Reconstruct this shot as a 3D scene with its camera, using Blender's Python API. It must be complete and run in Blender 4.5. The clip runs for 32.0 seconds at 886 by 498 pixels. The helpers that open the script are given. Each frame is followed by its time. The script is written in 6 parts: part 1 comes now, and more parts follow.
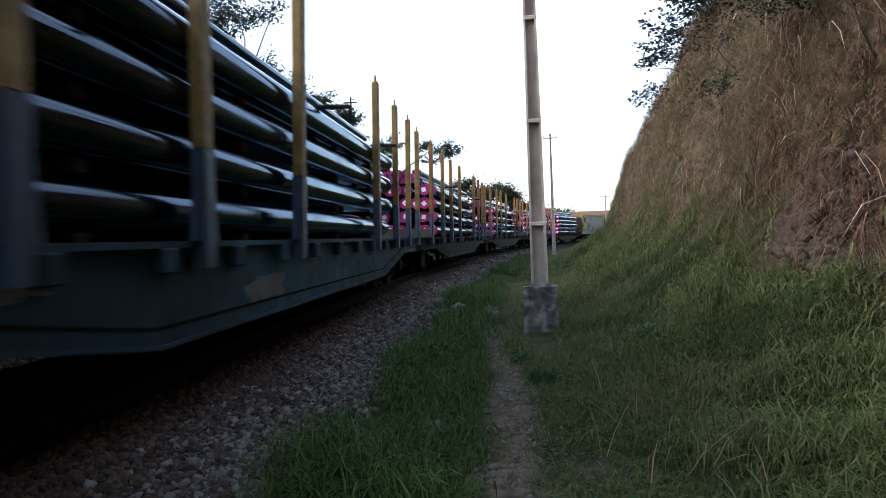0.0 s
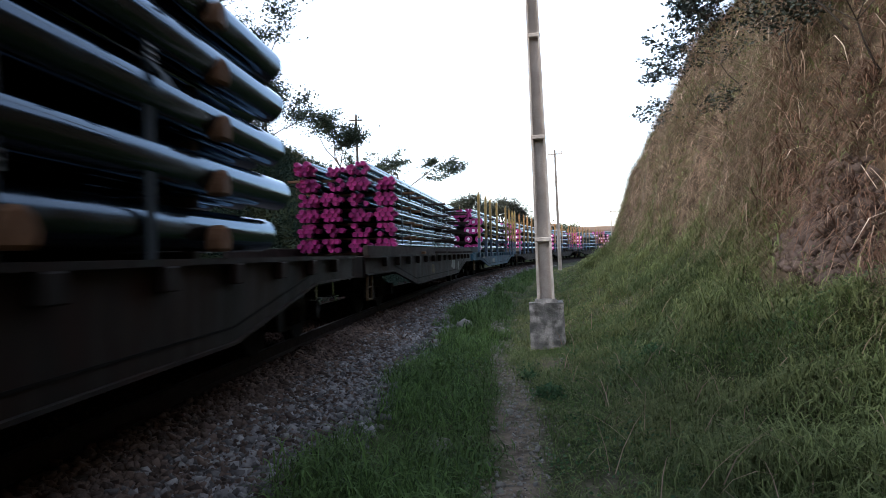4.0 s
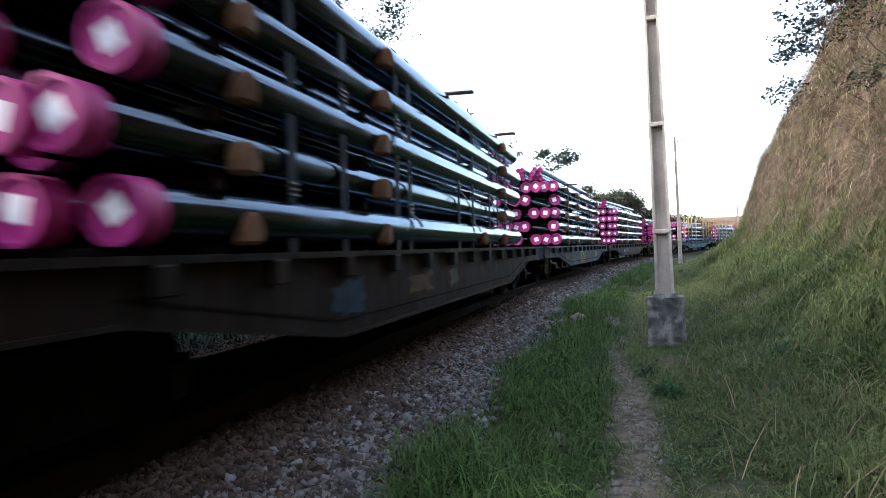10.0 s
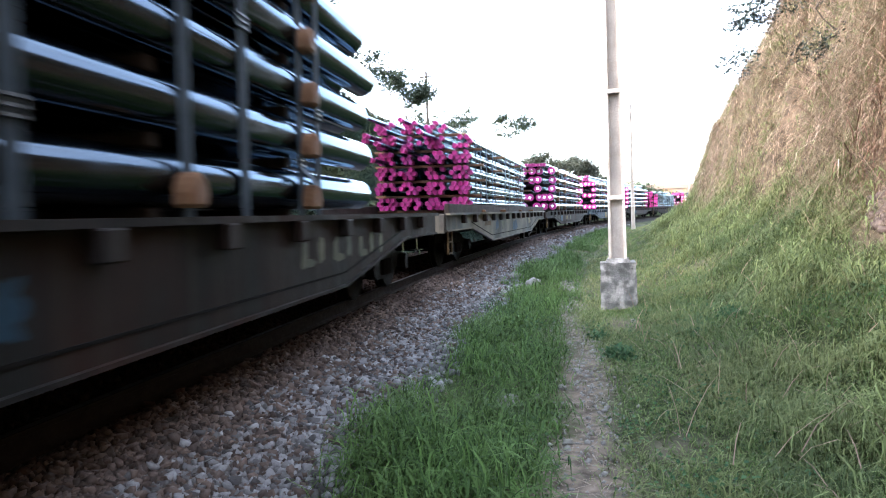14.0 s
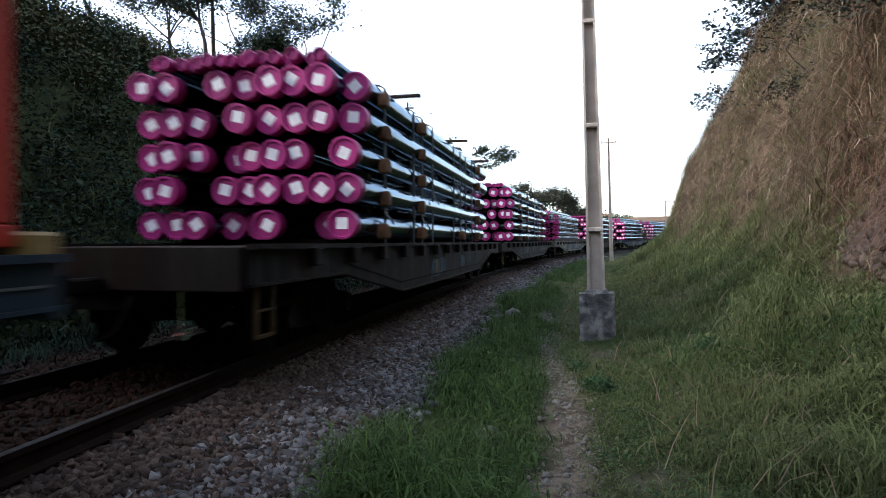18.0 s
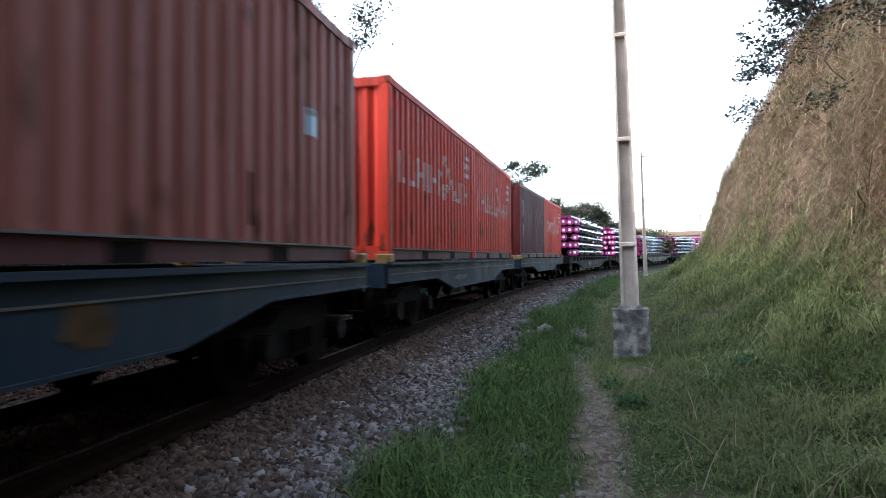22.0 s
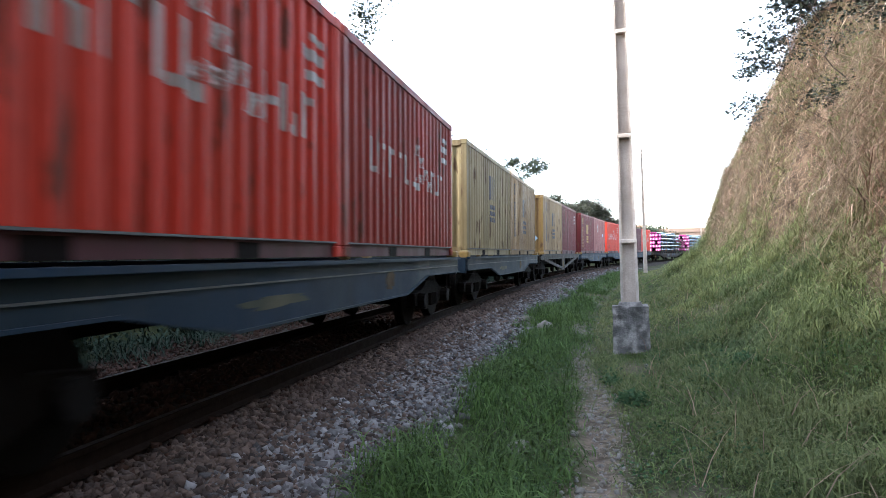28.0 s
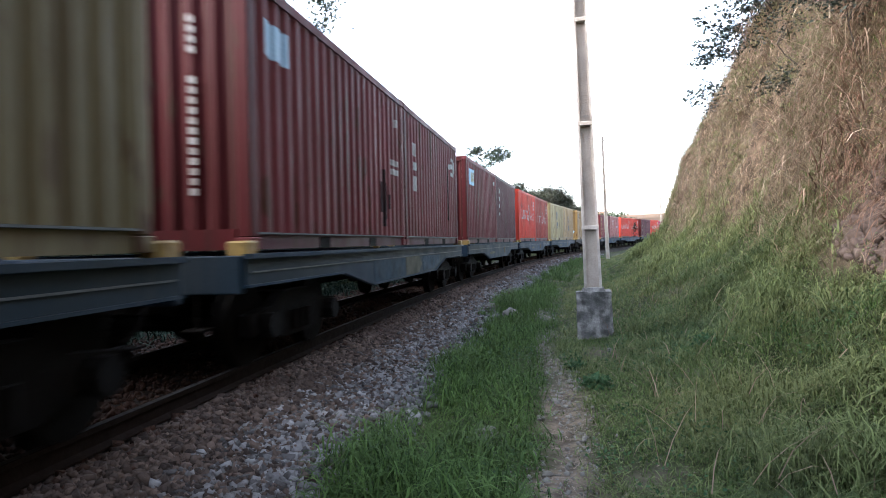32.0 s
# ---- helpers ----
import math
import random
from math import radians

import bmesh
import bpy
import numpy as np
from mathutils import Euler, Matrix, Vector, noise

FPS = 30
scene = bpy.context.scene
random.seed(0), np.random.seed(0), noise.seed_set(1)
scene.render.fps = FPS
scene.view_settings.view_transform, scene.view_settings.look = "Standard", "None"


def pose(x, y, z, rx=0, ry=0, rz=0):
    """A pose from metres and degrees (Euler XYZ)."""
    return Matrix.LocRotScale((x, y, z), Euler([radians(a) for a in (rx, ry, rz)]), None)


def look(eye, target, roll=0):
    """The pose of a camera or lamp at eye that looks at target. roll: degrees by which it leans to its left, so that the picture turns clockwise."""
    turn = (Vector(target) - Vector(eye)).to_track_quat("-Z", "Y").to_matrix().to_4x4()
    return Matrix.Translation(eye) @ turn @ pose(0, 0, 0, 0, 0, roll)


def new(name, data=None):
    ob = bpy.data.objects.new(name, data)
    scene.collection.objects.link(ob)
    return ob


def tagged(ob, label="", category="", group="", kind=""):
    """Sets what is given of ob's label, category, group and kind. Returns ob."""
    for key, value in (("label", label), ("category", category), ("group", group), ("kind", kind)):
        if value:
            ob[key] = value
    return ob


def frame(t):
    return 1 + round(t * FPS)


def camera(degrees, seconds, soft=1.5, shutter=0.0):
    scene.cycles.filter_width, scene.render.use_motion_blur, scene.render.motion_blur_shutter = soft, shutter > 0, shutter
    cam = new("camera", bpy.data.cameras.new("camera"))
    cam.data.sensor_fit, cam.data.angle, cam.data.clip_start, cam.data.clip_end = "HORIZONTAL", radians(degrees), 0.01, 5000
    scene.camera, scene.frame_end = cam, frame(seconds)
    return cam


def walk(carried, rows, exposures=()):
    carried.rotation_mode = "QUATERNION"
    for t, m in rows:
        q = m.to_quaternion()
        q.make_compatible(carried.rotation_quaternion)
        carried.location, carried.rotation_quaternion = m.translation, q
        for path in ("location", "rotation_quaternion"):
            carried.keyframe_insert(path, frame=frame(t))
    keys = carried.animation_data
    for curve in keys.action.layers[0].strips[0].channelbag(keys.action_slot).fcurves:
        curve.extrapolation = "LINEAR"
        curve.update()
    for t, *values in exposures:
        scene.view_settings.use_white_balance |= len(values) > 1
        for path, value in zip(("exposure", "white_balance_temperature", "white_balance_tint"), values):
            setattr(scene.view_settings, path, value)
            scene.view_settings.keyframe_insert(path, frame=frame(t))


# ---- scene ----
# Track: an arc that bends to the right; s runs along it, off is metres to its right, z is above the rail head.
EYE = 1.14
RC, CX, CY = 283.44, 279.02, -16.85
SPEED = 8.1
CANT = 1.2

cam = camera(69.04, 32.0, soft=0.55, shutter=0.5)
walk(cam, [(t, pose(0, 0, EYE, 90 + pitch, roll, yaw)) for t, yaw, pitch, roll in (
    (0, 0.09, -0.96, 1.90), (0.5, 0.05, -0.79, 1.99), (1, 0.38, -0.17, 2.00), (1.5, -0.09, 0.26, 1.45), (2, -0.42, 0.21, 1.77), (2.5, 0.17, 0.44, 2.14),
    (4.5, 0.84, 0.51, 2.15), (5, 1.41, 0.39, 2.05), (5.5, 2.04, 0.19, 2.16), (6, 3.09, 0.60, 2.20), (6.5, 4.61, 0.77, 2.37), (7, 4.58, 0.74, 2.12), (7.5,
    4.47, 0.83, 2.06), (8, 4.88, 0.86, 2.02), (8.5, 7.05, 0.59, 2.40), (9, 9.41, 0.14, 2.21), (9.5, 10.30, 0.13, 2.20), (10, 10.53, 0.26, 2.32), (10.5,
    9.59, -1.01, 2.99), (11, 8.51, -2.77, 2.61), (11.5, 7.50, -3.57, 3.52), (12, 7.31, -3.63, 3.16), (12.5, 7.65, -3.83, 3.14), (13, 7.67, -4.09, 2.64),
    (13.5, 6.65, -4.09, 2.73), (14, 6.75, -3.00, 1.95), (14.5, 4.34, -1.30, 1.81), (16.5, 3.60, -0.06, 1.40), (17, 3.64, -0.16, 1.50), (17.5, 3.96, -0.20,
    1.32), (18, 4.97, -0.40, 1.33), (18.5, 5.27, -0.51, 1.37), (19, 4.91, 0.05, 1.35), (19.5, 5.48, 0.01, 1.24), (20, 5.61, 0.10, 0.96), (20.5, 6.01,
    0.34, 1.19), (21, 6.00, 0.62, 1.15), (21.5, 6.84, 0.79, 1.17), (22, 7.75, 1.03, 1.46), (22.5, 8.65, 1.47, 1.43), (23, 8.88, 1.26, 1.20), (23.5, 8.95,
    0.94, 1.72), (24, 8.95, 0.87, 1.72), (24.5, 9.50, 0.57, 1.72), (25, 9.34, 0.53, 1.51), (25.5, 9.28, 0.50, 1.32), (27.5, 8.72, 0.70, 1.46), (28, 7.75,
    0.74, 1.43), (28.5, 7.58, 0.20, 1.10), (29, 7.23, -0.41, 1.17), (29.5, 6.03, -0.36, 1.12), (30, 5.09, 0.06, 2.08), (30.5, 4.69, 0.14, 2.02), (31,
    4.55, 0.15, 2.04), (31.5, 4.46, 0.41, 1.92), (32, 4.63, -0.33, 2.42))],
    exposures=[(t, e + 0.27, 6450, 12) for t, e in ((0.0, 1.7), (1.0, 2.35), (2.5, 2.2), (4.5, 1.95), (6.0, 1.8), (7.0, 2.0), (8.5, 2.12), (10.0, 2.66), (11.0, 3.2), (12.0, 3.8), (13.0, 3.75), (14.0, 3.92), (15.0, 3.0), (17.0, 2.15), (18.0, 1.98), (19.0, 2.66), (20.0, 2.76), (24.0, 2.72), (27.5, 3.15), (29.0, 3.34), (30.0, 3.25), (32.0, 3.1))])

# ---- light ----
world = bpy.data.worlds.new("world")
scene.world = world
world.use_nodes = True
sky = world.node_tree.nodes.new("ShaderNodeTexSky")
sky.sky_type, sky.sun_disc = "NISHITA", False
sky.sun_elevation, sky.sun_rotation = radians(27), radians(257)
sky.air_density, sky.dust_density, sky.ozone_density = 1.0, 1.2, 1.5
background = world.node_tree.nodes["Background"]
background.inputs["Strength"].default_value = 0.15
veil = world.node_tree.nodes.new("ShaderNodeMix")
veil.data_type = "RGBA"
veil.inputs["Factor"].default_value = 0.45
veil.inputs["B"].default_value = (2.9, 3.05, 3.2, 1)
world.node_tree.links.new(sky.outputs["Color"], veil.inputs["A"])
world.node_tree.links.new(veil.outputs["Result"], background.inputs["Color"])
sun = new("sun", bpy.data.lights.new("sun", "SUN"))
sun.data.energy, sun.data.angle, sun.data.color = 1.5, radians(30), (1.0, 0.93, 0.86)
sun.matrix_world = look((-60, -14, 32), (0, 0, 0))

# ---- materials ----
def material(name, base, rough=0.7, metal=0.0, dirt=None, dirt_amount=0.4, dirt_scale=1.5, grain=0.08, grain_scale=30.0, bump=0.1, bump_scale=40.0,
             island_to=None, patch=None, patch_scale=0.5, coat=0.0, stretch=(1, 1, 1), vary=0.0, streak=None, streak_amount=0.5, spec=0.5, rare=1.0, ior=1.5, tint=(1, 1, 1), spots=None, thin=0.0):
    """A painted, grown or mineral surface: base colour, stains at two scales, fine relief, and a shift from piece to piece."""
    mat = bpy.data.materials.new(name)
    mat.use_nodes = True
    nodes, links = mat.node_tree.nodes, mat.node_tree.links
    shader = nodes["Principled BSDF"]
    where = nodes.new("ShaderNodeTexCoord")
    place = nodes.new("ShaderNodeMapping")
    place.inputs["Scale"].default_value = stretch
    links.new(where.outputs["Object"], place.inputs["Vector"])
    info = nodes.new("ShaderNodeObjectInfo")
    shift = nodes.new("ShaderNodeVectorMath")
    shift.operation = "SCALE"
    shift.inputs[0].default_value = (37.0, 19.0, 53.0)
    links.new(info.outputs["Random"], shift.inputs["Scale"])
    links.new(shift.outputs[0], place.inputs["Location"])

    def noise_of(scale, detail=5.0, low=0.3, high=0.7):
        tex = nodes.new("ShaderNodeTexNoise")
        tex.inputs["Scale"].default_value, tex.inputs["Detail"].default_value = scale, detail
        links.new(place.outputs["Vector"], tex.inputs["Vector"])
        ramp = nodes.new("ShaderNodeMapRange")
        ramp.inputs["From Min"].default_value, ramp.inputs["From Max"].default_value = low, high
        links.new(tex.outputs["Fac"], ramp.inputs["Value"])
        return ramp.outputs["Result"]

    def mixed(fac, a, b, amount=1.0, mode="MIX"):
        mix = nodes.new("ShaderNodeMix")
        mix.data_type, mix.blend_type = "RGBA", mode
        if amount < 1.0:
            scaled = nodes.new("ShaderNodeMath")
            scaled.operation = "MULTIPLY"
            scaled.inputs[1].default_value = amount
            links.new(fac, scaled.inputs[0])
            fac = scaled.outputs[0]
        links.new(fac, mix.inputs["Factor"])
        for value, socket in ((a, mix.inputs["A"]), (b, mix.inputs["B"])):
            if isinstance(value, tuple):
                socket.default_value = (*value, 1)
            else:
                links.new(value, socket)
        return mix.outputs["Result"]

    colour = base
    if island_to:
        geo = nodes.new("ShaderNodeNewGeometry")
        power = nodes.new("ShaderNodeMath")
        power.operation = "POWER"
        power.inputs[1].default_value = rare
        links.new(geo.outputs["Random Per Island"], power.inputs[0])
        colour = mixed(power.outputs[0], colour, island_to)
    if vary:
        colour = mixed(info.outputs["Random"], colour, tuple(c * (1 - vary) for c in base))
    if patch:
        colour = mixed(noise_of(patch_scale, 4.0, 0.42, 0.6), colour, patch)
    if dirt:
        colour = mixed(noise_of(dirt_scale, 8.0, 0.38, 0.72), colour, dirt, dirt_amount)
    if streak:
        run = nodes.new("ShaderNodeMapping")
        run.inputs["Scale"].default_value = (7.0, 7.0, 0.45)
        links.new(place.outputs["Vector"], run.inputs["Vector"])
        tex = nodes.new("ShaderNodeTexNoise")
        tex.inputs["Scale"].default_value, tex.inputs["Detail"].default_value = 1.0, 6.0
        links.new(run.outputs["Vector"], tex.inputs["Vector"])
        ramp = nodes.new("ShaderNodeMapRange")
        ramp.inputs["From Min"].default_value, ramp.inputs["From Max"].default_value = 0.5, 0.72
        links.new(tex.outputs["Fac"], ramp.inputs["Value"])
        colour = mixed(ramp.outputs["Result"], colour, streak, streak_amount)
    if spots:
        colour = mixed(noise_of(5.0, 7.0, 0.6, 0.66), colour, spots, 0.8)
    if grain:
        colour = mixed(noise_of(grain_scale, 3.0), colour, (0.0, 0.0, 0.0), grain * 2)
    if isinstance(colour, tuple):
        shader.inputs["Base Color"].default_value = (*colour, 1)
    else:
        links.new(colour, shader.inputs["Base Color"])
    shader.inputs["Metallic"].default_value = metal
    shader.inputs["Specular IOR Level"].default_value = spec
    shader.inputs["IOR"].default_value, shader.inputs["Specular Tint"].default_value = ior, (*tint, 1)
    spread = nodes.new("ShaderNodeMapRange")
    spread.inputs["To Min"].default_value, spread.inputs["To Max"].default_value = max(0.03, rough - 0.1), min(1.0, rough + 0.12)
    links.new(noise_of(dirt_scale * 2), spread.inputs["Value"])
    links.new(spread.outputs["Result"], shader.inputs["Roughness"])
    shader.inputs["Coat Weight"].default_value = coat
    if bump:
        relief = nodes.new("ShaderNodeBump")
        relief.inputs["Strength"].default_value, relief.inputs["Distance"].default_value = bump, 0.02
        links.new(noise_of(bump_scale, 4.0, 0.0, 1.0), relief.inputs["Height"])
        links.new(relief.outputs["Normal"], shader.inputs["Normal"])
    if thin:
        through_leaf = nodes.new("ShaderNodeBsdfTranslucent")
        if isinstance(colour, tuple):
            through_leaf.inputs["Color"].default_value = (*colour, 1)
        else:
            links.new(colour, through_leaf.inputs["Color"])
        both = nodes.new("ShaderNodeMixShader")
        both.inputs["Fac"].default_value = thin
        links.new(shader.outputs["BSDF"], both.inputs[1])
        links.new(through_leaf.outputs["BSDF"], both.inputs[2])
        links.new(both.outputs["Shader"], nodes["Material Output"].inputs["Surface"])
    return mat


M = {
    # Blue base and specular tint put the sky's reflection into the pipe colour.
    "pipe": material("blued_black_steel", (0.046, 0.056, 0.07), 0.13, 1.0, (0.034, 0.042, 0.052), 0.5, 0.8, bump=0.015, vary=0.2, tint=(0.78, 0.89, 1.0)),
    "cap": material("pink_plastic", (0.42, 0.028, 0.2), 0.5, 0.0, (0.25, 0.016, 0.115), 0.45, 6.0, bump=0.03, vary=0.35, spec=0.3),
    "plug": material("dark_purple_plug", (0.05, 0.006, 0.03), 0.6, 0.0, (0.02, 0.004, 0.012), 0.5, 6.0, bump=0.03, spec=0.15),
    "paper": material("white_paper", (0.82, 0.82, 0.84), 0.6, 0.0, (0.6, 0.6, 0.62), 0.3, 8.0, bump=0.0),
    "timber": material("sawn_timber", (0.165, 0.085, 0.044), 0.8, 0.0, (0.075, 0.037, 0.02), 0.6, 4.0, vary=0.4, bump=0.3, spec=0.2),
    "board": material("weathered_board", (0.04, 0.03, 0.026), 0.85, 0.0, (0.014, 0.0105, 0.01), 0.7, 2.0, vary=0.4, bump=0.3, spec=0.12),
    "strap": material("grey_webbing", (0.028, 0.038, 0.048), 0.8, 0.0, (0.018, 0.025, 0.033), 0.5, 5.0, bump=0.02, spec=0.12),
    "strap_end": material("frayed_grey_webbing", (0.075, 0.095, 0.115), 0.8, 0.0, (0.04, 0.052, 0.065), 0.5, 5.0, spec=0.15),
    "chrome": material("polished_steel", (0.75, 0.77, 0.8), 0.18, 1.0, bump=0.0),
    "ratchet": material("dull_zinc_steel", (0.09, 0.1, 0.11), 0.5, 0.8, (0.05, 0.05, 0.055), 0.5, 6.0),
    "wagon": material("weathered_wagon_paint", (0.006, 0.006, 0.0058), 0.7, 0.0, (0.027, 0.0115, 0.0075), 0.7, 1.6, patch=(0.009, 0.009, 0.009), patch_scale=0.7, bump=0.2, stretch=(1, 1, 0.5), vary=0.3, streak=(0.028, 0.025, 0.021), streak_amount=0.6, spec=0.08),
    "dark_wagon": material("sooty_wagon_paint", (0.012, 0.014, 0.015), 0.6, 0.0, (0.02, 0.016, 0.013), 0.6, 1.6, bump=0.15, spec=0.12),
    "wagon_pale": material("faded_grey_wagon_paint", (0.15, 0.128, 0.092), 0.7, 0.0, (0.035, 0.024, 0.019), 0.85, 0.9, patch=(0.06, 0.078, 0.08), patch_scale=0.45, bump=0.2, stretch=(1, 0.6, 0.7), vary=0.3, streak=(0.11, 0.098, 0.076), streak_amount=0.7, spec=0.1),
    "wagon_blue": material("faded_blue_wagon_paint", (0.011, 0.034, 0.054), 0.65, 0.0, (0.018, 0.017, 0.016), 0.55, 1.6, patch=(0.019, 0.07, 0.108), patch_scale=0.4, bump=0.2, vary=0.2, streak=(0.04, 0.045, 0.045), streak_amount=0.4, spec=0.12),
    "teal": material("teal_wagon_paint", (0.013, 0.028, 0.043), 0.6, 0.0, (0.026, 0.034, 0.038), 0.6, 0.7, patch=(0.006, 0.025, 0.055), patch_scale=0.35, bump=0.12, vary=0.2, streak=(0.045, 0.05, 0.046), streak_amount=0.3, spec=0.12),
    # Near-black so that the colour itself holds the shade under the wagons.
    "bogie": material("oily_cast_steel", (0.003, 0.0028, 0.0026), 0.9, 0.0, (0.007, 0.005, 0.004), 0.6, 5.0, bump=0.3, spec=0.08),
    "yellow": material("chipped_yellow_paint", (0.30, 0.2, 0.06), 0.6, 0.0, (0.08, 0.05, 0.025), 0.75, 5.0, bump=0.15, vary=0.3, spec=0.3),
    "step_yellow": material("dirty_yellow_step_paint", (0.085, 0.052, 0.018), 0.7, 0.0, (0.02, 0.013, 0.008), 0.8, 4.0, bump=0.15, vary=0.4, spec=0.15),
    "wagon_navy": material("dark_navy_wagon_paint", (0.008, 0.015, 0.028), 0.6, 0.0, (0.012, 0.013, 0.014), 0.6, 1.2, patch=(0.009, 0.026, 0.042), patch_scale=0.5, bump=0.2, stretch=(1, 1, 0.5), streak=(0.034, 0.034, 0.031), streak_amount=0.5, spec=0.12),
    "bead": material("worn_edge_paint", (0.09, 0.105, 0.11), 0.6, 0.0, (0.03, 0.035, 0.04), 0.6, 3.0, spec=0.3),
    "ochre": material("rusty_ochre_paint", (0.30, 0.16, 0.055), 0.65, 0.0, (0.09, 0.045, 0.02), 0.8, 6.0, bump=0.15, vary=0.3, spec=0.25),
    "blue": material("dull_blue_paint", (0.02, 0.05, 0.10), 0.55, 0.0, (0.02, 0.025, 0.03), 0.6, 4.0, bump=0.1, vary=0.3),
    "graffiti_blue": material("blue_spray_paint", (0.008, 0.036, 0.068), 0.65, 0.0, (0.010, 0.017, 0.02), 0.7, 3.0, spec=0.15),
    "graffiti_yellow": material("yellow_spray_paint", (0.14, 0.108, 0.024), 0.6, 0.0, (0.1, 0.08, 0.03), 0.6, 6.0),
    "emblem_yellow": material("faded_yellow_paint", (0.17, 0.115, 0.035), 0.65, 0.0, (0.08, 0.056, 0.022), 0.6, 3.0, streak=(0.04, 0.025, 0.014), streak_amount=0.6, spec=0.15),
    "emblem_cream": material("cream_lettering_paint", (0.27, 0.24, 0.16), 0.65, 0.0, (0.12, 0.1, 0.07), 0.6, 4.0, spec=0.15),
    "graffiti_cream": material("faded_cream_spray_paint", (0.085, 0.086, 0.058), 0.7, 0.0, (0.035, 0.045, 0.037), 0.8, 2.0, spec=0.15),
    "graffiti_white": material("white_spray_paint", (0.13, 0.13, 0.125), 0.65, 0.0, (0.05, 0.05, 0.05), 0.7, 4.0, spec=0.15),
    "white": material("white_lettering_paint", (0.36, 0.35, 0.345), 0.6, 0.0, (0.17, 0.1, 0.085), 0.6, 3.0, streak=(0.17, 0.085, 0.07), streak_amount=0.5, spec=0.2),
    "logo_yellow": material("yellow_lettering_paint", (0.32, 0.21, 0.05), 0.55, 0.0, (0.25, 0.13, 0.06), 0.5, 5.0),
    "logo_dark": material("dark_blue_lettering_paint", (0.03, 0.04, 0.06), 0.55, 0.0, (0.12, 0.09, 0.04), 0.4, 5.0),
    "placard_blue": material("pale_blue_placard", (0.3, 0.48, 0.62), 0.5),
    "black": material("black_scorched_paint", (0.008, 0.0065, 0.0065), 0.8, spec=0.05),
    "soot": material("sooty_scorched_paint", (0.018, 0.0125, 0.0135), 0.85, 0.0, (0.045, 0.016, 0.018), 0.7, 5.0, spec=0.06),
    # Rail, rail head and sleeper colours include the shadow of the train.
    "rail": material("rusty_rail_steel", (0.014, 0.009, 0.007), 0.9, 0.0, (0.007, 0.005, 0.004), 0.6, 6.0, bump=0.2, spec=0.05),
    "railhead": material("worn_rail_head", (0.03, 0.027, 0.025), 0.6, 0.3, (0.015, 0.011, 0.009), 0.5, 9.0, spec=0.2),
    "sleeper": material("oiled_timber_sleeper", (0.025, 0.019, 0.015), 0.95, 0.0, (0.012, 0.009, 0.008), 0.6, 5.0, bump=0.5, vary=0.4, spec=0.1),
    # Rust and brown are real; both are also darkened for the train's shade.
    "stone_rust_shade": material("rust_stained_ballast", (0.0551, 0.0308, 0.023), 0.95, 0.0, (0.0217, 0.014, 0.0115), 0.7, 0.6, island_to=(0.029, 0.0189, 0.0155), bump=0.4, bump_scale=60.0, spec=0.06),
    "stone_brown": material("brown_ballast_stone", (0.115, 0.083, 0.068), 0.9, 0.0, (0.05, 0.036, 0.031), 0.6, 0.6, island_to=(0.016, 0.0118, 0.0105), rare=0.8, bump=0.4, bump_scale=60.0, spec=0.12),
    "stone": material("ballast_stone", (0.21, 0.212, 0.222), 0.9, 0.0, (0.075, 0.062, 0.055), 0.4, 0.5, island_to=(0.017, 0.0175, 0.02), rare=0.8, bump=0.4, bump_scale=60.0, spec=0.15),
    "rock": material("grey_field_stone", (0.17, 0.165, 0.155), 0.9, 0.0, (0.07, 0.066, 0.05), 0.7, 5.0, bump=0.5, spec=0.15),
    "concrete": material("weathered_concrete", (0.53, 0.48, 0.43), 0.85, 0.0, (0.18, 0.148, 0.12), 0.75, 2.2, grain=0.12, grain_scale=60, bump=0.3, streak=(0.24, 0.2, 0.168), streak_amount=0.6, spec=0.2),
    "concrete_recess": material("grimy_concrete", (0.47, 0.4, 0.34), 0.9, 0.0, (0.2, 0.165, 0.135), 0.6, 2.0, grain=0.1, grain_scale=60, bump=0.3, streak=(0.27, 0.225, 0.185), streak_amount=0.5, spec=0.15),
    "block": material("mossy_concrete_block", (0.36, 0.345, 0.33), 0.9, 0.0, (0.045, 0.045, 0.042), 0.95, 7.0, grain=0.15, grain_scale=60, bump=0.7, patch=(0.13, 0.13, 0.125), patch_scale=5.0, streak=(0.07, 0.07, 0.065), streak_amount=0.7, spec=0.15),
    "bark": material("rough_bark", (0.06, 0.05, 0.042), 0.95, 0.0, (0.025, 0.022, 0.02), 0.7, 5.0, bump=0.8, spec=0.1),
    "leaf": material("dark_leaf", (0.012, 0.024, 0.012), 0.55, island_to=(0.034, 0.046, 0.022), bump=0.0, grain=0.0, spec=0.2),
    "leaf_far": material("olive_leaf", (0.018, 0.023, 0.014), 0.6, island_to=(0.046, 0.048, 0.028), bump=0.0, grain=0.0, spec=0.2),
    "leaf_twig": material("small_grey_green_leaf", (0.012, 0.018, 0.013), 0.6, island_to=(0.035, 0.042, 0.032), bump=0.0, grain=0.0, spec=0.15),
    "leaf_blue": material("blue_green_leaf", (0.012, 0.022, 0.022), 0.55, island_to=(0.03, 0.048, 0.045), bump=0.0, grain=0.0, spec=0.3),
    "shrub": material("thicket_leaf", (0.028, 0.041, 0.028), 0.85, spec=0.04, rare=1.5, island_to=(0.046, 0.066, 0.042), bump=0.0, grain=0.0, dirt=(0.04, 0.037, 0.02), dirt_amount=0.5, dirt_scale=0.35),
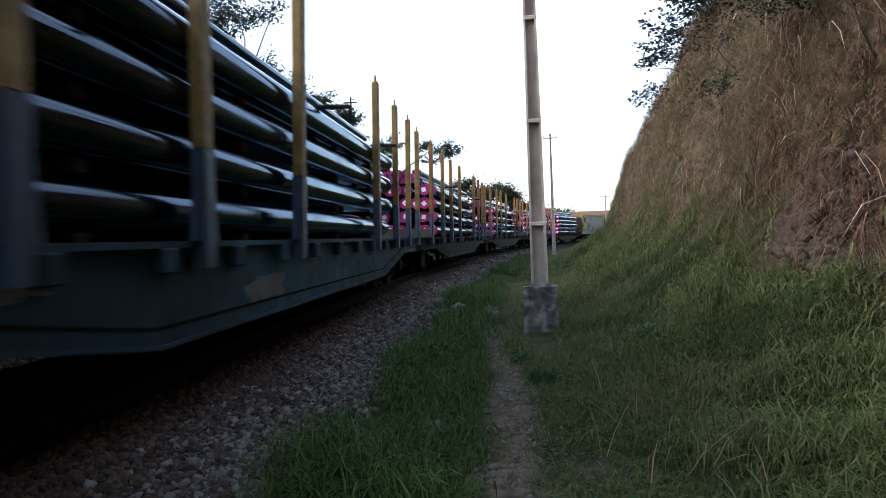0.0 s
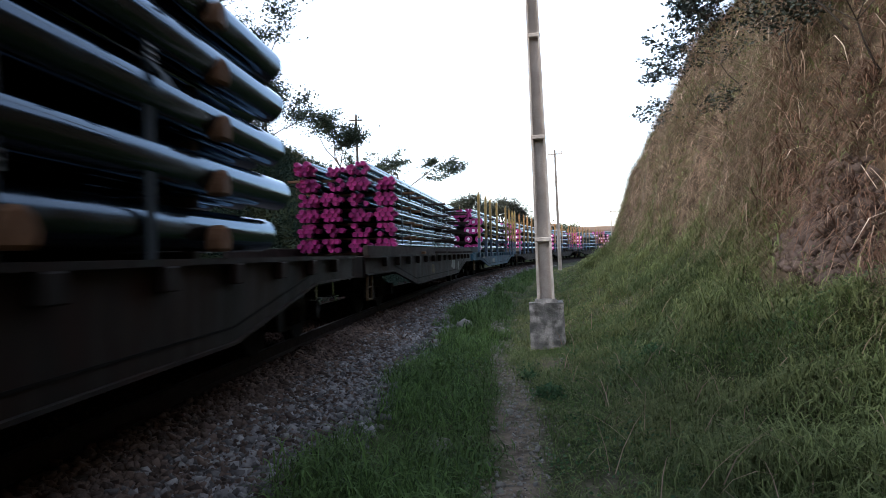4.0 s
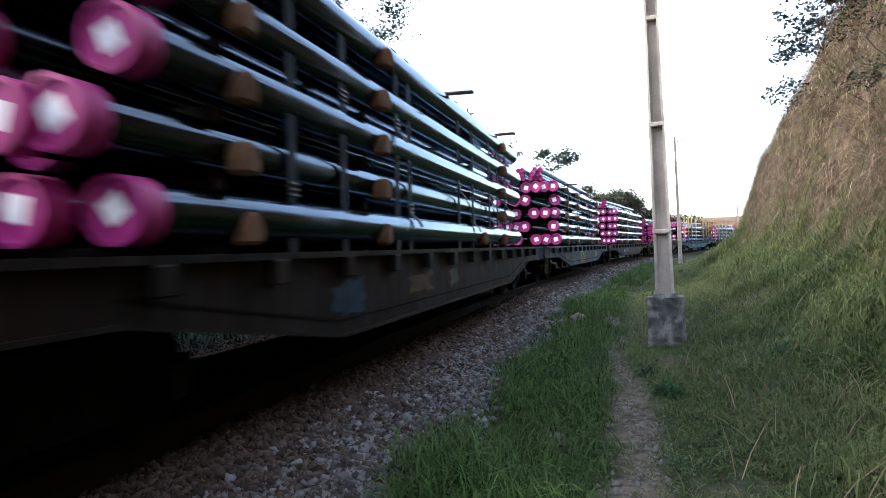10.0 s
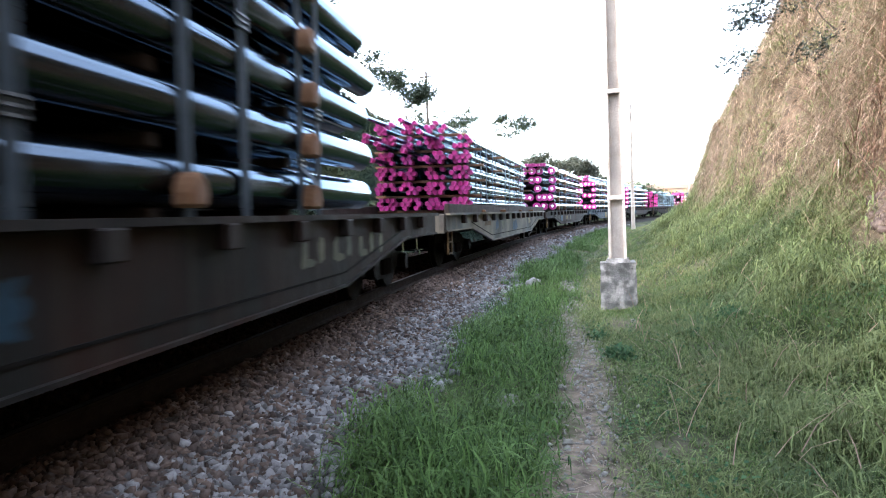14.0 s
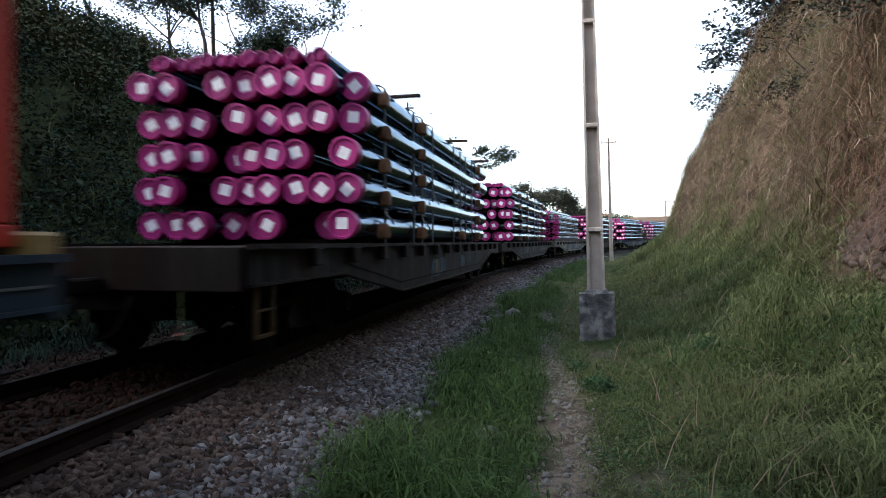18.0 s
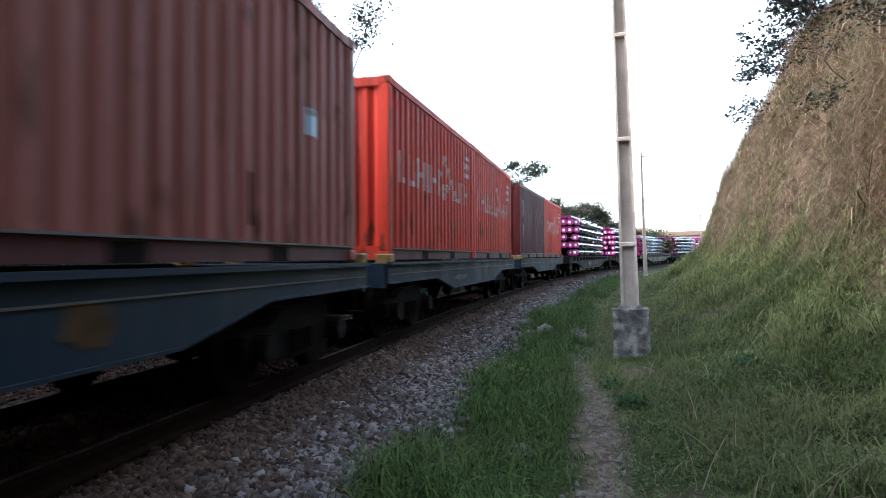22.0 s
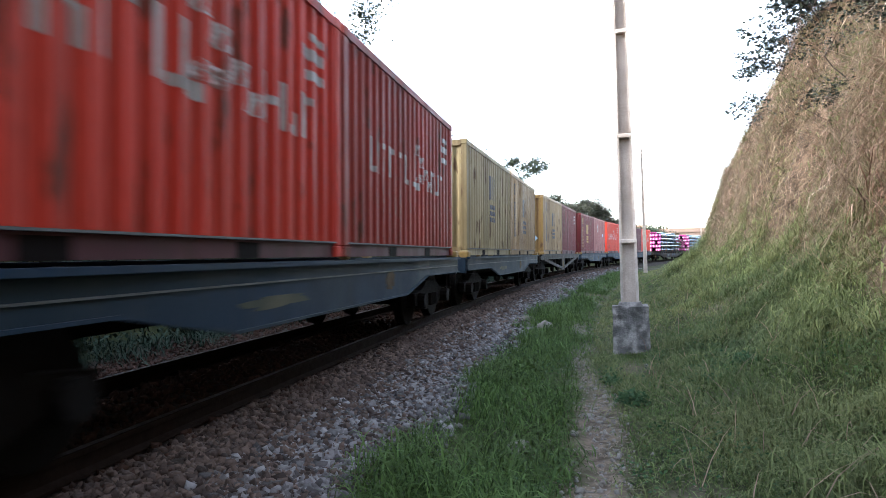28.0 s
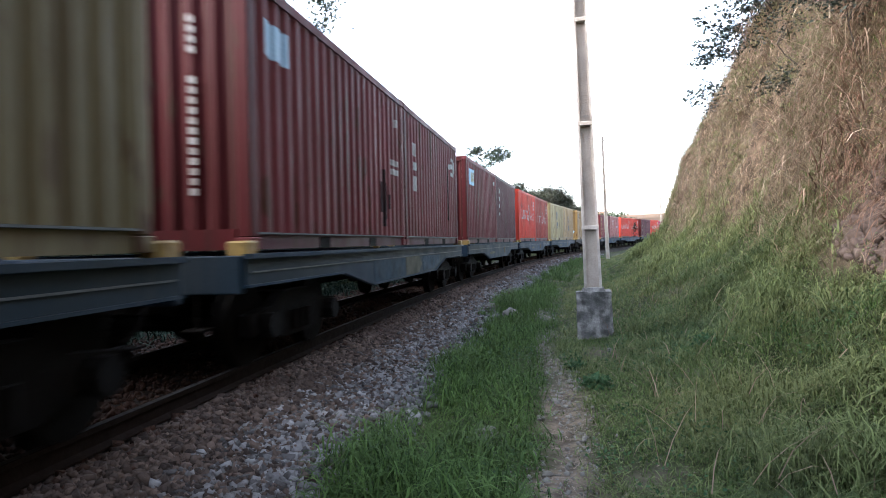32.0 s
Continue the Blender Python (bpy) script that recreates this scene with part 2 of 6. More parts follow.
    "shrub_dark": material("dark_thicket_leaf", (0.016, 0.027, 0.02), 0.85, spec=0.04, rare=2.0, island_to=(0.028, 0.046, 0.034), bump=0.0, grain=0.0),
    "shrub_olive": material("olive_thicket_leaf", (0.042, 0.046, 0.022), 0.85, spec=0.04, rare=1.5, island_to=(0.07, 0.068, 0.034), bump=0.0, grain=0.0),
    "turf_pale": material("short_yellowish_turf", (0.0625, 0.0792, 0.0286), 0.8, rare=1.2, island_to=(0.188, 0.198, 0.0825), bump=0.0, grain=0.0, thin=0.4, dirt=(0.163, 0.138, 0.066), dirt_amount=0.5, dirt_scale=0.5, spec=0.08),
    "earth": material("grey_brown_earth", (0.09, 0.067, 0.056), 0.95, 0.0, (0.045, 0.034, 0.029), 0.7, 2.5, island_to=(0.072, 0.055, 0.049), bump=0.6, spec=0.06),
    "blade": material("broad_grass_leaf", (0.0429, 0.0587, 0.0225), 0.75, rare=1.0, island_to=(0.153, 0.19, 0.0773), bump=0.0, grain=0.0, thin=0.4, dirt=(0.108, 0.103, 0.0472), dirt_amount=0.4, dirt_scale=0.6, spec=0.1),
    "blade_dark": material("dark_grass_leaf", (0.0362, 0.0546, 0.0216), 0.75, rare=1.2, island_to=(0.078, 0.103, 0.0431), bump=0.0, grain=0.0, thin=0.4, spec=0.1),
    "blade_lush": material("lush_grass_leaf", (0.0193, 0.0428, 0.0122), 0.75, rare=1.1, island_to=(0.0912, 0.158, 0.0461), bump=0.0, grain=0.0, thin=0.4, dirt=(0.0552, 0.0633, 0.0291), dirt_amount=0.4, dirt_scale=0.7, spec=0.1),
    "straw_olive": material("olive_dry_grass", (0.316, 0.254, 0.175), 0.85, island_to=(0.117, 0.091, 0.0591), bump=0.0, grain=0.0, thin=0.4, dirt=(0.077, 0.0864, 0.0371), dirt_amount=0.5, dirt_scale=0.5, spec=0.15),
    "grass": material("green_grass", (0.0282, 0.0562, 0.0172), 0.7, rare=1.1, island_to=(0.0775, 0.131, 0.0378), bump=0.0, grain=0.0, thin=0.4, dirt=(0.0635, 0.0698, 0.0229), dirt_amount=0.3, dirt_scale=0.6, spec=0.06),
    "grass_pale": material("pale_bank_grass", (0.0429, 0.0608, 0.0225), 0.7, rare=1.1, island_to=(0.179, 0.208, 0.0866), bump=0.0, grain=0.0, thin=0.4, dirt=(0.108, 0.107, 0.0498), dirt_amount=0.5, dirt_scale=0.5, spec=0.06),
    "straw": material("dry_grass", (0.329, 0.236, 0.179), 0.85, island_to=(0.113, 0.0771, 0.0582), bump=0.0, grain=0.0, thin=0.4, dirt=(0.11, 0.0972, 0.053), dirt_amount=0.4, dirt_scale=0.4, spec=0.2),
    "straw_dark": material("dark_rotten_grass", (0.085, 0.06, 0.042), 0.9, island_to=(0.03, 0.021, 0.016), bump=0.0, grain=0.0, spec=0.08),
    "straw_red": material("reddish_dead_grass", (0.2, 0.118, 0.082), 0.85, island_to=(0.045, 0.027, 0.02), bump=0.0, grain=0.0, thin=0.4, spec=0.15),
    "straw_pale": material("bleached_dry_stalk", (0.52, 0.43, 0.34), 0.85, island_to=(0.25, 0.17, 0.13), bump=0.0, grain=0.0, spec=0.2),
    "litter": material("old_trodden_straw", (0.19, 0.158, 0.125), 0.85, island_to=(0.07, 0.055, 0.044), bump=0.0, grain=0.0, spec=0.15),
    "weed": material("grey_green_weed", (0.028, 0.065, 0.0312), 0.6, island_to=(0.063, 0.117, 0.054), bump=0.0, grain=0.0, thin=0.4, spec=0.06),
    "glass": material("dark_window_glass", (0.02, 0.025, 0.03), 0.08, 0.0, bump=0.0, coat=1.0),
    "loco": material("dark_grey_locomotive_paint", (0.05, 0.055, 0.06), 0.5, 0.0, (0.03, 0.03, 0.03), 0.5, 1.2),
    "viaduct": material("sunlit_concrete", (0.2, 0.14, 0.105), 0.9, 0.0, (0.2, 0.14, 0.1), 0.5, 0.4),
    "roof": material("clay_roof", (0.2, 0.11, 0.07), 0.9, 0.0, (0.16, 0.09, 0.06), 0.5, 0.8),
}


def ground_material():
    mat = bpy.data.materials.new("soil_and_turf")
    mat.use_nodes = True
    nodes, links = mat.node_tree.nodes, mat.node_tree.links
    shader = nodes["Principled BSDF"]
    shader.inputs["Roughness"].default_value = 1.0
    shader.inputs["Specular IOR Level"].default_value = 0.08
    cover = nodes.new("ShaderNodeVertexColor")
    cover.layer_name = "cover"
    where = nodes.new("ShaderNodeTexCoord")
    split = nodes.new("ShaderNodeSeparateColor")
    links.new(cover.outputs["Color"], split.inputs["Color"])

    def tone(scale, a, b, detail=8.0):
        tex = nodes.new("ShaderNodeTexNoise")
        tex.inputs["Scale"].default_value, tex.inputs["Detail"].default_value = scale, detail
        links.new(where.outputs["Object"], tex.inputs["Vector"])
        ramp = nodes.new("ShaderNodeValToRGB")
        ramp.color_ramp.elements[0].position, ramp.color_ramp.elements[1].position = 0.35, 0.68
        ramp.color_ramp.elements[0].color, ramp.color_ramp.elements[1].color = (*a, 1), (*b, 1)
        links.new(tex.outputs["Fac"], ramp.inputs["Fac"])
        return ramp.outputs["Color"], tex.outputs["Fac"]

    turf, _ = tone(3.0, (0.014, 0.02, 0.008), (0.04, 0.047, 0.02))
    soil, rough = tone(9.0, (0.045, 0.036, 0.028), (0.15, 0.12, 0.094))
    # The bed tone is kept very dark to carry the shade beneath the train.
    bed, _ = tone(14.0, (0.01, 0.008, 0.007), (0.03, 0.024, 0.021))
    dry, _ = tone(5.0, (0.02, 0.015, 0.010), (0.085, 0.062, 0.043))
    last = turf
    for k, colour in (("Red", soil), ("Green", bed), ("Blue", dry)):
        mix = nodes.new("ShaderNodeMix")
        mix.data_type = "RGBA"
        links.new(split.outputs[k], mix.inputs["Factor"])
        links.new(last, mix.inputs["A"])
        links.new(colour, mix.inputs["B"])
        last = mix.outputs["Result"]
    links.new(last, shader.inputs["Base Color"])
    relief = nodes.new("ShaderNodeBump")
    relief.inputs["Strength"].default_value, relief.inputs["Distance"].default_value = 0.6, 0.05
    links.new(rough, relief.inputs["Height"])
    links.new(relief.outputs["Normal"], shader.inputs["Normal"])
    return mat


# ---- small tools ----
def part(name, bm, mat, parent=None, label="", smooth=False):
    mesh = bpy.data.meshes.new(name)
    bm.to_mesh(mesh)
    bm.free()
    mesh.materials.append(M[mat] if isinstance(mat, str) else mat)
    if smooth:
        mesh.polygons.foreach_set("use_smooth", [True] * len(mesh.polygons))
    ob = new(name, mesh)
    if parent:
        ob.parent = parent
    return tagged(ob, label)


def again(ob, parent, m):
    """The same mesh once more, as a part of its own."""
    twin = new(ob.name.split(".")[0], ob.data)
    twin.parent = parent
    twin.matrix_basis = m
    if "label" in ob:
        twin["label"] = ob["label"]
    return twin


def holder(name, label, category, group=""):
    return tagged(new(name), label, category, group)


def box(bm, x0, x1, y0, y1, z0, z1, m=None):
    vs = [bm.verts.new((x, y, z)) for z in (z0, z1) for y in (y0, y1) for x in (x0, x1)]
    for f in ((0, 2, 3, 1), (4, 5, 7, 6), (0, 1, 5, 4), (2, 6, 7, 3), (0, 4, 6, 2), (1, 3, 7, 5)):
        bm.faces.new([vs[i] for i in f])
    if m:
        bmesh.ops.transform(bm, matrix=m, verts=vs)
    return vs


def prism(bm, outline, x0, x1):
    """A plate across x with the given (y, z) outline."""
    a, b = [[bm.verts.new((x, y, z)) for y, z in outline] for x in (x0, x1)]
    n = len(outline)
    bm.faces.new(a)
    bm.faces.new(b[::-1])
    for i in range(n):
        bm.faces.new((a[i], b[i], b[(i + 1) % n], a[(i + 1) % n]))


def tube(bm, p0, p1, r0, r1=None, n=12, ends=True):
    r1 = r0 if r1 is None else r1
    p0, p1 = Vector(p0), Vector(p1)
    q = (p1 - p0).to_track_quat("Z", "Y").to_matrix()
    rings = [[bm.verts.new(p + q @ Vector((r * math.cos(2 * math.pi * i / n), r * math.sin(2 * math.pi * i / n), 0))) for i in range(n)]
             for p, r in ((p0, r0), (p1, r1))]
    for i in range(n):
        bm.faces.new((rings[0][i], rings[0][(i + 1) % n], rings[1][(i + 1) % n], rings[1][i]))
    if ends:
        bm.faces.new(rings[0][::-1])
        bm.faces.new(rings[1])


def soften(bm, width=0.01):
    bmesh.ops.bevel(bm, geom=bm.edges[:], offset=width, segments=1, affect="EDGES", clamp_overlap=True)


def sheet(name, verts, faces, mat, smooth=False):
    """One mesh from arrays: verts (n, 3), faces (m, 3 or 4)."""
    mesh = bpy.data.meshes.new(name)
    k = faces.shape[1]
    mesh.vertices.add(len(verts))
    mesh.vertices.foreach_set("co", np.asarray(verts, np.float32).ravel())
    mesh.loops.add(faces.size)
    mesh.loops.foreach_set("vertex_index", faces.astype(np.int32).ravel())
    mesh.polygons.add(len(faces))
    mesh.polygons.foreach_set("loop_start", np.arange(0, faces.size, k, dtype=np.int32))
    mesh.polygons.foreach_set("loop_total", np.full(len(faces), k, np.int32))
    if smooth:
        mesh.polygons.foreach_set("use_smooth", np.ones(len(faces), bool))
    mesh.update(calc_edges=True)
    mesh.materials.append(M[mat] if isinstance(mat, str) else mat)
    return new(name, mesh)


def spot(s, off, z=0.0):
    a = s / RC
    return Vector((CX - (RC - off) * math.cos(a), CY + (RC - off) * math.sin(a), z))


def spots(s, off):
    a = s / RC
    return CX - (RC - off) * np.cos(a), CY + (RC - off) * np.sin(a)


def along(s, off=0.0, z=0.0):
    """A pose on the line: y ahead along it."""
    return Matrix.Translation(spot(s, off, z)) @ Matrix.Rotation(-s / RC, 4, "Z")


def lattice(x, y, scale, seed):
    """Smooth noise from 0 to 1."""
    x, y = np.asarray(x, float) / scale + seed * 17.31, np.asarray(y, float) / scale + seed * 9.77
    i, j = np.floor(x).astype(np.int64), np.floor(y).astype(np.int64)
    u, v = x - i, y - j
    u, v = u * u * (3 - 2 * u), v * v * (3 - 2 * v)

    def h(a, b):
        n = np.sin(a * 127.1 + b * 311.7 + seed * 74.7) * 43758.5453
        return n - np.floor(n)

    return (h(i, j) * (1 - u) + h(i + 1, j) * u) * (1 - v) + (h(i, j + 1) * (1 - u) + h(i + 1, j + 1) * u) * v


# ---- ground ----
def path_bare(s, off):
    """0 on the trodden middle of the footpath, 1 off it; the path thins out beyond the pole."""
    middle = np.interp(s, [4, 18, 21.7, 23.3, 25.2, 27.1, 30.3, 34.5, 41, 47], [4.0, 4.0, 3.97, 4.1, 3.98, 3.86, 3.7, 3.84, 4.1, 4.2]) + 0.12 * (lattice(s, s * 0, 0.9, 8) - 0.5)
    half = np.interp(s, [18, 23, 25, 27, 30, 45], [0.17, 0.165, 0.15, 0.11, 0.08, 0.08]) * (0.6 + 0.9 * lattice(s, off, 0.5, 61))
    worn = np.interp(s, [23, 26, 29, 45], [1.0, 0.8, 0.5, 0.45]) * np.clip(0.5 + 1.3 * lattice(s, off, 0.35, 62), 0, 1)
    return 1 - worn * np.clip(1.6 - np.abs(off - middle) / half, 0, 1)


def terrain(s, off):
    """Height of the ground in the line's own terms."""
    s, off = np.asarray(s, float), np.asarray(off, float)
    n1 = lattice(s, off, 6.0, 1) - 0.5
    n2 = lattice(s, off, 1.6, 2) - 0.5
    n3 = lattice(s, off, 0.6, 3) - 0.5
    base = np.interp(off, [-400, -60, -30, -16, -11, -8, -6.2, -4.6, -2.6, -1.4, 1.15, 2.4, 3.6, 3.95, 4.3, 5.2],
                     [30, 18, 12.5, 10.0, 8.0, 5.6, 2.2, -0.3, -0.5, -0.19, -0.19, -0.46, -0.48, -0.53, -0.49, -0.42])
    # Behind the camera the left bank is raised, unseen, to block sky light.
    base = np.where(off < -4.6, -0.3 + (base + 0.3) * np.interp(s, [-10, 6, 42, 85], [1.9, 1.0, 1.0, 0.5]), base)
    wall = np.clip((off - 8.0) / 0.6, 0, 1) * np.clip((14 - off) / 2, 0, 1)
    shifted = off + np.clip((s - 32) / 6, 0, 1) * (0.5 * np.clip((off - 7.5) / 1.5, 0, 1) - 0.5 * np.clip((off - 8.8) / 0.8, 0, 1))
    shifted = shifted + wall * (0.7 * (lattice(s, off * 1.5, 1.5, 91) - 0.5) + 0.3 * (lattice(s, off * 1.5, 0.55, 92) - 0.5))
    full = np.interp(shifted, [5.2, 6.2, 7.2, 8.2, 8.7, 9.3, 10.3, 12.0, 16, 30, 120, 280], [0, 0.34, 1.0, 1.85, 3.1, 5.0, 7.6, 9.6, 11.2, 13.5, 16.0, 16.0])
    low = np.interp(off, [5.2, 6.5, 8.0, 9.0, 10.0, 12.0, 16, 30, 120, 280], [0, 0.25, 0.9, 1.7, 2.7, 3.6, 4.2, 5.0, 6.0, 6.0])
    k = np.clip((s - 39) / 32, 0, 1)
    k = k * k * (3 - 2 * k)
    hill = full * (1 - k) + low * k
    # The 6 m and 9 m lifts are out of view, added to block sky.
    hill = hill + (2.2 * np.clip((40 - s) / 9, 0, 1) + 6.0 * np.clip((29 - s) / 8, 0, 1) + 9.0 * np.clip((12 - s) / 14, 0, 1)) * np.clip((off - 9.6) / 2.6, 0, 1)
    rough = np.clip((off - 5.0) / 4, 0, 1) * (1 - 0.6 * k) + np.clip((-off - 4.6) / 3, 0, 1)
    edge = np.clip((np.abs(off) - 1.6) / 0.8, 0, 1)
    mound = np.clip((off - 5.4) / 0.8, 0, 1) * np.clip((9.2 - off) / 0.8, 0, 1) * (lattice(s, off, 1.0, 14) - 0.4) * 0.5
    return base + np.where(off > 5.2, hill, 0) + rough * (n1 * 1.3 + n2 * 0.5) + edge * (n2 * 0.08 + n3 * 0.05) + mound


def wall_foot(s):
    """Where the green bank gives way to the dry wall of the cutting."""
    return np.interp(s, [20, 24, 25.5, 27.0, 28.0, 29.2, 31, 34, 41, 60], [7.5, 7.5, 7.45, 7.5, 7.75, 8.0, 8.05, 8.0, 7.9, 8.0])


def earth_face(s, off):
    """Above 0 on the bare red earth at the foot of the wall."""
    return 1 - ((s - 25.5) / 1.5) ** 2 - ((off - 8.05) / 0.42) ** 2 - 0.7 * (lattice(s, off, 0.4, 93) - 0.5)


def line_terms(x, y):
    dx, dy = x - CX, y - CY
    return np.arctan2(dy, -dx) * RC, RC - np.hypot(dx, dy)


def ground():
    near = np.arange(-20, 26, 0.25)
    x = np.concatenate([-20 - np.geomspace(0.5, 1400, 40)[::-1], near, 26 + np.geomspace(0.5, 1400, 40)])
    y = np.concatenate([-6 - np.geomspace(0.5, 1400, 36)[::-1], np.arange(-6, 60, 0.3), np.arange(60, 130, 0.8), 130 + np.geomspace(1, 2500, 34)])
    gx, gy = np.meshgrid(x, y)
    s, off = line_terms(gx, gy)
    z = terrain(s, off)
    far = np.clip((np.hypot(gx, gy) - 250) / 400, 0, 1)
    z = z * (1 - far) + far * (6 + 14 * lattice(gx, gy, 240, 5))
    verts = np.stack([gx, gy, z], -1).reshape(-1, 3)
    h, w = gx.shape
    idx = np.arange(h * w).reshape(h, w)
    faces = np.stack([idx[:-1, :-1], idx[:-1, 1:], idx[1:, 1:], idx[1:, :-1]], -1).reshape(-1, 4)
    ob = sheet("ground", verts, faces, ground_material(), True)
    wander = (lattice(s, off, 2.0, 7) - 0.5) * 0.5
    path = 1 - path_bare(s, off)
    bare = np.clip((lattice(s, off, 0.9, 9) - 0.7) * 5, 0, 0.6) * (off > 3.2) * (off < 7)
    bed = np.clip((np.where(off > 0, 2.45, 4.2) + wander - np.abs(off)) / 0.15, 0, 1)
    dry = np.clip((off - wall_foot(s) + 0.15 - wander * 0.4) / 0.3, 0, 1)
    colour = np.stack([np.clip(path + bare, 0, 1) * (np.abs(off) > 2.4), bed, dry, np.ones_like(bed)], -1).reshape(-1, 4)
    layer = ob.data.color_attributes.new("cover", "FLOAT_COLOR", "POINT")
    layer.data.foreach_set("color", colour.astype(np.float32).ravel())
    return tagged(ob, "uneven soil and turf beside a railway cutting", "ground", kind="structure")


ground()


# ---- railway line ----
def railway():
    line = tagged(new("railway_track"), "curved railway line on grey-brown ballast", "track", kind="structure")
    steps = np.arange(-60, 150, 2.0)
    profile = [(-0.07, -0.17), (0.07, -0.17), (0.07, -0.155), (0.012, -0.13), (0.012, -0.045), (0.036, -0.035), (0.036, 0.0), (-0.036, 0.0), (-0.036, -0.035), (-0.012, -0.045), (-0.012, -0.13), (-0.07, -0.155)]
    for side in (-0.835, 0.835):
        bm = bmesh.new()
        rings = [[bm.verts.new(spot(s, side + px, pz)) for px, pz in profile] for s in steps]
        for a, b in zip(rings, rings[1:]):
            for i in range(len(profile)):
                bm.faces.new((a[i], b[i], b[(i + 1) % len(profile)], a[(i + 1) % len(profile)]))
        rail = part("rail", bm, "rail", line)
        bm = bmesh.new()
        rings = [[bm.verts.new(spot(s, side + px, pz)) for px, pz in ((-0.03, 0.002), (0.03, 0.002))] for s in steps]
        for a, b in zip(rings, rings[1:]):
            bm.faces.new((a[0], a[1], b[1], b[0]))
        part("running_surface", bm, "railhead", rail, "worn steel rail head, darkened for the train's shade")
    return line


LINE = railway()


def ballast():
    """Broken stone under and beside the sleepers."""
    rng = np.random.default_rng(4)
    cube = np.array([(x, y, z) for z in (-1, 1) for y in (-1, 1) for x in (-1, 1)], float)
    tri = np.array([(0, 2, 3), (0, 3, 1), (4, 5, 7), (4, 7, 6), (0, 1, 5), (0, 5, 4), (2, 6, 7), (2, 7, 3), (0, 4, 6), (0, 6, 2), (1, 3, 7), (1, 7, 5)])
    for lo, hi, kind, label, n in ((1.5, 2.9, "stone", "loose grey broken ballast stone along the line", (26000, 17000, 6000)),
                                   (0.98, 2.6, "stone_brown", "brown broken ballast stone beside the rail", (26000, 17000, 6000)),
                                   (-3.6, 1.3, "stone_rust_shade", "rust-stained ballast stone between the rails, darkened for the train's shade", (11000, 7000, 2500))):
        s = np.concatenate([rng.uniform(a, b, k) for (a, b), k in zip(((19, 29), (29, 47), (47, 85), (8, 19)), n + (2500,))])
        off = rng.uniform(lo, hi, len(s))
        chance = {"stone": np.clip((off - 1.4) / 0.55, 0, 1), "stone_brown": np.clip((2.75 - off) / 1.0, 0.1, 1), "stone_rust_shade": np.clip((1.45 - off) / 0.4, 0.1, 1)}[kind]
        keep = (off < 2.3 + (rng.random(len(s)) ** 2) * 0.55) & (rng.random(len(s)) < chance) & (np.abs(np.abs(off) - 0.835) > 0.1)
        s, off = s[keep], off[keep]
        size = (0.0155 + 0.019 * rng.random(len(s)) ** 1.3) * np.where(s > 47, 1.8, np.where(s > 29, 1.3, np.where(s < 18, 1.7, 1.0)))
        x, y = spots(s, off)
        z = terrain(s, off) + size * rng.uniform(0.0, 0.8, len(s))
        q = rng.normal(size=(len(s), 3, 3))
        q, _ = np.linalg.qr(q)
        shape = (cube[None] + rng.uniform(-0.55, 0.35, (len(s), 8, 3)) * cube[None]) * rng.uniform(0.5, 1.25, (len(s), 1, 3))
        verts = np.einsum("nij,nkj->nki", q, shape) * size[:, None, None] + np.stack([x, y, z], -1)[:, None]
        faces = (tri[None] + (np.arange(len(s)) * 8)[:, None, None]).reshape(-1, 3)
        tagged(sheet("ballast", verts.reshape(-1, 3), faces, kind), label, "ballast", kind="stuff")


ballast()


# ---- train ----
MOVERS = []  # (thing, its place c on the train, half its wheelbase, its pose on the wagon)


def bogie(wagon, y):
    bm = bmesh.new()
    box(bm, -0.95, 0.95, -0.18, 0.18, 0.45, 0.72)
    frame_ob = part("bogie", bm, "bogie", wagon, "cast steel bogie, black for the shade under the wagon")
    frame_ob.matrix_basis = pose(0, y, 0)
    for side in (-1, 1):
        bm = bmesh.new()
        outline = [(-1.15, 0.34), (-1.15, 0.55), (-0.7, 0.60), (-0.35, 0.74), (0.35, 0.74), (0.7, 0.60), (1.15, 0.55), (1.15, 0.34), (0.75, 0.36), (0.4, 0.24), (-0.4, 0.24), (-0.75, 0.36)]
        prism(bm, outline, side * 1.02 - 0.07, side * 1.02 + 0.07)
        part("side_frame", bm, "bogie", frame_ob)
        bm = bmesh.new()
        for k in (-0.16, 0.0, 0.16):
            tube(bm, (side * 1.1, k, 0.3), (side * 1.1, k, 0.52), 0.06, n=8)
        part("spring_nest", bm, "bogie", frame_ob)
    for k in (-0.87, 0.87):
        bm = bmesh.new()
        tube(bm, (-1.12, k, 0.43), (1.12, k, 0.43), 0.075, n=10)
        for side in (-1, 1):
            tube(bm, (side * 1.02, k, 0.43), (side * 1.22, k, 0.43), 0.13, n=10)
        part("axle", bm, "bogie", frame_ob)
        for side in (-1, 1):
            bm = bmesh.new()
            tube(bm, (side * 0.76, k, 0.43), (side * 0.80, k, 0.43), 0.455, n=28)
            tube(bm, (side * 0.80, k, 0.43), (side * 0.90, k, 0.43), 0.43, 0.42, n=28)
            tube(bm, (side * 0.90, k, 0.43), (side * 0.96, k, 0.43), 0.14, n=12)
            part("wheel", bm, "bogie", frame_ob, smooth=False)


def sweep(bm, pts, r, n=6):
    """One round rod along the points."""
    rings = []
    for i, p in enumerate(pts):
        d = (pts[min(i + 1, len(pts) - 1)] - pts[max(i - 1, 0)]).normalized()
        q = d.to_track_quat("Z", "Y").to_matrix()
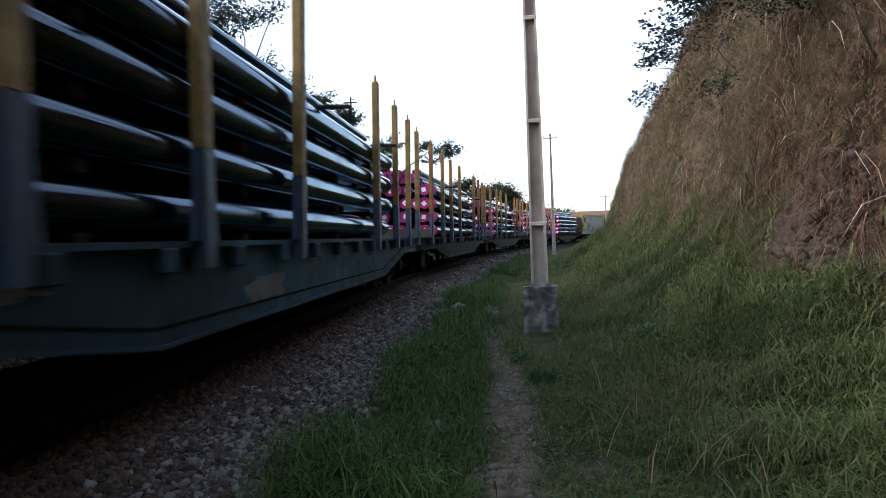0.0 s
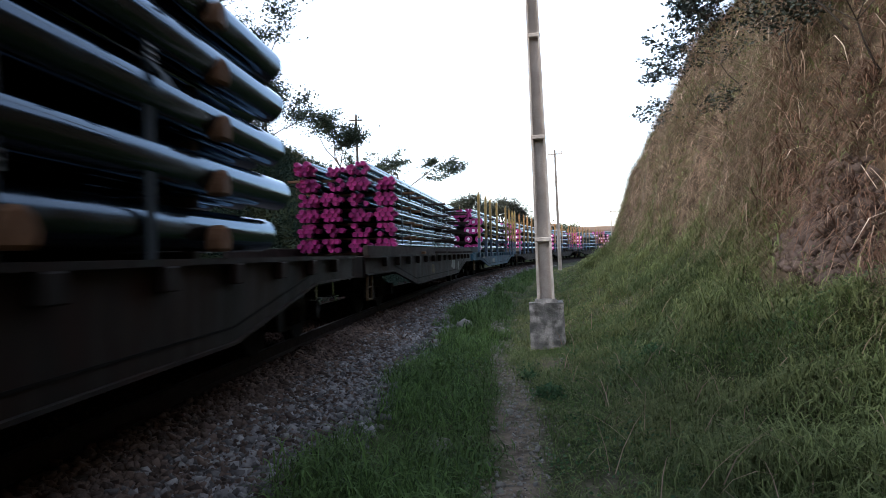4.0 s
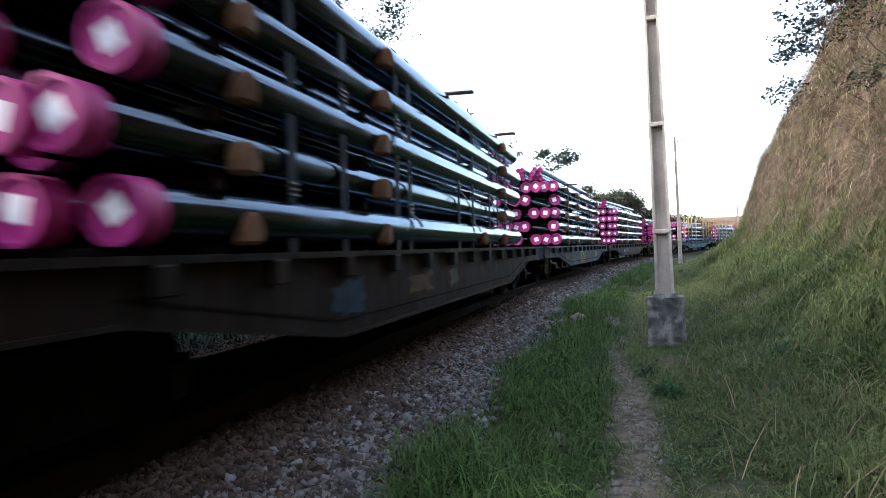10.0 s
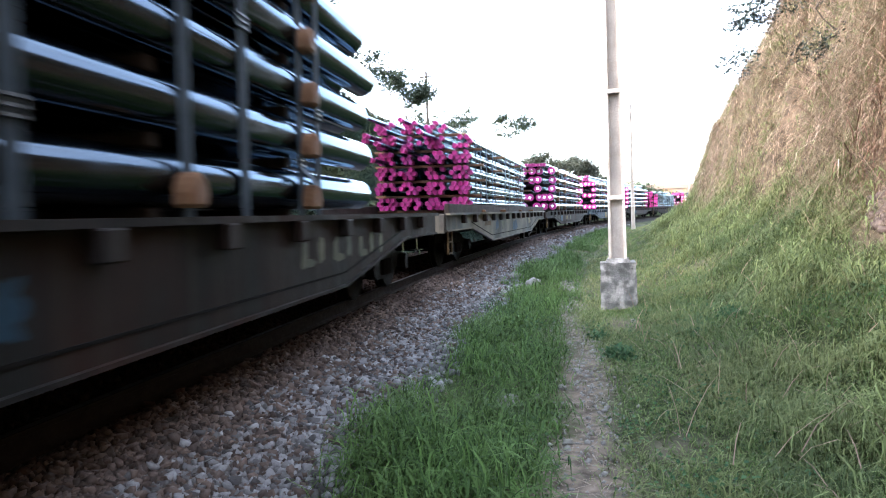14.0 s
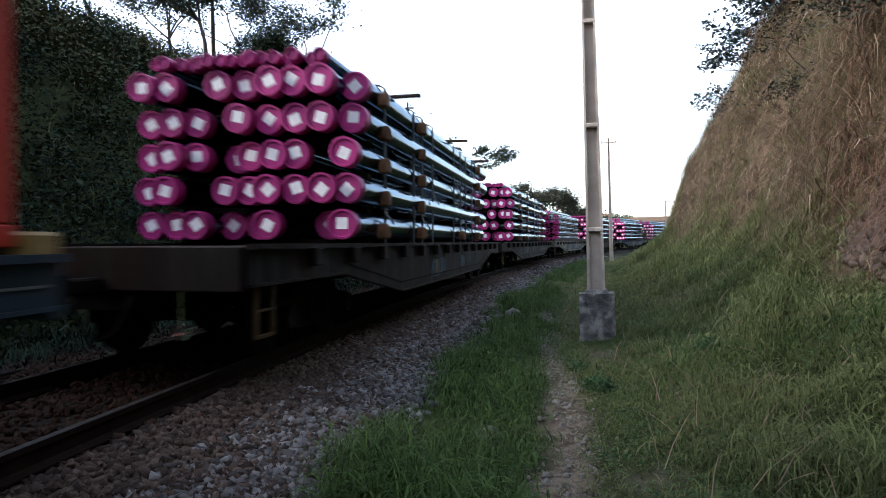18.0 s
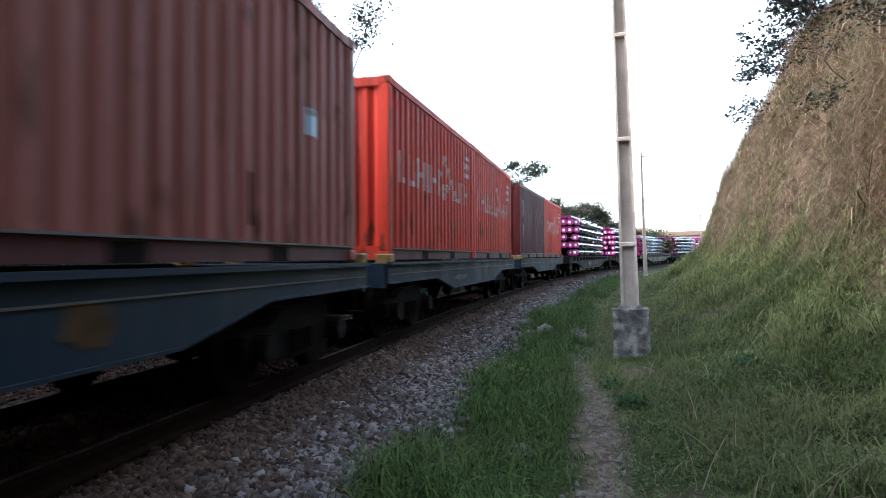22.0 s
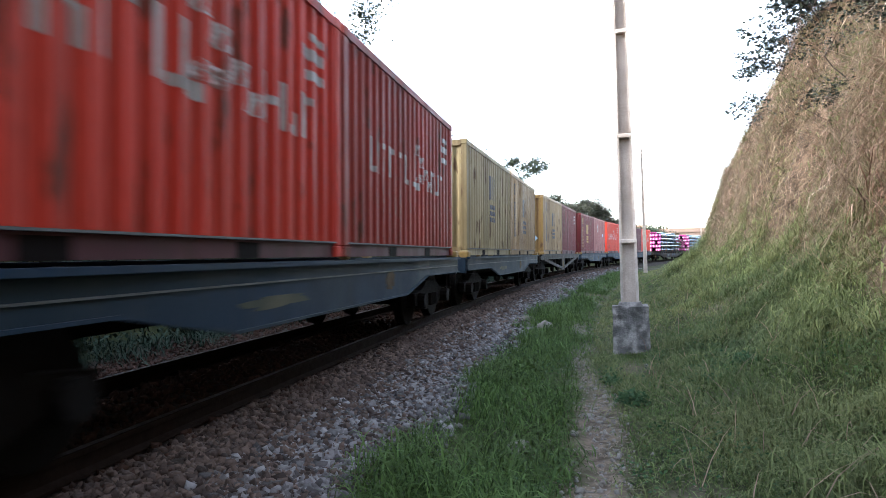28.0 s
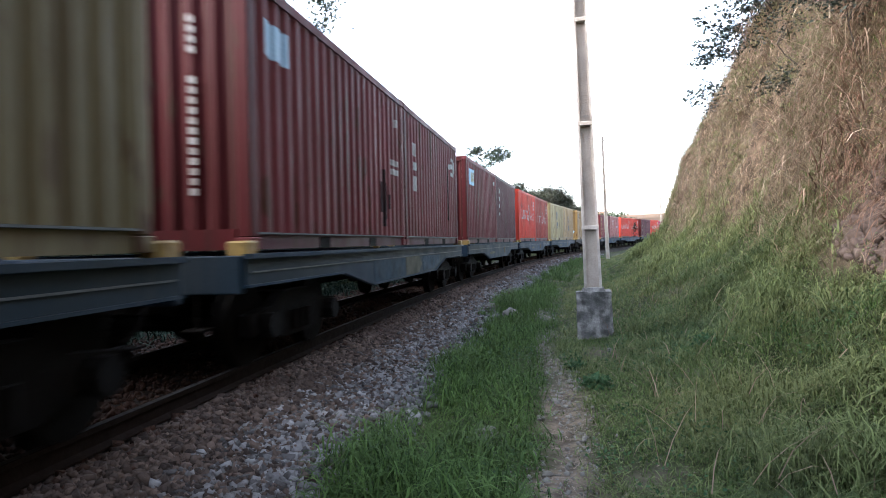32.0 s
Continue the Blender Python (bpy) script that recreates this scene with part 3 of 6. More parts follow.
        rings.append([bm.verts.new(p + q @ Vector((r * math.cos(2 * math.pi * k / n), r * math.sin(2 * math.pi * k / n), 0))) for k in range(n)])
    for a, b in zip(rings, rings[1:]):
        shift = min(range(n), key=lambda j: (b[j].co - a[0].co).length)
        for k in range(n):
            bm.faces.new((a[k], a[(k + 1) % n], b[(k + 1 + shift) % n], b[(k + shift) % n]))


def coupler(wagon, y, sign, valve="bogie"):
    bm = bmesh.new()
    box(bm, -0.07, 0.07, min(y, y + sign * 0.55), max(y, y + sign * 0.55), 0.78, 0.92)
    box(bm, -0.14, 0.12, min(y + sign * 0.5, y + sign * 0.72), max(y + sign * 0.5, y + sign * 0.72), 0.72, 0.98)
    soften(bm, 0.02)
    part("coupler", bm, "bogie", wagon)
    bm = bmesh.new()
    pts = [Vector((0.35 - 0.1 * k / 6, y + sign * (0.05 + 0.09 * k), 0.75 - 0.34 * math.sin(math.pi * k / 7))) for k in range(8)]
    sweep(bm, pts, 0.025)
    part("brake_hose", bm, "bogie", wagon)
    bm = bmesh.new()
    tube(bm, (0.76, y + sign * 0.02, 0.42), (0.86, y + sign * 0.02, 0.42), 0.05, n=10)
    box(bm, 0.70, 0.90, y + sign * 0.02 - 0.1, y + sign * 0.02 + 0.1, 0.47, 0.485)
    tube(bm, (0.80, y + sign * 0.02, 0.42), (0.80, y + sign * 0.02, 0.8), 0.015, n=6)
    part("air_valve", bm, valve, wagon, "bright metal air valve" if valve == "chrome" else "")


def flat_wagon(paint, stakes=None, graffiti=(), label="", ladder="step_yellow", coaming=False):
    wagon = holder("flat_wagon", label or "long flat railway wagon with rust-stained dark fish-belly sills", "wagon", "pipe wagons of the train")
    H = 9.45
    belly = [(-H, 1.2), (-H, 0.84), (-7.1, 0.84), (-4.4, 0.43), (4.4, 0.43), (7.1, 0.84), (H, 0.84), (H, 1.2)]
    for side in (-1, 1):
        bm = bmesh.new()
        prism(bm, belly, side * 1.42 - 0.012, side * 1.42 + 0.012)
        sill = part("side_sill", bm, paint, wagon)
        bm = bmesh.new()
        edge = belly[1:7]
        prism(bm, [(y, z + 0.024) for y, z in edge] + [(y, z - 0.004) for y, z in reversed(edge)], side * 1.445 - 0.05, side * 1.445 + 0.03)
        part("sill_flange", bm, paint, sill)
        bm = bmesh.new()
        for (y0, z0), (y1, z1) in zip(belly[2:5], belly[3:6]):
            d = Vector((0, y1 - y0, z1 - z0))
            m = Matrix.Translation((side * 1.435, (y0 + y1) / 2, (z0 + z1) / 2 + 0.15)) @ Matrix.Rotation(math.atan2(d.z, d.y), 4, "X")
            box(bm, -0.004, 0.004, -d.length / 2 + 0.02, d.length / 2 - 0.02, -0.011, 0.011, m)
        part("seam", bm, "bogie", sill, "dark seam along the lower flange")
        bm = bmesh.new()
        box(bm, side * 1.46 - 0.05, side * 1.46 + 0.05, -H, H, 1.165, 1.215)
        part("top_lip", bm, paint, sill)
        bm = bmesh.new()
        box(bm, -0.05, 0.05, -0.09, 0.09, 0.98, 1.164)
        soften(bm, 0.012)
        pocket = part("stake_pocket", bm, "wagon" if paint == "wagon_pale" else paint, sill)
        spots_y = [k * 1.24 - 8.06 for k in range(14)]
        pocket.matrix_basis = pose(side * 1.485, spots_y[0], 0)
        for y in spots_y[1:]:
            again(pocket, sill, pose(side * 1.485, y, 0))
        for y in (-9.1,) if side > 0 else (9.1,):
            bm = bmesh.new()
            for x in (-0.16, 0.16):
                box(bm, side * 1.41 - 0.02, side * 1.41 + 0.02, y + x - 0.018, y + x + 0.018, 0.36, 0.85)
            box(bm, side * 1.41 - 0.02, side * 1.41 + 0.02, y - 0.178, y + 0.178, 0.36, 0.39)
            box(bm, side * 1.41 - 0.018, side * 1.41 + 0.018, y - 0.16, y + 0.16, 0.6, 0.62)
            part("step_ladder", bm, ladder, wagon, "yellow painted side step")
    bm = bmesh.new()
    box(bm, -1.405, 1.405, -H + 0.02, H - 0.02, 1.12, 1.185)
    part("deck", bm, "board", wagon, "worn dark deck")
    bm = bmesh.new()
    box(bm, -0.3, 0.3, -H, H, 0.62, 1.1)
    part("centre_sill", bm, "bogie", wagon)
    for k in (-1, 1):
        bm = bmesh.new()
        box(bm, -1.40, 1.40, k * H - 0.06, k * H + 0.06, 0.80, 1.19)
        soften(bm, 0.01)
        part("end_sill", bm, paint, wagon)
        coupler(wagon, k * H, k, "chrome")
        bogie(wagon, k * 7.2)
    rng = random.Random(len(MOVERS) * 7 + 3)
    for y, z, w, h, mat in graffiti:
        plate(wagon, y, z, w, h, mat, rng)
    if coaming:
        for side in (-1, 1):
            bm = bmesh.new()
            box(bm, side * 1.40 - 0.05, side * 1.40 + 0.05, -9.3, 9.3, 1.186, 1.40)
            soften(bm, 0.01)
            part("coaming_plank", bm, "board", wagon, "dark plank along the deck edge")
    if stakes:
        for y in (-8.2, -5.9, -3.8, -1.4, 3.4, 5.6, 7.4, 9.2):
            for side in (-1, 1):
                bm = bmesh.new()
                box(bm, -0.06, 0.06, -0.085, 0.085, 1.95, 4.2)
                soften(bm, 0.012)
                stake = part("stake", bm, stakes, wagon, "tall steel stake with worn yellow paint")
                stake.matrix_basis = pose(side * 1.53, y if side > 0 else y - 0.9, 0, 0, rng.uniform(-0.6, 0.6), 0)
                bm = bmesh.new()
                box(bm, -0.062, 0.062, -0.09, 0.09, 1.0, 1.95)
                prism(bm, [(-0.2, 1.216), (0.2, 1.216), (0.09, 1.9), (-0.09, 1.9)], -0.03, 0.03)
                part("stake_foot", bm, "blue", stake, "dark blue lower end of the stake")
                bm = bmesh.new()
                sweep(bm, [Vector((0, -0.05, 4.19))] + [Vector((0, -0.05 * math.cos(math.pi * j / 8), 4.26 + 0.075 * math.sin(math.pi * j / 8))) for j in range(9)] + [Vector((0, 0.05, 4.19))], 0.012)
                part("lifting_ring", bm, stakes, stake)
        bm = bmesh.new()
        box(bm, -1.4, 1.4, -7.65, -7.55, 1.19, 1.5)
        part("end_board", bm, "wagon_pale", wagon, "grey steel board across the deck")
    return wagon


def blot(y, z, w, h, rng, n=44):
    """A ragged closed outline."""
    waves = [(rng.uniform(0.03, 0.1), rng.choice((2, 3, 4, 5, 7, 11)), rng.uniform(0, 6.3)) for _ in range(5)]
    ring = []
    for i in range(n):
        a = 2 * math.pi * i / n
        k = 0.8 + sum(m * math.sin(f * a + q) for m, f, q in waves)
        ring.append((y + math.copysign(abs(math.cos(a)) ** 0.6, math.cos(a)) * w / 2 * k, z + math.copysign(abs(math.sin(a)) ** 0.6, math.sin(a)) * h / 2 * min(k, 1.1)))
    return ring


def plate(wagon, y, z, w, h, mat, rng, x=1.433):
    """A sprayed patch with strokes over it, as thin paint on the near sill."""
    bm = bmesh.new()
    prism(bm, blot(y, z, w, h, rng), x, x + 0.004)
    part("graffiti", bm, mat, wagon, "ragged sprayed paint on the side sill")
    if mat != "graffiti_yellow":
        return
    other = "wagon_navy"
    for k in range(max(1, int(w / 0.3))):
        bm = bmesh.new()
        yy = y - w / 2 + (k + 0.5) * w / max(1, int(w / 0.3)) + rng.uniform(-0.05, 0.05)
        lean, hh = rng.uniform(-0.09, 0.09), h * rng.uniform(0.3, 0.42)
        prism(bm, [(yy - 0.03 - lean, z - hh), (yy + 0.02 - lean, z - hh), (yy + 0.035 + lean, z + hh * rng.uniform(0.4, 1)), (yy - 0.02 + lean, z + hh)], x + 0.004, x + 0.007)
        part("graffiti_stroke", bm, other, wagon)


def emblem(wagon, x=1.433):
    """A yellow field with a dark letter band, cream strokes and three dark wedges, as plain shapes."""
    def field(outline, mat, label, lift):
        bm = bmesh.new()
        prism(bm, outline, x, x + lift)
        part("emblem_field", bm, mat, wagon, label)
    field([(-1.42, 0.5), (-0.2, 0.47), (-0.2, 0.86), (-0.47, 0.94), (-1.42, 0.96)], "emblem_yellow", "faded yellow painted field on the side sill", 0.003)
    field([(-0.24, 1.03), (0.1, 1.02), (0.1, 1.15), (-0.24, 1.16)], "emblem_yellow", "small yellow painted patch", 0.003)
    field([(-1.1, 0.77), (-0.47, 0.75), (-0.3, 0.88), (-0.47, 0.98), (-1.1, 0.99)], "graffiti_blue", "dark blue band on the yellow field", 0.006)
    for k in range(3):
        y = -1.24 + 0.31 * k
        field([(y, 0.745), (y + 0.03, 0.63), (y + 0.2, 0.74)], "graffiti_blue", "dark blue wedge", 0.006)
    for y in (-0.95, -0.65):
        for dy, dz, w, h in ((0, 0, 0.05, 0.17), (0.05, 0.0, 0.11, 0.035), (0.05, 0.068, 0.1, 0.035), (0.05, 0.135, 0.11, 0.035), (0.16, 0.01, 0.045, 0.07)):
            field([(y + dy, 0.79 + dz), (y + dy + w, 0.79 + dz), (y + dy + w, 0.79 + dz + h), (y + dy, 0.79 + dz + h)], "emblem_cream", "cream stroke", 0.008)


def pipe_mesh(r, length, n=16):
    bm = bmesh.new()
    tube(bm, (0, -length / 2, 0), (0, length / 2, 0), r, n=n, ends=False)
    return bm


def cap_mesh(r, n=16):
    bm = bmesh.new()
    tube(bm, (0, -0.06, 0), (0, 0.14, 0), r, n=n, ends=False)
    tube(bm, (0, -0.06, 0), (0, -0.061, 0), r, r * 0.86, n=n, ends=False)
    tube(bm, (0, -0.061, 0), (0, -0.03, 0), r * 0.86, r * 0.8, n=n, ends=False)
    c = [bm.verts.new((r * 0.8 * math.cos(2 * math.pi * i / n), -0.03, r * 0.8 * math.sin(2 * math.pi * i / n))) for i in range(n)]
    bm.faces.new(c)
    return bm


def plug_mesh(r, n=16):
    """A rolled pipe rim with a plug set back inside it."""
    bm = bmesh.new()
    tube(bm, (0, 0.0, 0), (0, -0.012, 0), r, r * 0.97, n=n, ends=False)
    tube(bm, (0, -0.012, 0), (0, 0.03, 0), r * 0.97, r * 0.88, n=n, ends=False)
    bm.faces.new([bm.verts.new((r * 0.88 * math.cos(2 * math.pi * i / n), 0.03, r * 0.88 * math.sin(2 * math.pi * i / n))) for i in range(n)])
    return bm


LIB = {}


def lib(key, maker, mat, smooth=True):
    if key not in LIB:
        mesh = bpy.data.meshes.new(key[0])
        bm = maker()
        bmesh.ops.remove_doubles(bm, verts=bm.verts[:], dist=0.0004)
        bmesh.ops.recalc_face_normals(bm, faces=bm.faces[:])
        bm.to_mesh(mesh)
        bm.free()
        mesh.materials.append(M[mat])
        if smooth:
            mesh.polygons.foreach_set("use_smooth", [True] * len(mesh.polygons))
            mesh.set_sharp_from_angle(angle=radians(40))
        LIB[key] = mesh
    return LIB[key]


def linked(name, mesh, parent, m, label=""):
    ob = new(name, mesh)
    ob.parent = parent
    ob.matrix_basis = m
    return tagged(ob, label)


def add_pipe(load, r, length, x, y, z, rng, paper=True, n=16):
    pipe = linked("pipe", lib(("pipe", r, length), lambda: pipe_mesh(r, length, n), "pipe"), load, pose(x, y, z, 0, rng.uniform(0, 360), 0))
    capm = lib(("end_cap", r), lambda: cap_mesh(r * 1.1, n), "cap")
    linked("end_cap", capm, pipe, pose(0, -length / 2, 0), "")
    linked("end_plug", lib(("end_plug", r), lambda: plug_mesh(r, n), "plug"), pipe, pose(0, length / 2, 0, 0, 0, 180), "dark plug set inside the pipe end")
    if paper:
        def card():
            bm = bmesh.new()
            box(bm, -0.075, 0.075, -0.002, 0.002, -0.075, 0.075)
            return bm
        linked("paper_label", lib(("paper_label", 0), card, "paper", False), pipe, pose(rng.uniform(-.02, .02), -length / 2 - 0.034, rng.uniform(-.02, .02), 0, rng.uniform(0, 90), 0))
    return pipe


def strap_band(load, y, circles, low=1.2, width=0.06, rng=random, left=None):
    """A flat band over the stack and down between the outer pipes (x, z, radius, from the top); its loose end hangs from the ratchet in a gap."""
    t = 0.006
    x, z, r = circles[0]
    half = x + r * math.cos(radians(46))
    left = -half if left is None else left
    top = z + r + 0.01
    line = [(left, low, -1.0, 0.0), (left, top - 0.1, -1.0, 0.0), (left + 0.12, top, 0.0, 1.0)]
    for a in (90, 75, 60, 46):
        c, e = math.cos(radians(a)), math.sin(radians(a))
        line.append((x + r * c + 0.006 * c, z + (r + 0.008) * e, c, e))
    line += [(half, z + r * 0.6, 1.0, 0.0), (half, low, 1.0, 0.0)]
    bm = bmesh.new()
    rings = [[bm.verts.new(q) for q in ((x, y - width, z), (x, y + width, z), (x + nx * 2 * t, y + width, z + nz * 2 * t), (x + nx * 2 * t, y - width, z + nz * 2 * t))] for x, z, nx, nz in line]
    for a, b in zip(rings, rings[1:]):
        for i in range(4):
            bm.faces.new((a[i], a[(i + 1) % 4], b[(i + 1) % 4], b[i]))
    strap = part("strap", bm, "strap", load, "grey webbing lashing strap")
    above, below = rng.choice(list(zip(circles[1:], circles[2:])))
    z = (above[1] + below[1]) / 2 - 0.04
    bm = bmesh.new()
    for k in range(3):
        box(bm, half + 0.006, half + 0.03, y - width - 0.01, y + width + 0.01, z + 0.045 * k, z + 0.045 * k + 0.016)
    box(bm, half + 0.01, half + 0.022, y - width - 0.012, y - width, z, z + 0.106)
    box(bm, half + 0.01, half + 0.022, y + width, y + width + 0.012, z, z + 0.106)
    part("ratchet", bm, "ratchet", strap, "dull steel ratchet")
    if rng.random() < 0.6:
        bm = bmesh.new()
        flap = [(0.012, 0.0), (0.05, -0.05), (0.1, -0.1), (0.13, -0.17)]
        skew = rng.uniform(-0.03, 0.07)
        rows = [[bm.verts.new((half + dx + e, y + w + skew * -dz / 0.17, z + dz)) for w, e in ((-width, 0), (width, 0), (width, 0.006), (-width, 0.006))] for dx, dz in flap]
        for a, b in zip(rows, rows[1:]):
            for i in range(4):
                bm.faces.new((a[i], a[(i + 1) % 4], b[(i + 1) % 4], b[i]))
        bm.faces.new(rows[-1])
        part("loose_end", bm, "strap_end", strap, "loose end of the strap")


def big_load(seed, rows=5, bundles=4, cols=9, gap=(3,), label="", straps=True, spread=1.33, flat=False, left=None, length=12.1, chocks=(-4.6, -2.0, 1.7, 4.3), bands=(), short=0.0):
    """Large black pipes in tiers on timber, pink caps on the ends."""
    rng = random.Random(seed)
    load = holder("pipe_load", label or "strapped stack of black steel pipes with pink end caps", "pipe stack", "pipe stacks on the train")
    r, pitch = 0.18, 0.470
    left = -spread if left is None else left
    for k in range(rows):
        z = 1.46 + k * pitch
        xs = [left + (spread - left) * i / (cols - 1) for i in range(cols)]
        miss = set(rng.sample(range(1, cols - 1), rng.choice(gap) if k else 1))
        for i, x in enumerate(xs):
            if i in miss:
                continue
            jitter = 0 if i in (0, cols - 1) else rng.uniform(-0.05, 0.05)
            jump = short if (k, i) == (1, cols - 1) else rng.uniform(-0.12, 0.12) if rng.random() < 0.8 else rng.uniform(0.1, 0.5)
            add_pipe(load, r, length, x + jitter + (rng.uniform(-0.1, 0.04) if i == cols - 1 else 0), jump, z, rng)
        for y in chocks:
            def beam():
                bm = bmesh.new()
                box(bm, -1.6, 1.3, -0.06, 0.06, -0.05, 0.05)
                soften(bm, 0.012)
                return bm
            linked("timber", lib(("timber", 1), beam, "board", False), load, pose(0, y, z - r - 0.052))
            def wedge():
                bm = bmesh.new()
                prism(bm, [(-0.11, 0), (0.1, 0), (0.125, 0.09), (0.09, 0.18), (0.02, 0.23), (-0.06, 0.21), (-0.11, 0.12)], -0.07, 0.08)
                soften(bm, 0.025)
                return bm
            for side in (-1, 1) if straps and (k == 0 or y != chocks[2]) else ():
                linked("chock", lib(("chock", 1), wedge, "timber", False), load, pose(1.5 if side > 0 else left - 0.2, y + rng.uniform(-0.07, 0.07), z - r - 0.009, 0, 0, rng.uniform(-12, 12)), "sawn timber chock")
    top = 1.46 + (rows - 1) * pitch + r
    if bundles:
        for b in range(bundles):
            x0 = left + 0.35 + (0.62 - left - 0.35) * b / (bundles - 1)
            spots_b = [(-0.17, 0), (0, 0.0), (0.17, 0), (-0.09, 0.15), (0.09, 0.15), (0.0, 0.3), (0.17, 0.3)]
            for dx, dz in (spots_b[:3] + [(0.34, 0.0)] if flat else spots_b):
                add_pipe(load, 0.08, length, x0 + dx, rng.uniform(-0.15, 0.15), top + 0.14 + dz, rng, paper=False, n=10)
        for y in (-4.0, 0.5, 4.4):
            def plank():
                bm = bmesh.new()
                box(bm, -1.42, 1.8, -0.06, 0.06, -0.025, 0.025)
                soften(bm, 0.006)
                return bm
            linked("board", lib(("board", 1), plank, "board", False), load, pose(0, y, top + 0.03, 0, 0, rng.uniform(-4, 4)))
    if straps:
        for y in bands:
            strap_band(load, y, [(spread, 1.46 + k * pitch, r) for k in reversed(range(rows))], rng=rng, left=left - 0.2)
    return load


def small_load(seed, label="", tiers=5, stick=0.5, long_boards=False, length=12.1, bands=(), boards=()):
    """Thin pipes in hexagonal bundles, tier on tier, parted by boards."""
    rng = random.Random(seed)
    load = holder("pipe_load", label or "strapped bundles of thin steel pipes with pink end caps", "pipe stack", "pipe stacks on the train")
    r, pitch = 0.058, 0.375 if long_boards else 0.388
    columns = (-0.99, -0.33, 0.33, 0.985)
    for k in range(tiers + 1):
        z = 1.215 + 0.07 + k * pitch
        top = k == tiers
        for y in boards:
            long = long_boards and y > -2 and not top

            def plank():
                bm = bmesh.new()
                box(bm, -1.38, 2.05 if long else 1.5, -0.055, 0.055, -0.03, 0.03)
                soften(bm, 0.008)
                return bm
            shift = rng.uniform(-0.3, 0.0) if long else rng.uniform(-0.08, 0.14)
            linked("board", lib(("board", 5 if long else 2), plank, "timber" if rng.random() < 0.5 else "board", False), load, pose(shift - (0.5 if top else 0), y, z - 0.036, 0, 0, rng.uniform(-4, 4)))
        for j, x0 in enumerate(columns[:3] if top else columns):
            drop = rng.uniform(-0.1, 0.15) if j < 3 else rng.uniform(-0.04, 0.04)
            lay = ((-1, 0, 1), (-1.5, -0.5, 0.5, 1.5), (-1, 0, 1))
            for i, row in enumerate(lay):
                for dx in row:
                    edge = j == 3 and dx == max(row)
                    if not edge and rng.random() < (0.12 if j in (0, 3) else 0.28):
                        continue
                    back = rng.gauss(0, 0.05) - (rng.uniform(0.4, 1.9) * stick if rng.random() < 0.13 and k > 2 and j < 3 else 0)
                    add_pipe(load, r, length, x0 + dx * 0.15, drop + back, z + r + i * 0.102, rng, paper=False, n=10)
    for y in bands:
        strap_band(load, y, [(1.21, 1.285 + k * pitch + r + 0.102, r) for k in reversed(range(tiers))], width=0.065, rng=rng)
    return load


def corrugated(bm, length, height, depth=0.048, pitch=0.277):
    """A wall of trapezoid ribs in the plane x = 0, outward +x, along y."""
    n = max(2, round(length / pitch))
    p = length / n
    ys, xs = [-length / 2], [0.0]
    for i in range(n):
        y = -length / 2 + i * p
        ys += [y + p * 0.18, y + p * 0.43, y + p * 0.57, y + p * 0.82]
        xs += [0.0, -depth, -depth, 0.0]
    ys.append(length / 2)
    xs.append(0.0)
    # narrow groove, wide land
    low = [bm.verts.new((x, y, 0)) for x, y in zip(xs, ys)]
    high = [bm.verts.new((x, y, height)) for x, y in zip(xs, ys)]
    for i in range(len(ys) - 1):
        bm.faces.new((low[i], low[i + 1], high[i + 1], high[i]))


def container_paint(name, base, fade, rust=0.35):
    M[name] = material(name, base, 0.6, 0.0, fade, 0.75, 1.1, grain=0.06, patch=tuple(c * 0.72 for c in base), patch_scale=0.6, bump=0.12, bump_scale=9.0, stretch=(1, 1, 0.3), streak=(0.38 * fade[0] + 0.012, 0.3 * fade[1] + 0.009, 0.26 * fade[2] + 0.007), streak_amount=0.9, spec=0.15, spots=(0.055, 0.026, 0.016))


container_paint("orange_red_paint", (0.52, 0.038, 0.022), (0.4, 0.053, 0.034))
container_paint("dark_red_paint", (0.25, 0.026, 0.018), (0.18, 0.034, 0.026))
# Red of the end walls, lowered to put their shade into the paint.
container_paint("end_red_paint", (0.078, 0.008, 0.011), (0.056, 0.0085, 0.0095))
container_paint("maroon_paint", (0.14, 0.027, 0.033), (0.12, 0.042, 0.043))
container_paint("dark_maroon_paint", (0.08, 0.025, 0.034), (0.098, 0.04, 0.046))
container_paint("faded_maroon_paint", (0.31, 0.118, 0.108), (0.24, 0.105, 0.096))
container_paint("mustard_paint", (0.29, 0.198, 0.1), (0.235, 0.158, 0.085))
container_paint("pale_mustard_paint", (0.285, 0.232, 0.12), (0.22, 0.18, 0.1))
container_paint("dusty_mustard_paint", (0.165, 0.142, 0.078), (0.13, 0.115, 0.068))
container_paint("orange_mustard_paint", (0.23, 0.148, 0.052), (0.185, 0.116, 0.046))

L20, W20, H20 = 6.058, 2.438, 2.68


def container(paint, label, marks=(), end_paint=None):
    box_ob = holder("shipping_container", label, "container", "shipping containers on the train")
    h, w, l = H20, W20 / 2, L20 / 2
    end_paint = end_paint or paint
    for side in (-1, 1):
        bm = bmesh.new()
        corrugated(bm, L20 - 0.3, h - 0.29)
        wall = part("side_wall", bm, paint, box_ob)
        wall.matrix_basis = pose(side * (w - 0.012), 0, 0.17, 0, 0, 0 if side > 0 else 180)
        bm = bmesh.new()
        box(bm, side * (w - 0.055) - 0.02, side * (w - 0.055) + 0.02, -l + 0.15, l - 0.15, 0.0, 0.15)
        # The darker maroon gives the rail both its shade and its dirt.
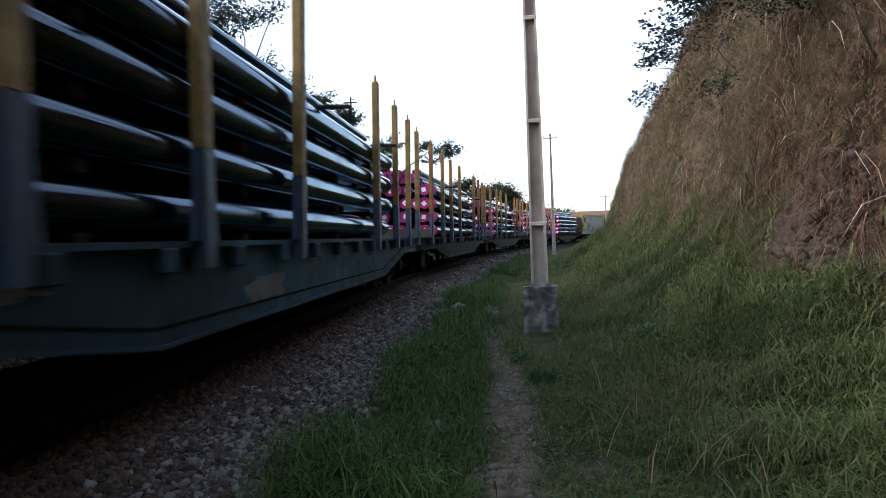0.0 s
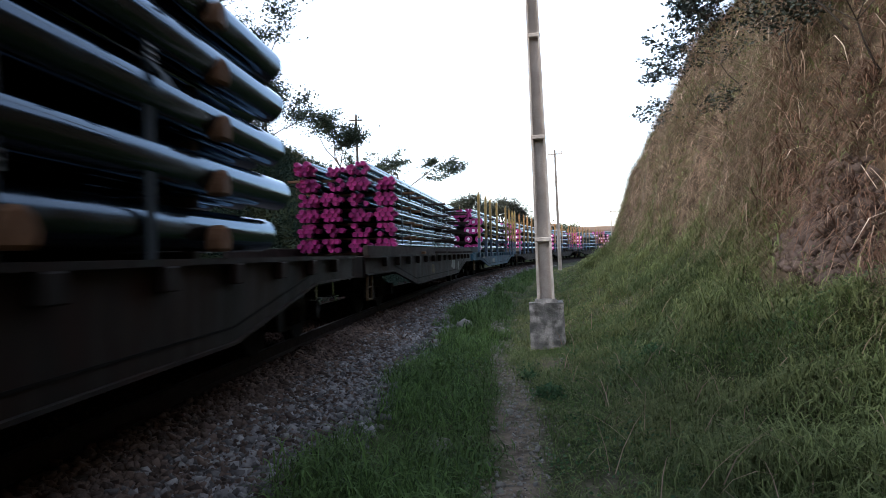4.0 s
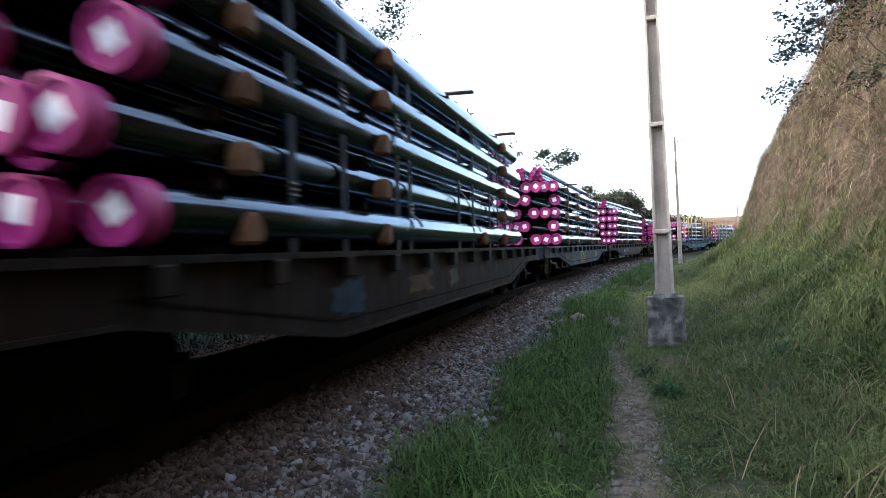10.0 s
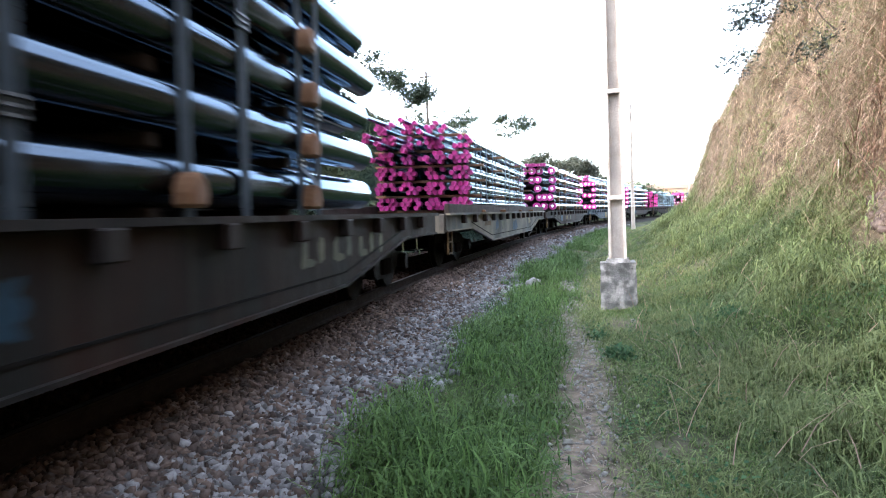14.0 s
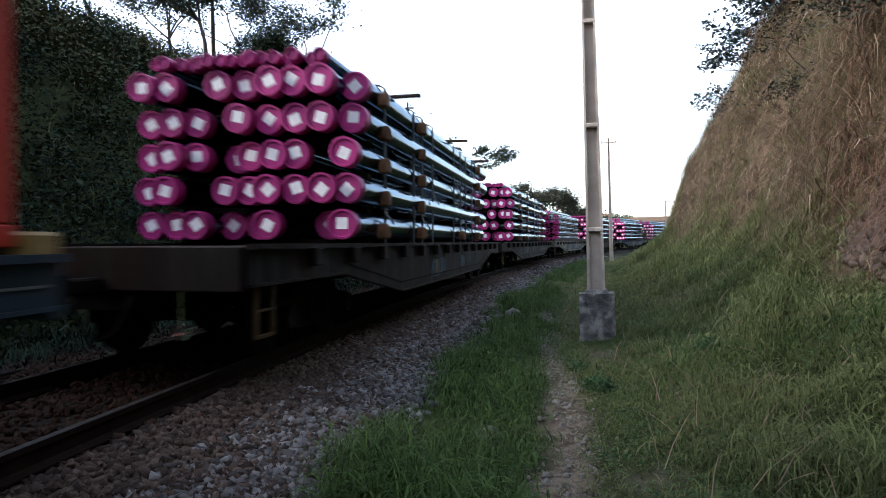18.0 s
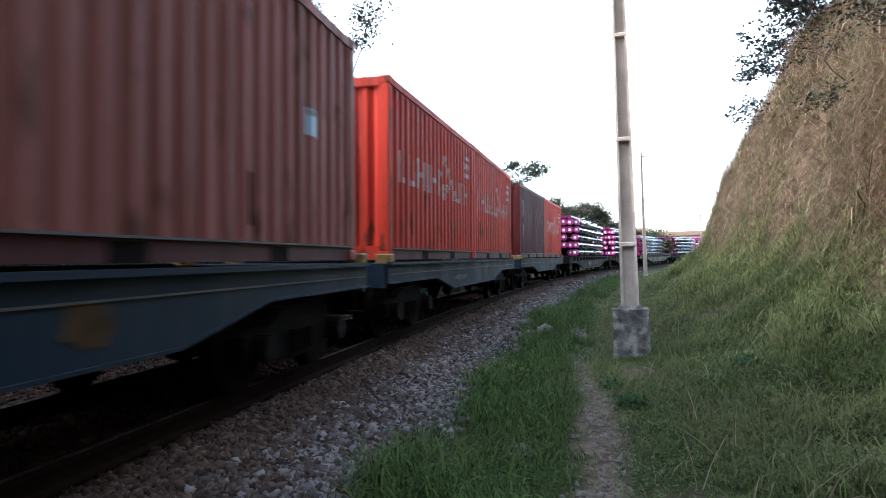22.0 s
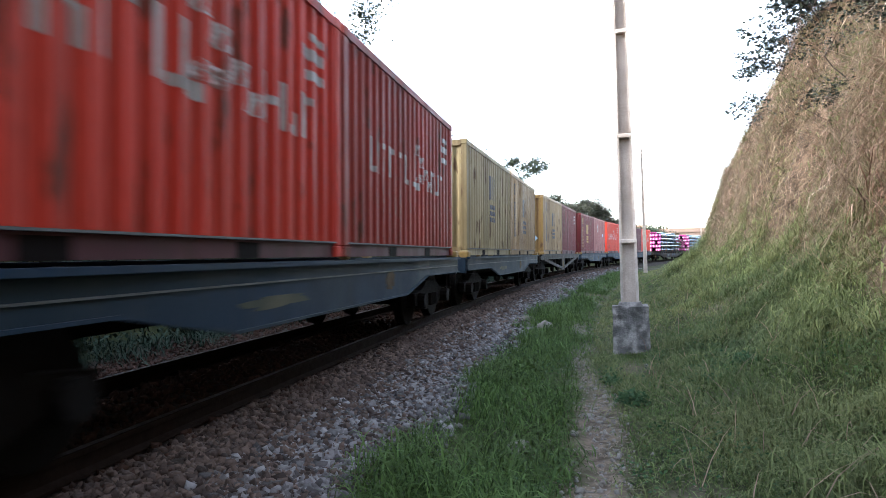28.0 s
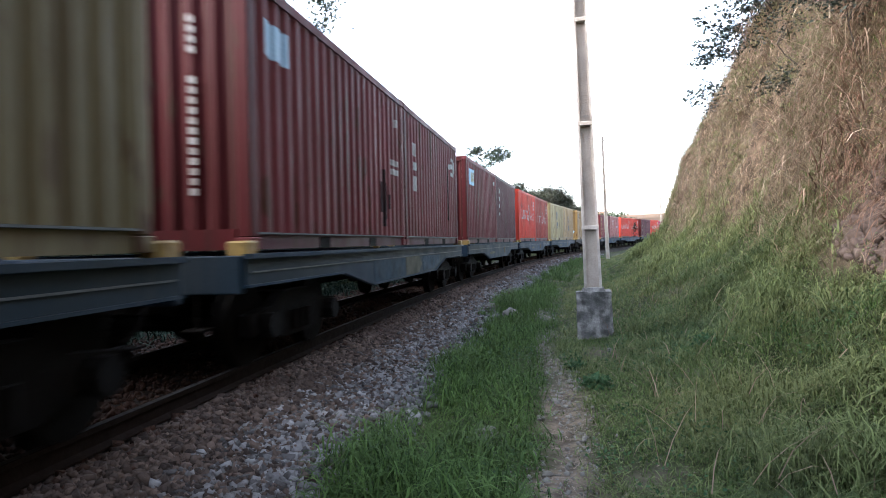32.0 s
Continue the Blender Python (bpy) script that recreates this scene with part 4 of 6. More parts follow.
        rail = part("bottom_rail", bm, paint if "mustard" in paint else "dark_maroon_paint", box_ob)
        # A pale strip stands for the highlight along the rail's upper edge.
        bm = bmesh.new()
        box(bm, side * (w - 0.03) - 0.03, side * (w - 0.03) + 0.03, -l + 0.15, l - 0.15, 0.151, 0.168)
        part("rail_lip", bm, "bead", rail, "pale lip for the highlight on the bottom rail's edge")
        # Solid black blocks stand for the shade inside the forklift pockets.
        for y in (-1.03, 1.03):
            bm = bmesh.new()
            box(bm, side * (w - 0.06) - 0.03, side * (w - 0.06) + 0.03, y - 0.18, y + 0.18, -0.002, 0.13)
            part("fork_pocket", bm, "black", rail, "forklift pocket, its inner shade as a black block")
        bm = bmesh.new()
        box(bm, side * w - 0.03 * (1 + side), side * w + 0.03 * (1 - side), -l + 0.15, l - 0.15, h - 0.12, h - 0.02)
        part("top_rail", bm, paint, box_ob)
        bm = bmesh.new()
        corrugated(bm, W20 - 0.3, h - 0.35, 0.045, 0.25)
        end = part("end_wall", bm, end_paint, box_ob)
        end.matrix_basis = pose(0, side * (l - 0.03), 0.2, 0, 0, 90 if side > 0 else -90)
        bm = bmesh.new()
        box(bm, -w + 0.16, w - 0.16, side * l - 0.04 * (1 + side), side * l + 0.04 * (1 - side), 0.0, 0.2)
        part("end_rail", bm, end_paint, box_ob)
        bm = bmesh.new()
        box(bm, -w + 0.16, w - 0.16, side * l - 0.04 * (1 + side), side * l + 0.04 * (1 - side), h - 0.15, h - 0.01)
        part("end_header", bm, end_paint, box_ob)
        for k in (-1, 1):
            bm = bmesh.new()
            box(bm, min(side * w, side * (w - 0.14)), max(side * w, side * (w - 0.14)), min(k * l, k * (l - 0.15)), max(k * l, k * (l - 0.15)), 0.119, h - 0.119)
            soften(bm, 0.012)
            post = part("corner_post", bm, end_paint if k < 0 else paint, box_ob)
            for z in (0.0, h - 0.118):
                bm = bmesh.new()
                box(bm, min(side * (w + 0.006), side * (w - 0.162)), max(side * (w + 0.006), side * (w - 0.162)), min(k * (l + 0.006), k * (l - 0.178)), max(k * (l + 0.006), k * (l - 0.178)), z, z + 0.118)
                soften(bm, 0.008)
                part("corner_casting", bm, paint, post)
    bm = bmesh.new()
    box(bm, -w + 0.05, w - 0.05, -l + 0.05, l - 0.05, h - 0.06, h - 0.025)
    part("roof", bm, paint, box_ob)
    bm = bmesh.new()
    box(bm, -w + 0.06, w - 0.06, -l + 0.06, l - 0.06, 0.08, 0.15)
    part("floor", bm, "black", box_ob)
    for mark in marks:
        mark(box_ob)
    return box_ob


def rib_depth(v, length, depth, pitch):
    """How far the ribbed wall lies back at v along it."""
    n = max(2, round(length / pitch))
    p = length / n
    q = ((v + length / 2) % p) / p
    return depth * float(np.interp(q, [0, 0.18, 0.43, 0.57, 0.82, 1], [0, 0, 1, 1, 0, 0]))


def rib_stops(a, b, length, pitch):
    n = max(2, round(length / pitch))
    p = length / n
    inner = [-length / 2 + (i + q) * p for i in range(n) for q in (0.18, 0.43, 0.57, 0.82)]
    return [a] + [v for v in inner if a + 0.004 < v < b - 0.004] + [b]


def side_mark(y, z, w, h, mat, label="", slant=0.0, side=1):
    """Paint that follows the ribs of the near wall."""
    def make(box_ob):
        bm = bmesh.new()
        stops = rib_stops(y - w / 2, y + w / 2, L20 - 0.3, 0.277)
        rows = []
        for j in range(5):
            f = j / 4
            row = [(W20 / 2 - 0.012 - rib_depth(v + slant * f, L20 - 0.3, 0.048, 0.277), v + slant * f, z + h * f) for v in stops]
            rows.append([[bm.verts.new((p[0] + d, p[1], p[2])) for p in row] for d in (0.001, 0.004)])
        for a, b in zip(rows, rows[1:]):
            for i in range(len(stops) - 1):
                bm.faces.new((a[1][i], a[1][i + 1], b[1][i + 1], b[1][i]))
        last = len(stops) - 1
        for a, b in zip(rows, rows[1:]):
            bm.faces.new((a[0][0], a[1][0], b[1][0], b[0][0]))
            bm.faces.new((a[1][last], a[0][last], b[0][last], b[1][last]))
        for i in range(last):
            bm.faces.new((rows[0][0][i], rows[0][0][i + 1], rows[0][1][i + 1], rows[0][1][i]))
            bm.faces.new((rows[4][1][i], rows[4][1][i + 1], rows[4][0][i + 1], rows[4][0][i]))
        part("painted_mark", bm, mat, box_ob, label)
    return make


def end_mark(x, z, w, h, mat, label=""):
    def make(box_ob):
        bm = bmesh.new()
        box(bm, x - w / 2, x + w / 2, -L20 / 2 + 0.022, -L20 / 2 + 0.026, z, z + h)
        part("painted_mark", bm, mat, box_ob, label)
    return make


def end_diamond(x, z, size, mat):
    def make(box_ob):
        bm = bmesh.new()
        q = size * 0.7
        y = -L20 / 2 + 0.02
        vs = [bm.verts.new((x + dx, y + dy, z + dz)) for dy in (0, 0.004) for dx, dz in ((-q, 0), (0, -q), (q, 0), (0, q))]
        for f in ((0, 1, 2, 3), (7, 6, 5, 4), (0, 4, 5, 1), (1, 5, 6, 2), (2, 6, 7, 3), (3, 7, 4, 0)):
            bm.faces.new([vs[i] for i in f])
        part("placard", bm, mat, box_ob, "white diamond placard")
    return make


def word_bars(y0, z, count, size, mat, seed, gap=0.3):
    """Lettering that stands for a name, as plain bars of its size."""
    rng = random.Random(seed)
    out = []
    for i in range(count):
        y = y0 + i * size * (0.72 + gap)
        out.append(side_mark(y, z, size * 0.16, size, mat, "plain bar of white lettering"))
        out.append(side_mark(y + size * 0.36, z + rng.choice((0.0, 0.42, 0.8)) * size, size * 0.3, size * 0.18, mat, "plain bar of white lettering"))
        if i % 2:
            out.append(side_mark(y + size * 0.56, z, size * 0.15, size * rng.choice((0.5, 1.0)), mat, "plain bar of white lettering"))
    return out


def code_column(x, z_top, count, mat, end=True, w=0.09, h=0.065, step=0.098):
    out = []
    for i in range(count):
        if i in (4, 5):
            continue
        z = z_top - i * step
        out.append(end_mark(x, z, w, h, mat, "small white bar of a code") if end else side_mark(x, z, w, h, mat, "small bar of a code"))
    return out


def logo_block(y, z, mat):
    """A field of upright bars over two banded blocks, as plain shapes."""
    out = [side_mark(y + dx, z + 0.6, 0.17, 0.64, mat) for dx in (-0.34, -0.02, 0.3)]
    return out + [side_mark(y + dx, z + dz, 0.34, 0.12, mat) for dx in (-0.24, 0.22) for dz in (0.0, 0.17, 0.34)]


def container_wagon(paint="teal", truss=False, patches=(), half=6.55):
    wagon = holder("container_wagon", "teal flat container wagon with yellow twist-lock corners" if not truss else "dark container wagon with trussed underframe", "wagon", "container wagons of the train")
    H = half
    belly = [(-H, 1.16), (-H, 0.86), (-3.7, 0.86), (-2.4, 0.62), (2.4, 0.62), (3.7, 0.86), (H, 0.86), (H, 1.16)]
    if truss:
        belly = [(-H, 1.18), (-H, 0.97), (H, 0.97), (H, 1.18)]
    for side in (-1, 1):
        bm = bmesh.new()
        prism(bm, belly, side * 1.27 - 0.012, side * 1.27 + 0.012)
        sill = part("side_sill", bm, paint, wagon)
        bm = bmesh.new()
        box(bm, side * 1.30 - 0.04, side * 1.30 + 0.04, -H, H, 1.12, 1.165 if not truss else 1.185)
        part("top_lip", bm, paint, sill)
        bm = bmesh.new()
        if truss:
            box(bm, side * 1.28 - 0.03, side * 1.28 + 0.03, -H, H, 0.95, 0.975)
        else:
            bead = bmesh.new()
            box(bead, side * 1.283 - 0.012, side * 1.283 + 0.012, -H + 0.1, H - 0.1, 0.985, 0.999)
            part("sill_bead", bead, "bead", sill, "pale bead along the sill")
            edge = belly[1:7]
            prism(bm, [(y, z + 0.02) for y, z in edge] + [(y, z - 0.004) for y, z in reversed(edge)], side * 1.29 - 0.045, side * 1.29 + 0.02)
        part("sill_flange", bm, paint, sill)
        if truss:
            for y0, z0, y1, z1 in ((-6.0, 0.97, -0.4, 0.45), (0.4, 0.45, 6.0, 0.97)):
                bm = bmesh.new()
                d = Vector((0, y1 - y0, z1 - z0))
                m = Matrix.Translation((side * 1.24, (y0 + y1) / 2, (z0 + z1) / 2)) @ Matrix.Rotation(math.atan2(d.z, d.y), 4, "X")
                box(bm, -0.04, 0.04, -d.length / 2, d.length / 2, -0.06, 0.06, m)
                part("truss_rod", bm, paint, wagon)
            for y, w, low in ((-3.0, 0.07, 0.72), (0, 0.5, 0.38), (3.0, 0.07, 0.72)):
                bm = bmesh.new()
                box(bm, side * 1.22 - 0.05, side * 1.22 + 0.05, y - w, y + w, low, 0.96)
                part("queen_post", bm, paint, wagon)
            bm = bmesh.new()
            box(bm, side * 1.275 - 0.004, side * 1.275 + 0.004, -0.32, 0.2, 0.45, 0.8)
            part("paint_patch", bm, "step_yellow", wagon, "faded yellow paint patch")
        for k in (-1, 1):
            for y in (k * 6.225,):
                bm = bmesh.new()
                box(bm, side * 1.2 - 0.12, side * 1.2 + 0.1, y - 0.11, y + 0.11, 1.12, 1.285)
                soften(bm, 0.02)
                part("twist_lock", bm, "yellow", wagon, "yellow twist-lock pedestal")
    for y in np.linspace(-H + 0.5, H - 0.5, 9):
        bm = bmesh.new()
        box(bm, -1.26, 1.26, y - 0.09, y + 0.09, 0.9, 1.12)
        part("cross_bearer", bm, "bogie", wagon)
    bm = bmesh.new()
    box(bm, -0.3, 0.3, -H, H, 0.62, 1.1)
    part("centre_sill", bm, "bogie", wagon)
    for k in (-1, 1):
        bm = bmesh.new()
        box(bm, -1.25, 1.25, k * H - 0.05, k * H + 0.05, 0.8, 1.15)
        soften(bm, 0.01)
        part("end_sill", bm, paint, wagon)
        coupler(wagon, k * H, k)
        bogie(wagon, k * (H - 1.6))
    rng = random.Random(int(H * 100) + len(MOVERS))
    for y, z, w, h, mat in patches:
        bm = bmesh.new()
        prism(bm, blot(y, z, w, h, rng), 1.283, 1.287)
        part("paint_patch", bm, mat, wagon, "flaked paint patch on the sill")
    return wagon


def locomotive():
    loco = holder("locomotive", "dark grey diesel locomotive with yellow cab", "locomotive", "locomotives of the train")
    bm = bmesh.new()
    box(bm, -1.4, 1.4, -9.4, 9.4, 1.1, 1.45)
    part("underframe", bm, "loco", loco)
    bm = bmesh.new()
    box(bm, -1.0, 1.0, -6.2, 8.6, 1.45, 3.9)
    bmesh.ops.bevel(bm, geom=bm.edges[:], offset=0.12, segments=2, affect="EDGES")
    part("long_hood", bm, "loco", loco)
    bm = bmesh.new()
    box(bm, -1.45, 1.45, -8.8, -6.2, 1.45, 4.1)
    bmesh.ops.bevel(bm, geom=bm.edges[:], offset=0.1, segments=2, affect="EDGES")
    cab = part("cab", bm, "yellow", loco, "yellow painted cab")
    for x in (-1.46, 1.45):
        bm = bmesh.new()
        box(bm, x, x + 0.01, -8.2, -6.9, 2.9, 3.6)
        part("cab_window", bm, "glass", cab)
    for x in (-0.75, 0.75):
        bm = bmesh.new()
        box(bm, x - 0.45, x + 0.45, -8.81, -8.80, 2.95, 3.6)
        part("cab_window", bm, "glass", cab)
    bm = bmesh.new()
    box(bm, -1.1, 1.1, -6.0, 8.4, 3.9, 4.05)
    part("roof", bm, "yellow", loco)
    bm = bmesh.new()
    for y in np.arange(-5.5, 8.6, 1.6):
        tube(bm, (1.36, y, 1.45), (1.36, y, 2.4), 0.02, n=6)
    tube(bm, (1.36, -5.5, 2.4), (1.36, 8.6, 2.4), 0.02, n=6)
    part("handrail", bm, "yellow", loco)
    bm = bmesh.new()
    box(bm, -1.2, 1.2, -2.5, 2.5, 0.35, 1.1)
    soften(bm, 0.08)
    part("fuel_tank", bm, "loco", loco)
    for y in (-5.8, 5.8):
        bogie(loco, y)
    coupler(loco, -9.4, -1)
    coupler(loco, 9.4, 1)
    return loco


def ride(ob, c, base, local=None):
    MOVERS.append((ob, c, base, local or Matrix()))


GRAFFITI = {
    0: ((-2.2, 0.72, 1.4, 0.3, "graffiti_white"), (-6.0, 1.0, 1.2, 0.24, "graffiti_white"), (3.5, 0.75, 1.6, 0.4, "graffiti_blue")),
    1: ((-1.6, 0.75, 0.55, 0.36, "step_yellow"), (3.1, 0.8, 1.3, 0.4, "graffiti_white"), (4.6, 0.7, 0.5, 0.4, "graffiti_white")),
    2: ((-2.0, 0.8, 1.2, 0.4, "graffiti_blue"), (-3.3, 0.75, 0.7, 0.25, "graffiti_white")),
    3: ((4.0, 0.75, 1.0, 0.3, "graffiti_white"),),
    4: ((-2.0, 0.8, 1.2, 0.3, "step_yellow"), (-4.2, 0.78, 0.9, 0.4, "graffiti_blue"), (-0.4, 0.8, 0.6, 0.3, "graffiti_cream")),
    5: ((-5.0, 0.92, 1.15, 0.16, "step_yellow"), (-3.57, 0.84, 0.5, 0.34, "graffiti_blue"), (-2.35, 0.82, 1.1, 0.3, "graffiti_cream"), (3.9, 0.85, 0.9, 0.25, "graffiti_yellow"), (0.0, 0.75, 1.2, 0.4, "graffiti_blue")),
    6: (*((3.3 + 0.42 * i, 0.84 + 0.03 * (i % 2), 0.2, 0.3, "graffiti_cream") for i in range(7)), *((3.42 + 0.84 * i, 0.76, 0.3, 0.1, "graffiti_cream") for i in range(3)), (-2.3, 0.8, 0.75, 0.4, "graffiti_blue"), (-3.05, 0.8, 0.4, 0.4, "graffiti_blue"), (-0.06, 0.82, 0.5, 0.34, "graffiti_blue"), (-2.75, 0.95, 0.2, 0.14, "step_yellow")),
    7: ((-1.5, 0.72, 1.5, 0.5, "graffiti_blue"), (-1.5, 0.72, 0.9, 0.35, "graffiti_yellow"), (1.5, 0.75, 0.8, 0.35, "graffiti_blue"), (2.7, 0.85, 0.35, 0.3, "graffiti_blue")),
}


# For each load: its shift on the wagon, its length, and where chocks and bands stand, from the wagon's middle.
LOADS = {
    2: (-0.5, 12.35, (-5.05, -2.6, 1.52, 3.98), (-5.56, -4.54, -3.14, -2.1, -1.62, 1.2, 1.48, 2.94)),
    3: (-0.55, 12.4, (-5.4, -2.78, 1.26, 3.9), (-4.8, -2.38, -1.78, 1.08, 1.72, 2.46, 3.62, 4.42)),
    4: (-1.0, 12.5, (-6.0, -3.44, 1.36, 3.32), (-5.3, -4.34, -2.9, -2.46, -0.12, 0.82, 2.18, 2.96, 3.82)),
    6: (-0.75, 12.3, (-5.4, -3.0, 1.3, 3.3), (-4.4, -2.4, 0.08, 1.4, 2.16, 3.2, 3.62)),
    7: (-0.5, 12.15, (-5.6, -3.24, 1.02, 3.66), (-5.4, -3.66, -3.02, -2.12, 0.18, 1.06, 1.84, 2.94, 3.5)),
}


# The same for the thin pipes, from the middle of the load: bands, then boards.
SMALL_LOADS = {
    1: ((-5.0, -3.9, -2.2, -0.2, 1.7, 2.8, 4.2, 5.1), (-4.8, -3.3, -0.9, 1.9, 3.7, 4.9)),
    5: ((-4.56, -3.94, -3.14, -2.16, -1.7, 0.16, 1.04, 2.2, 2.76, 3.24, 4.04, 4.54), (-4.78, -2.0, 1.95, 4.8)),
}


def pipe_train():
    for k in range(-4, 8):
        rear = 20.3 - 20.0 * k
        c = rear + 6.05
        stakes = {0: "yellow", -1: "ochre", -2: "ochre", -3: "ochre"}.get(k)
        paint = {0: "wagon_blue", 3: "wagon_navy", 5: "wagon_pale"}.get(k, "wagon")
        wagon = flat_wagon(paint, stakes, GRAFFITI.get(k, ()), label={0: "faded blue flat wagon with tall yellow stakes and graffiti"}.get(k, "flat railway wagon with tall ochre stakes" if stakes else ""), coaming=k in (1, 5))
        if k == 3:
            emblem(wagon)
        ride(wagon, c - 0.3, 7.2)
        if k in (1, 5):
            bands, boards = SMALL_LOADS[k]
            load = small_load(k + 30, stick=1.0 if k == 5 else 0.1, long_boards=k == 1, length=11.2 if k == 1 else 10.3, bands=bands, boards=boards)
        elif stakes:
            load = big_load(k + 30, rows=4, bundles=4, label="stack of black steel pipes with pink caps between stakes", straps=False, spread=1.27)
        else:
            shift, long, chocks, bands = LOADS.get(k, LOADS[2])
            load = big_load(k + 30, rows=5, bundles=5 if k == 7 else 4, gap=(1, 1, 2) if k == 7 else (1, 2, 2, 3), flat=k in (4, 6, 7), left=-1.6, length=long,
                            chocks=[y - shift for y in chocks], bands=[y - shift for y in bands], short=0.24 if k == 2 else 0.0)
        ride(load, c - 0.3, 7.2, pose(0, {1: -0.3, 5: -1.1}.get(k, LOADS[k][0] if k in LOADS else -0.4), 0))
    for k, c in enumerate((126.6, 146.6)):
        ride(locomotive(), c, 5.8)


pipe_train()


def brand(seed, y0=-2.45, z=1.18, size=0.5):
    """A long white name with a stepped flag shape in it, as plain bars."""
    k = size / 0.5
    flag = [side_mark(y0 + k * (2.75 + 0.26 * i), z + k * (0.62 - 0.2 * i), 0.3 * k, 0.2 * k, "white", slant=0.1 * k) for i in range(4)]
    flag += [side_mark(y0 + k * 2.85, z + k * 0.12, 0.5 * k, 0.16 * k, "white", slant=0.2 * k), side_mark(y0 + k * 2.7, z - k * 0.04, 0.22 * k, 0.14 * k, "white")]
    return word_bars(y0, z, 6, size, "white", seed, 0.2) + flag + word_bars(y0 + k * 3.75, z, 3, size * 0.9, "white", seed + 1, 0.12)


def paint_field(wagon, outline, mat, label):
    bm = bmesh.new()
    prism(bm, outline, 1.283, 1.287)
    part("paint_field", bm, mat, wagon, label)


def container_train():
    codes = code_column(0.62, 2.2, 18, "white")
    small = [side_mark(2.3, 2.0, 0.5, 0.12, "white"), side_mark(2.35, 1.8, 0.4, 0.1, "white"), side_mark(2.4, 2.2, 0.3, 0.08, "white")]
    kinds = {
        "red": lambda s: container("orange_red_paint", "bright orange-red ribbed shipping container with white lettering", brand(s) + codes + small),
        "dark_red": lambda s: container("dark_red_paint", "dull dark red ribbed shipping container with white lettering", brand(s, -2.05, 1.12, 0.44) + codes + small),
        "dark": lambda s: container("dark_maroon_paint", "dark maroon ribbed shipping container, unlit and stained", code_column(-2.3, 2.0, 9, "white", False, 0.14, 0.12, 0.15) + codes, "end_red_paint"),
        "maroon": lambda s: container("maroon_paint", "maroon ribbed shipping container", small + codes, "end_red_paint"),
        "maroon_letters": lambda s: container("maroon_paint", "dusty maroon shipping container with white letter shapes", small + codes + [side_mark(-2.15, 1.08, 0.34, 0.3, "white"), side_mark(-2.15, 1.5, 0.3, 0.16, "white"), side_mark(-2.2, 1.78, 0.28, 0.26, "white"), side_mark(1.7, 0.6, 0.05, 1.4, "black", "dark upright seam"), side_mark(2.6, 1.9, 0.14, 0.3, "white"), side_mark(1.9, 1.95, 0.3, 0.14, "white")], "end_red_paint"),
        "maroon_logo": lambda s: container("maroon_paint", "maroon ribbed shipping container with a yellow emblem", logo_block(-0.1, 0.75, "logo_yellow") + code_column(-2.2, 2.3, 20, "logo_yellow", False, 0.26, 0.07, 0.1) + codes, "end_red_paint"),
        "faded": lambda s: container("faded_maroon_paint", "faded pinkish maroon shipping container with white marks", [side_mark(-2.2, 1.6, 0.12, 0.6, "white"), side_mark(-1.4, 1.7, 0.14, 0.5, "white"), side_mark(-1.0, 1.7, 0.14, 0.5, "white"), side_mark(-1.2, 1.95, 0.3, 0.12, "white"), side_mark(-1.2, 1.62, 0.3, 0.1, "white"), side_mark(1.78, 1.29, 0.34, 0.28, "placard_blue", "pale blue placard"), side_mark(1.78, 1.5, 0.34, 0.06, "white"), side_mark(0.48, 0.3, 0.14, 0.45, "black", "black plate for the shade in a slot")] + codes),
        "yellow": lambda s: container("mustard_paint", "mustard yellow ribbed shipping container with a dark emblem", logo_block(0.2, 0.75, "logo_dark") + code_column(-2.1, 2.3, 18, "logo_dark", False, 0.12, 0.07, 0.1) + code_column(0.62, 2.2, 16, "logo_dark") + [end_diamond(0.8, 0.72, 0.24, "placard_blue"), end_mark(-0.35, 0.02, 0.3, 0.22, "black", "black plate for the shade in an end wall hole")], "orange_mustard_paint"),
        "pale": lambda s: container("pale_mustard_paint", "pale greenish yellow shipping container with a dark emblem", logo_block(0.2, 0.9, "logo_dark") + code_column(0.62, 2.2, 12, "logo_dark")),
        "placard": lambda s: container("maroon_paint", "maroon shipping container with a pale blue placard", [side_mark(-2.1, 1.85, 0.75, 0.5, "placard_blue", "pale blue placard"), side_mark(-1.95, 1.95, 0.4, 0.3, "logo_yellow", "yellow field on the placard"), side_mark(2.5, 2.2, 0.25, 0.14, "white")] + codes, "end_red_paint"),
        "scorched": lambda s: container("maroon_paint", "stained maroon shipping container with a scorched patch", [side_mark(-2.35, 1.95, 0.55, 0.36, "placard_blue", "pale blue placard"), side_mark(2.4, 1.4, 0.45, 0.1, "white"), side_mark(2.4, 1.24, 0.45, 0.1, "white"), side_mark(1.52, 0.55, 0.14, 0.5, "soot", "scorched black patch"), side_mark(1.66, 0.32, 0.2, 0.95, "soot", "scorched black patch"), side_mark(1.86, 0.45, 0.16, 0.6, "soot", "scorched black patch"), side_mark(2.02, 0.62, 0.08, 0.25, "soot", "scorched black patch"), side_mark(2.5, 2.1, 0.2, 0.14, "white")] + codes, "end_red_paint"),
        "plain": lambda s: container("dark_maroon_paint", "dark purple-maroon shipping container", [side_mark(-2.2, 1.4, 0.2, 0.16, "white"), side_mark(-2.2, 1.7, 0.2, 0.16, "white"), side_mark(-2.2, 2.0, 0.2, 0.2, "white"), side_mark(-2.15, 1.1, 0.12, 0.12, "white")] + codes),
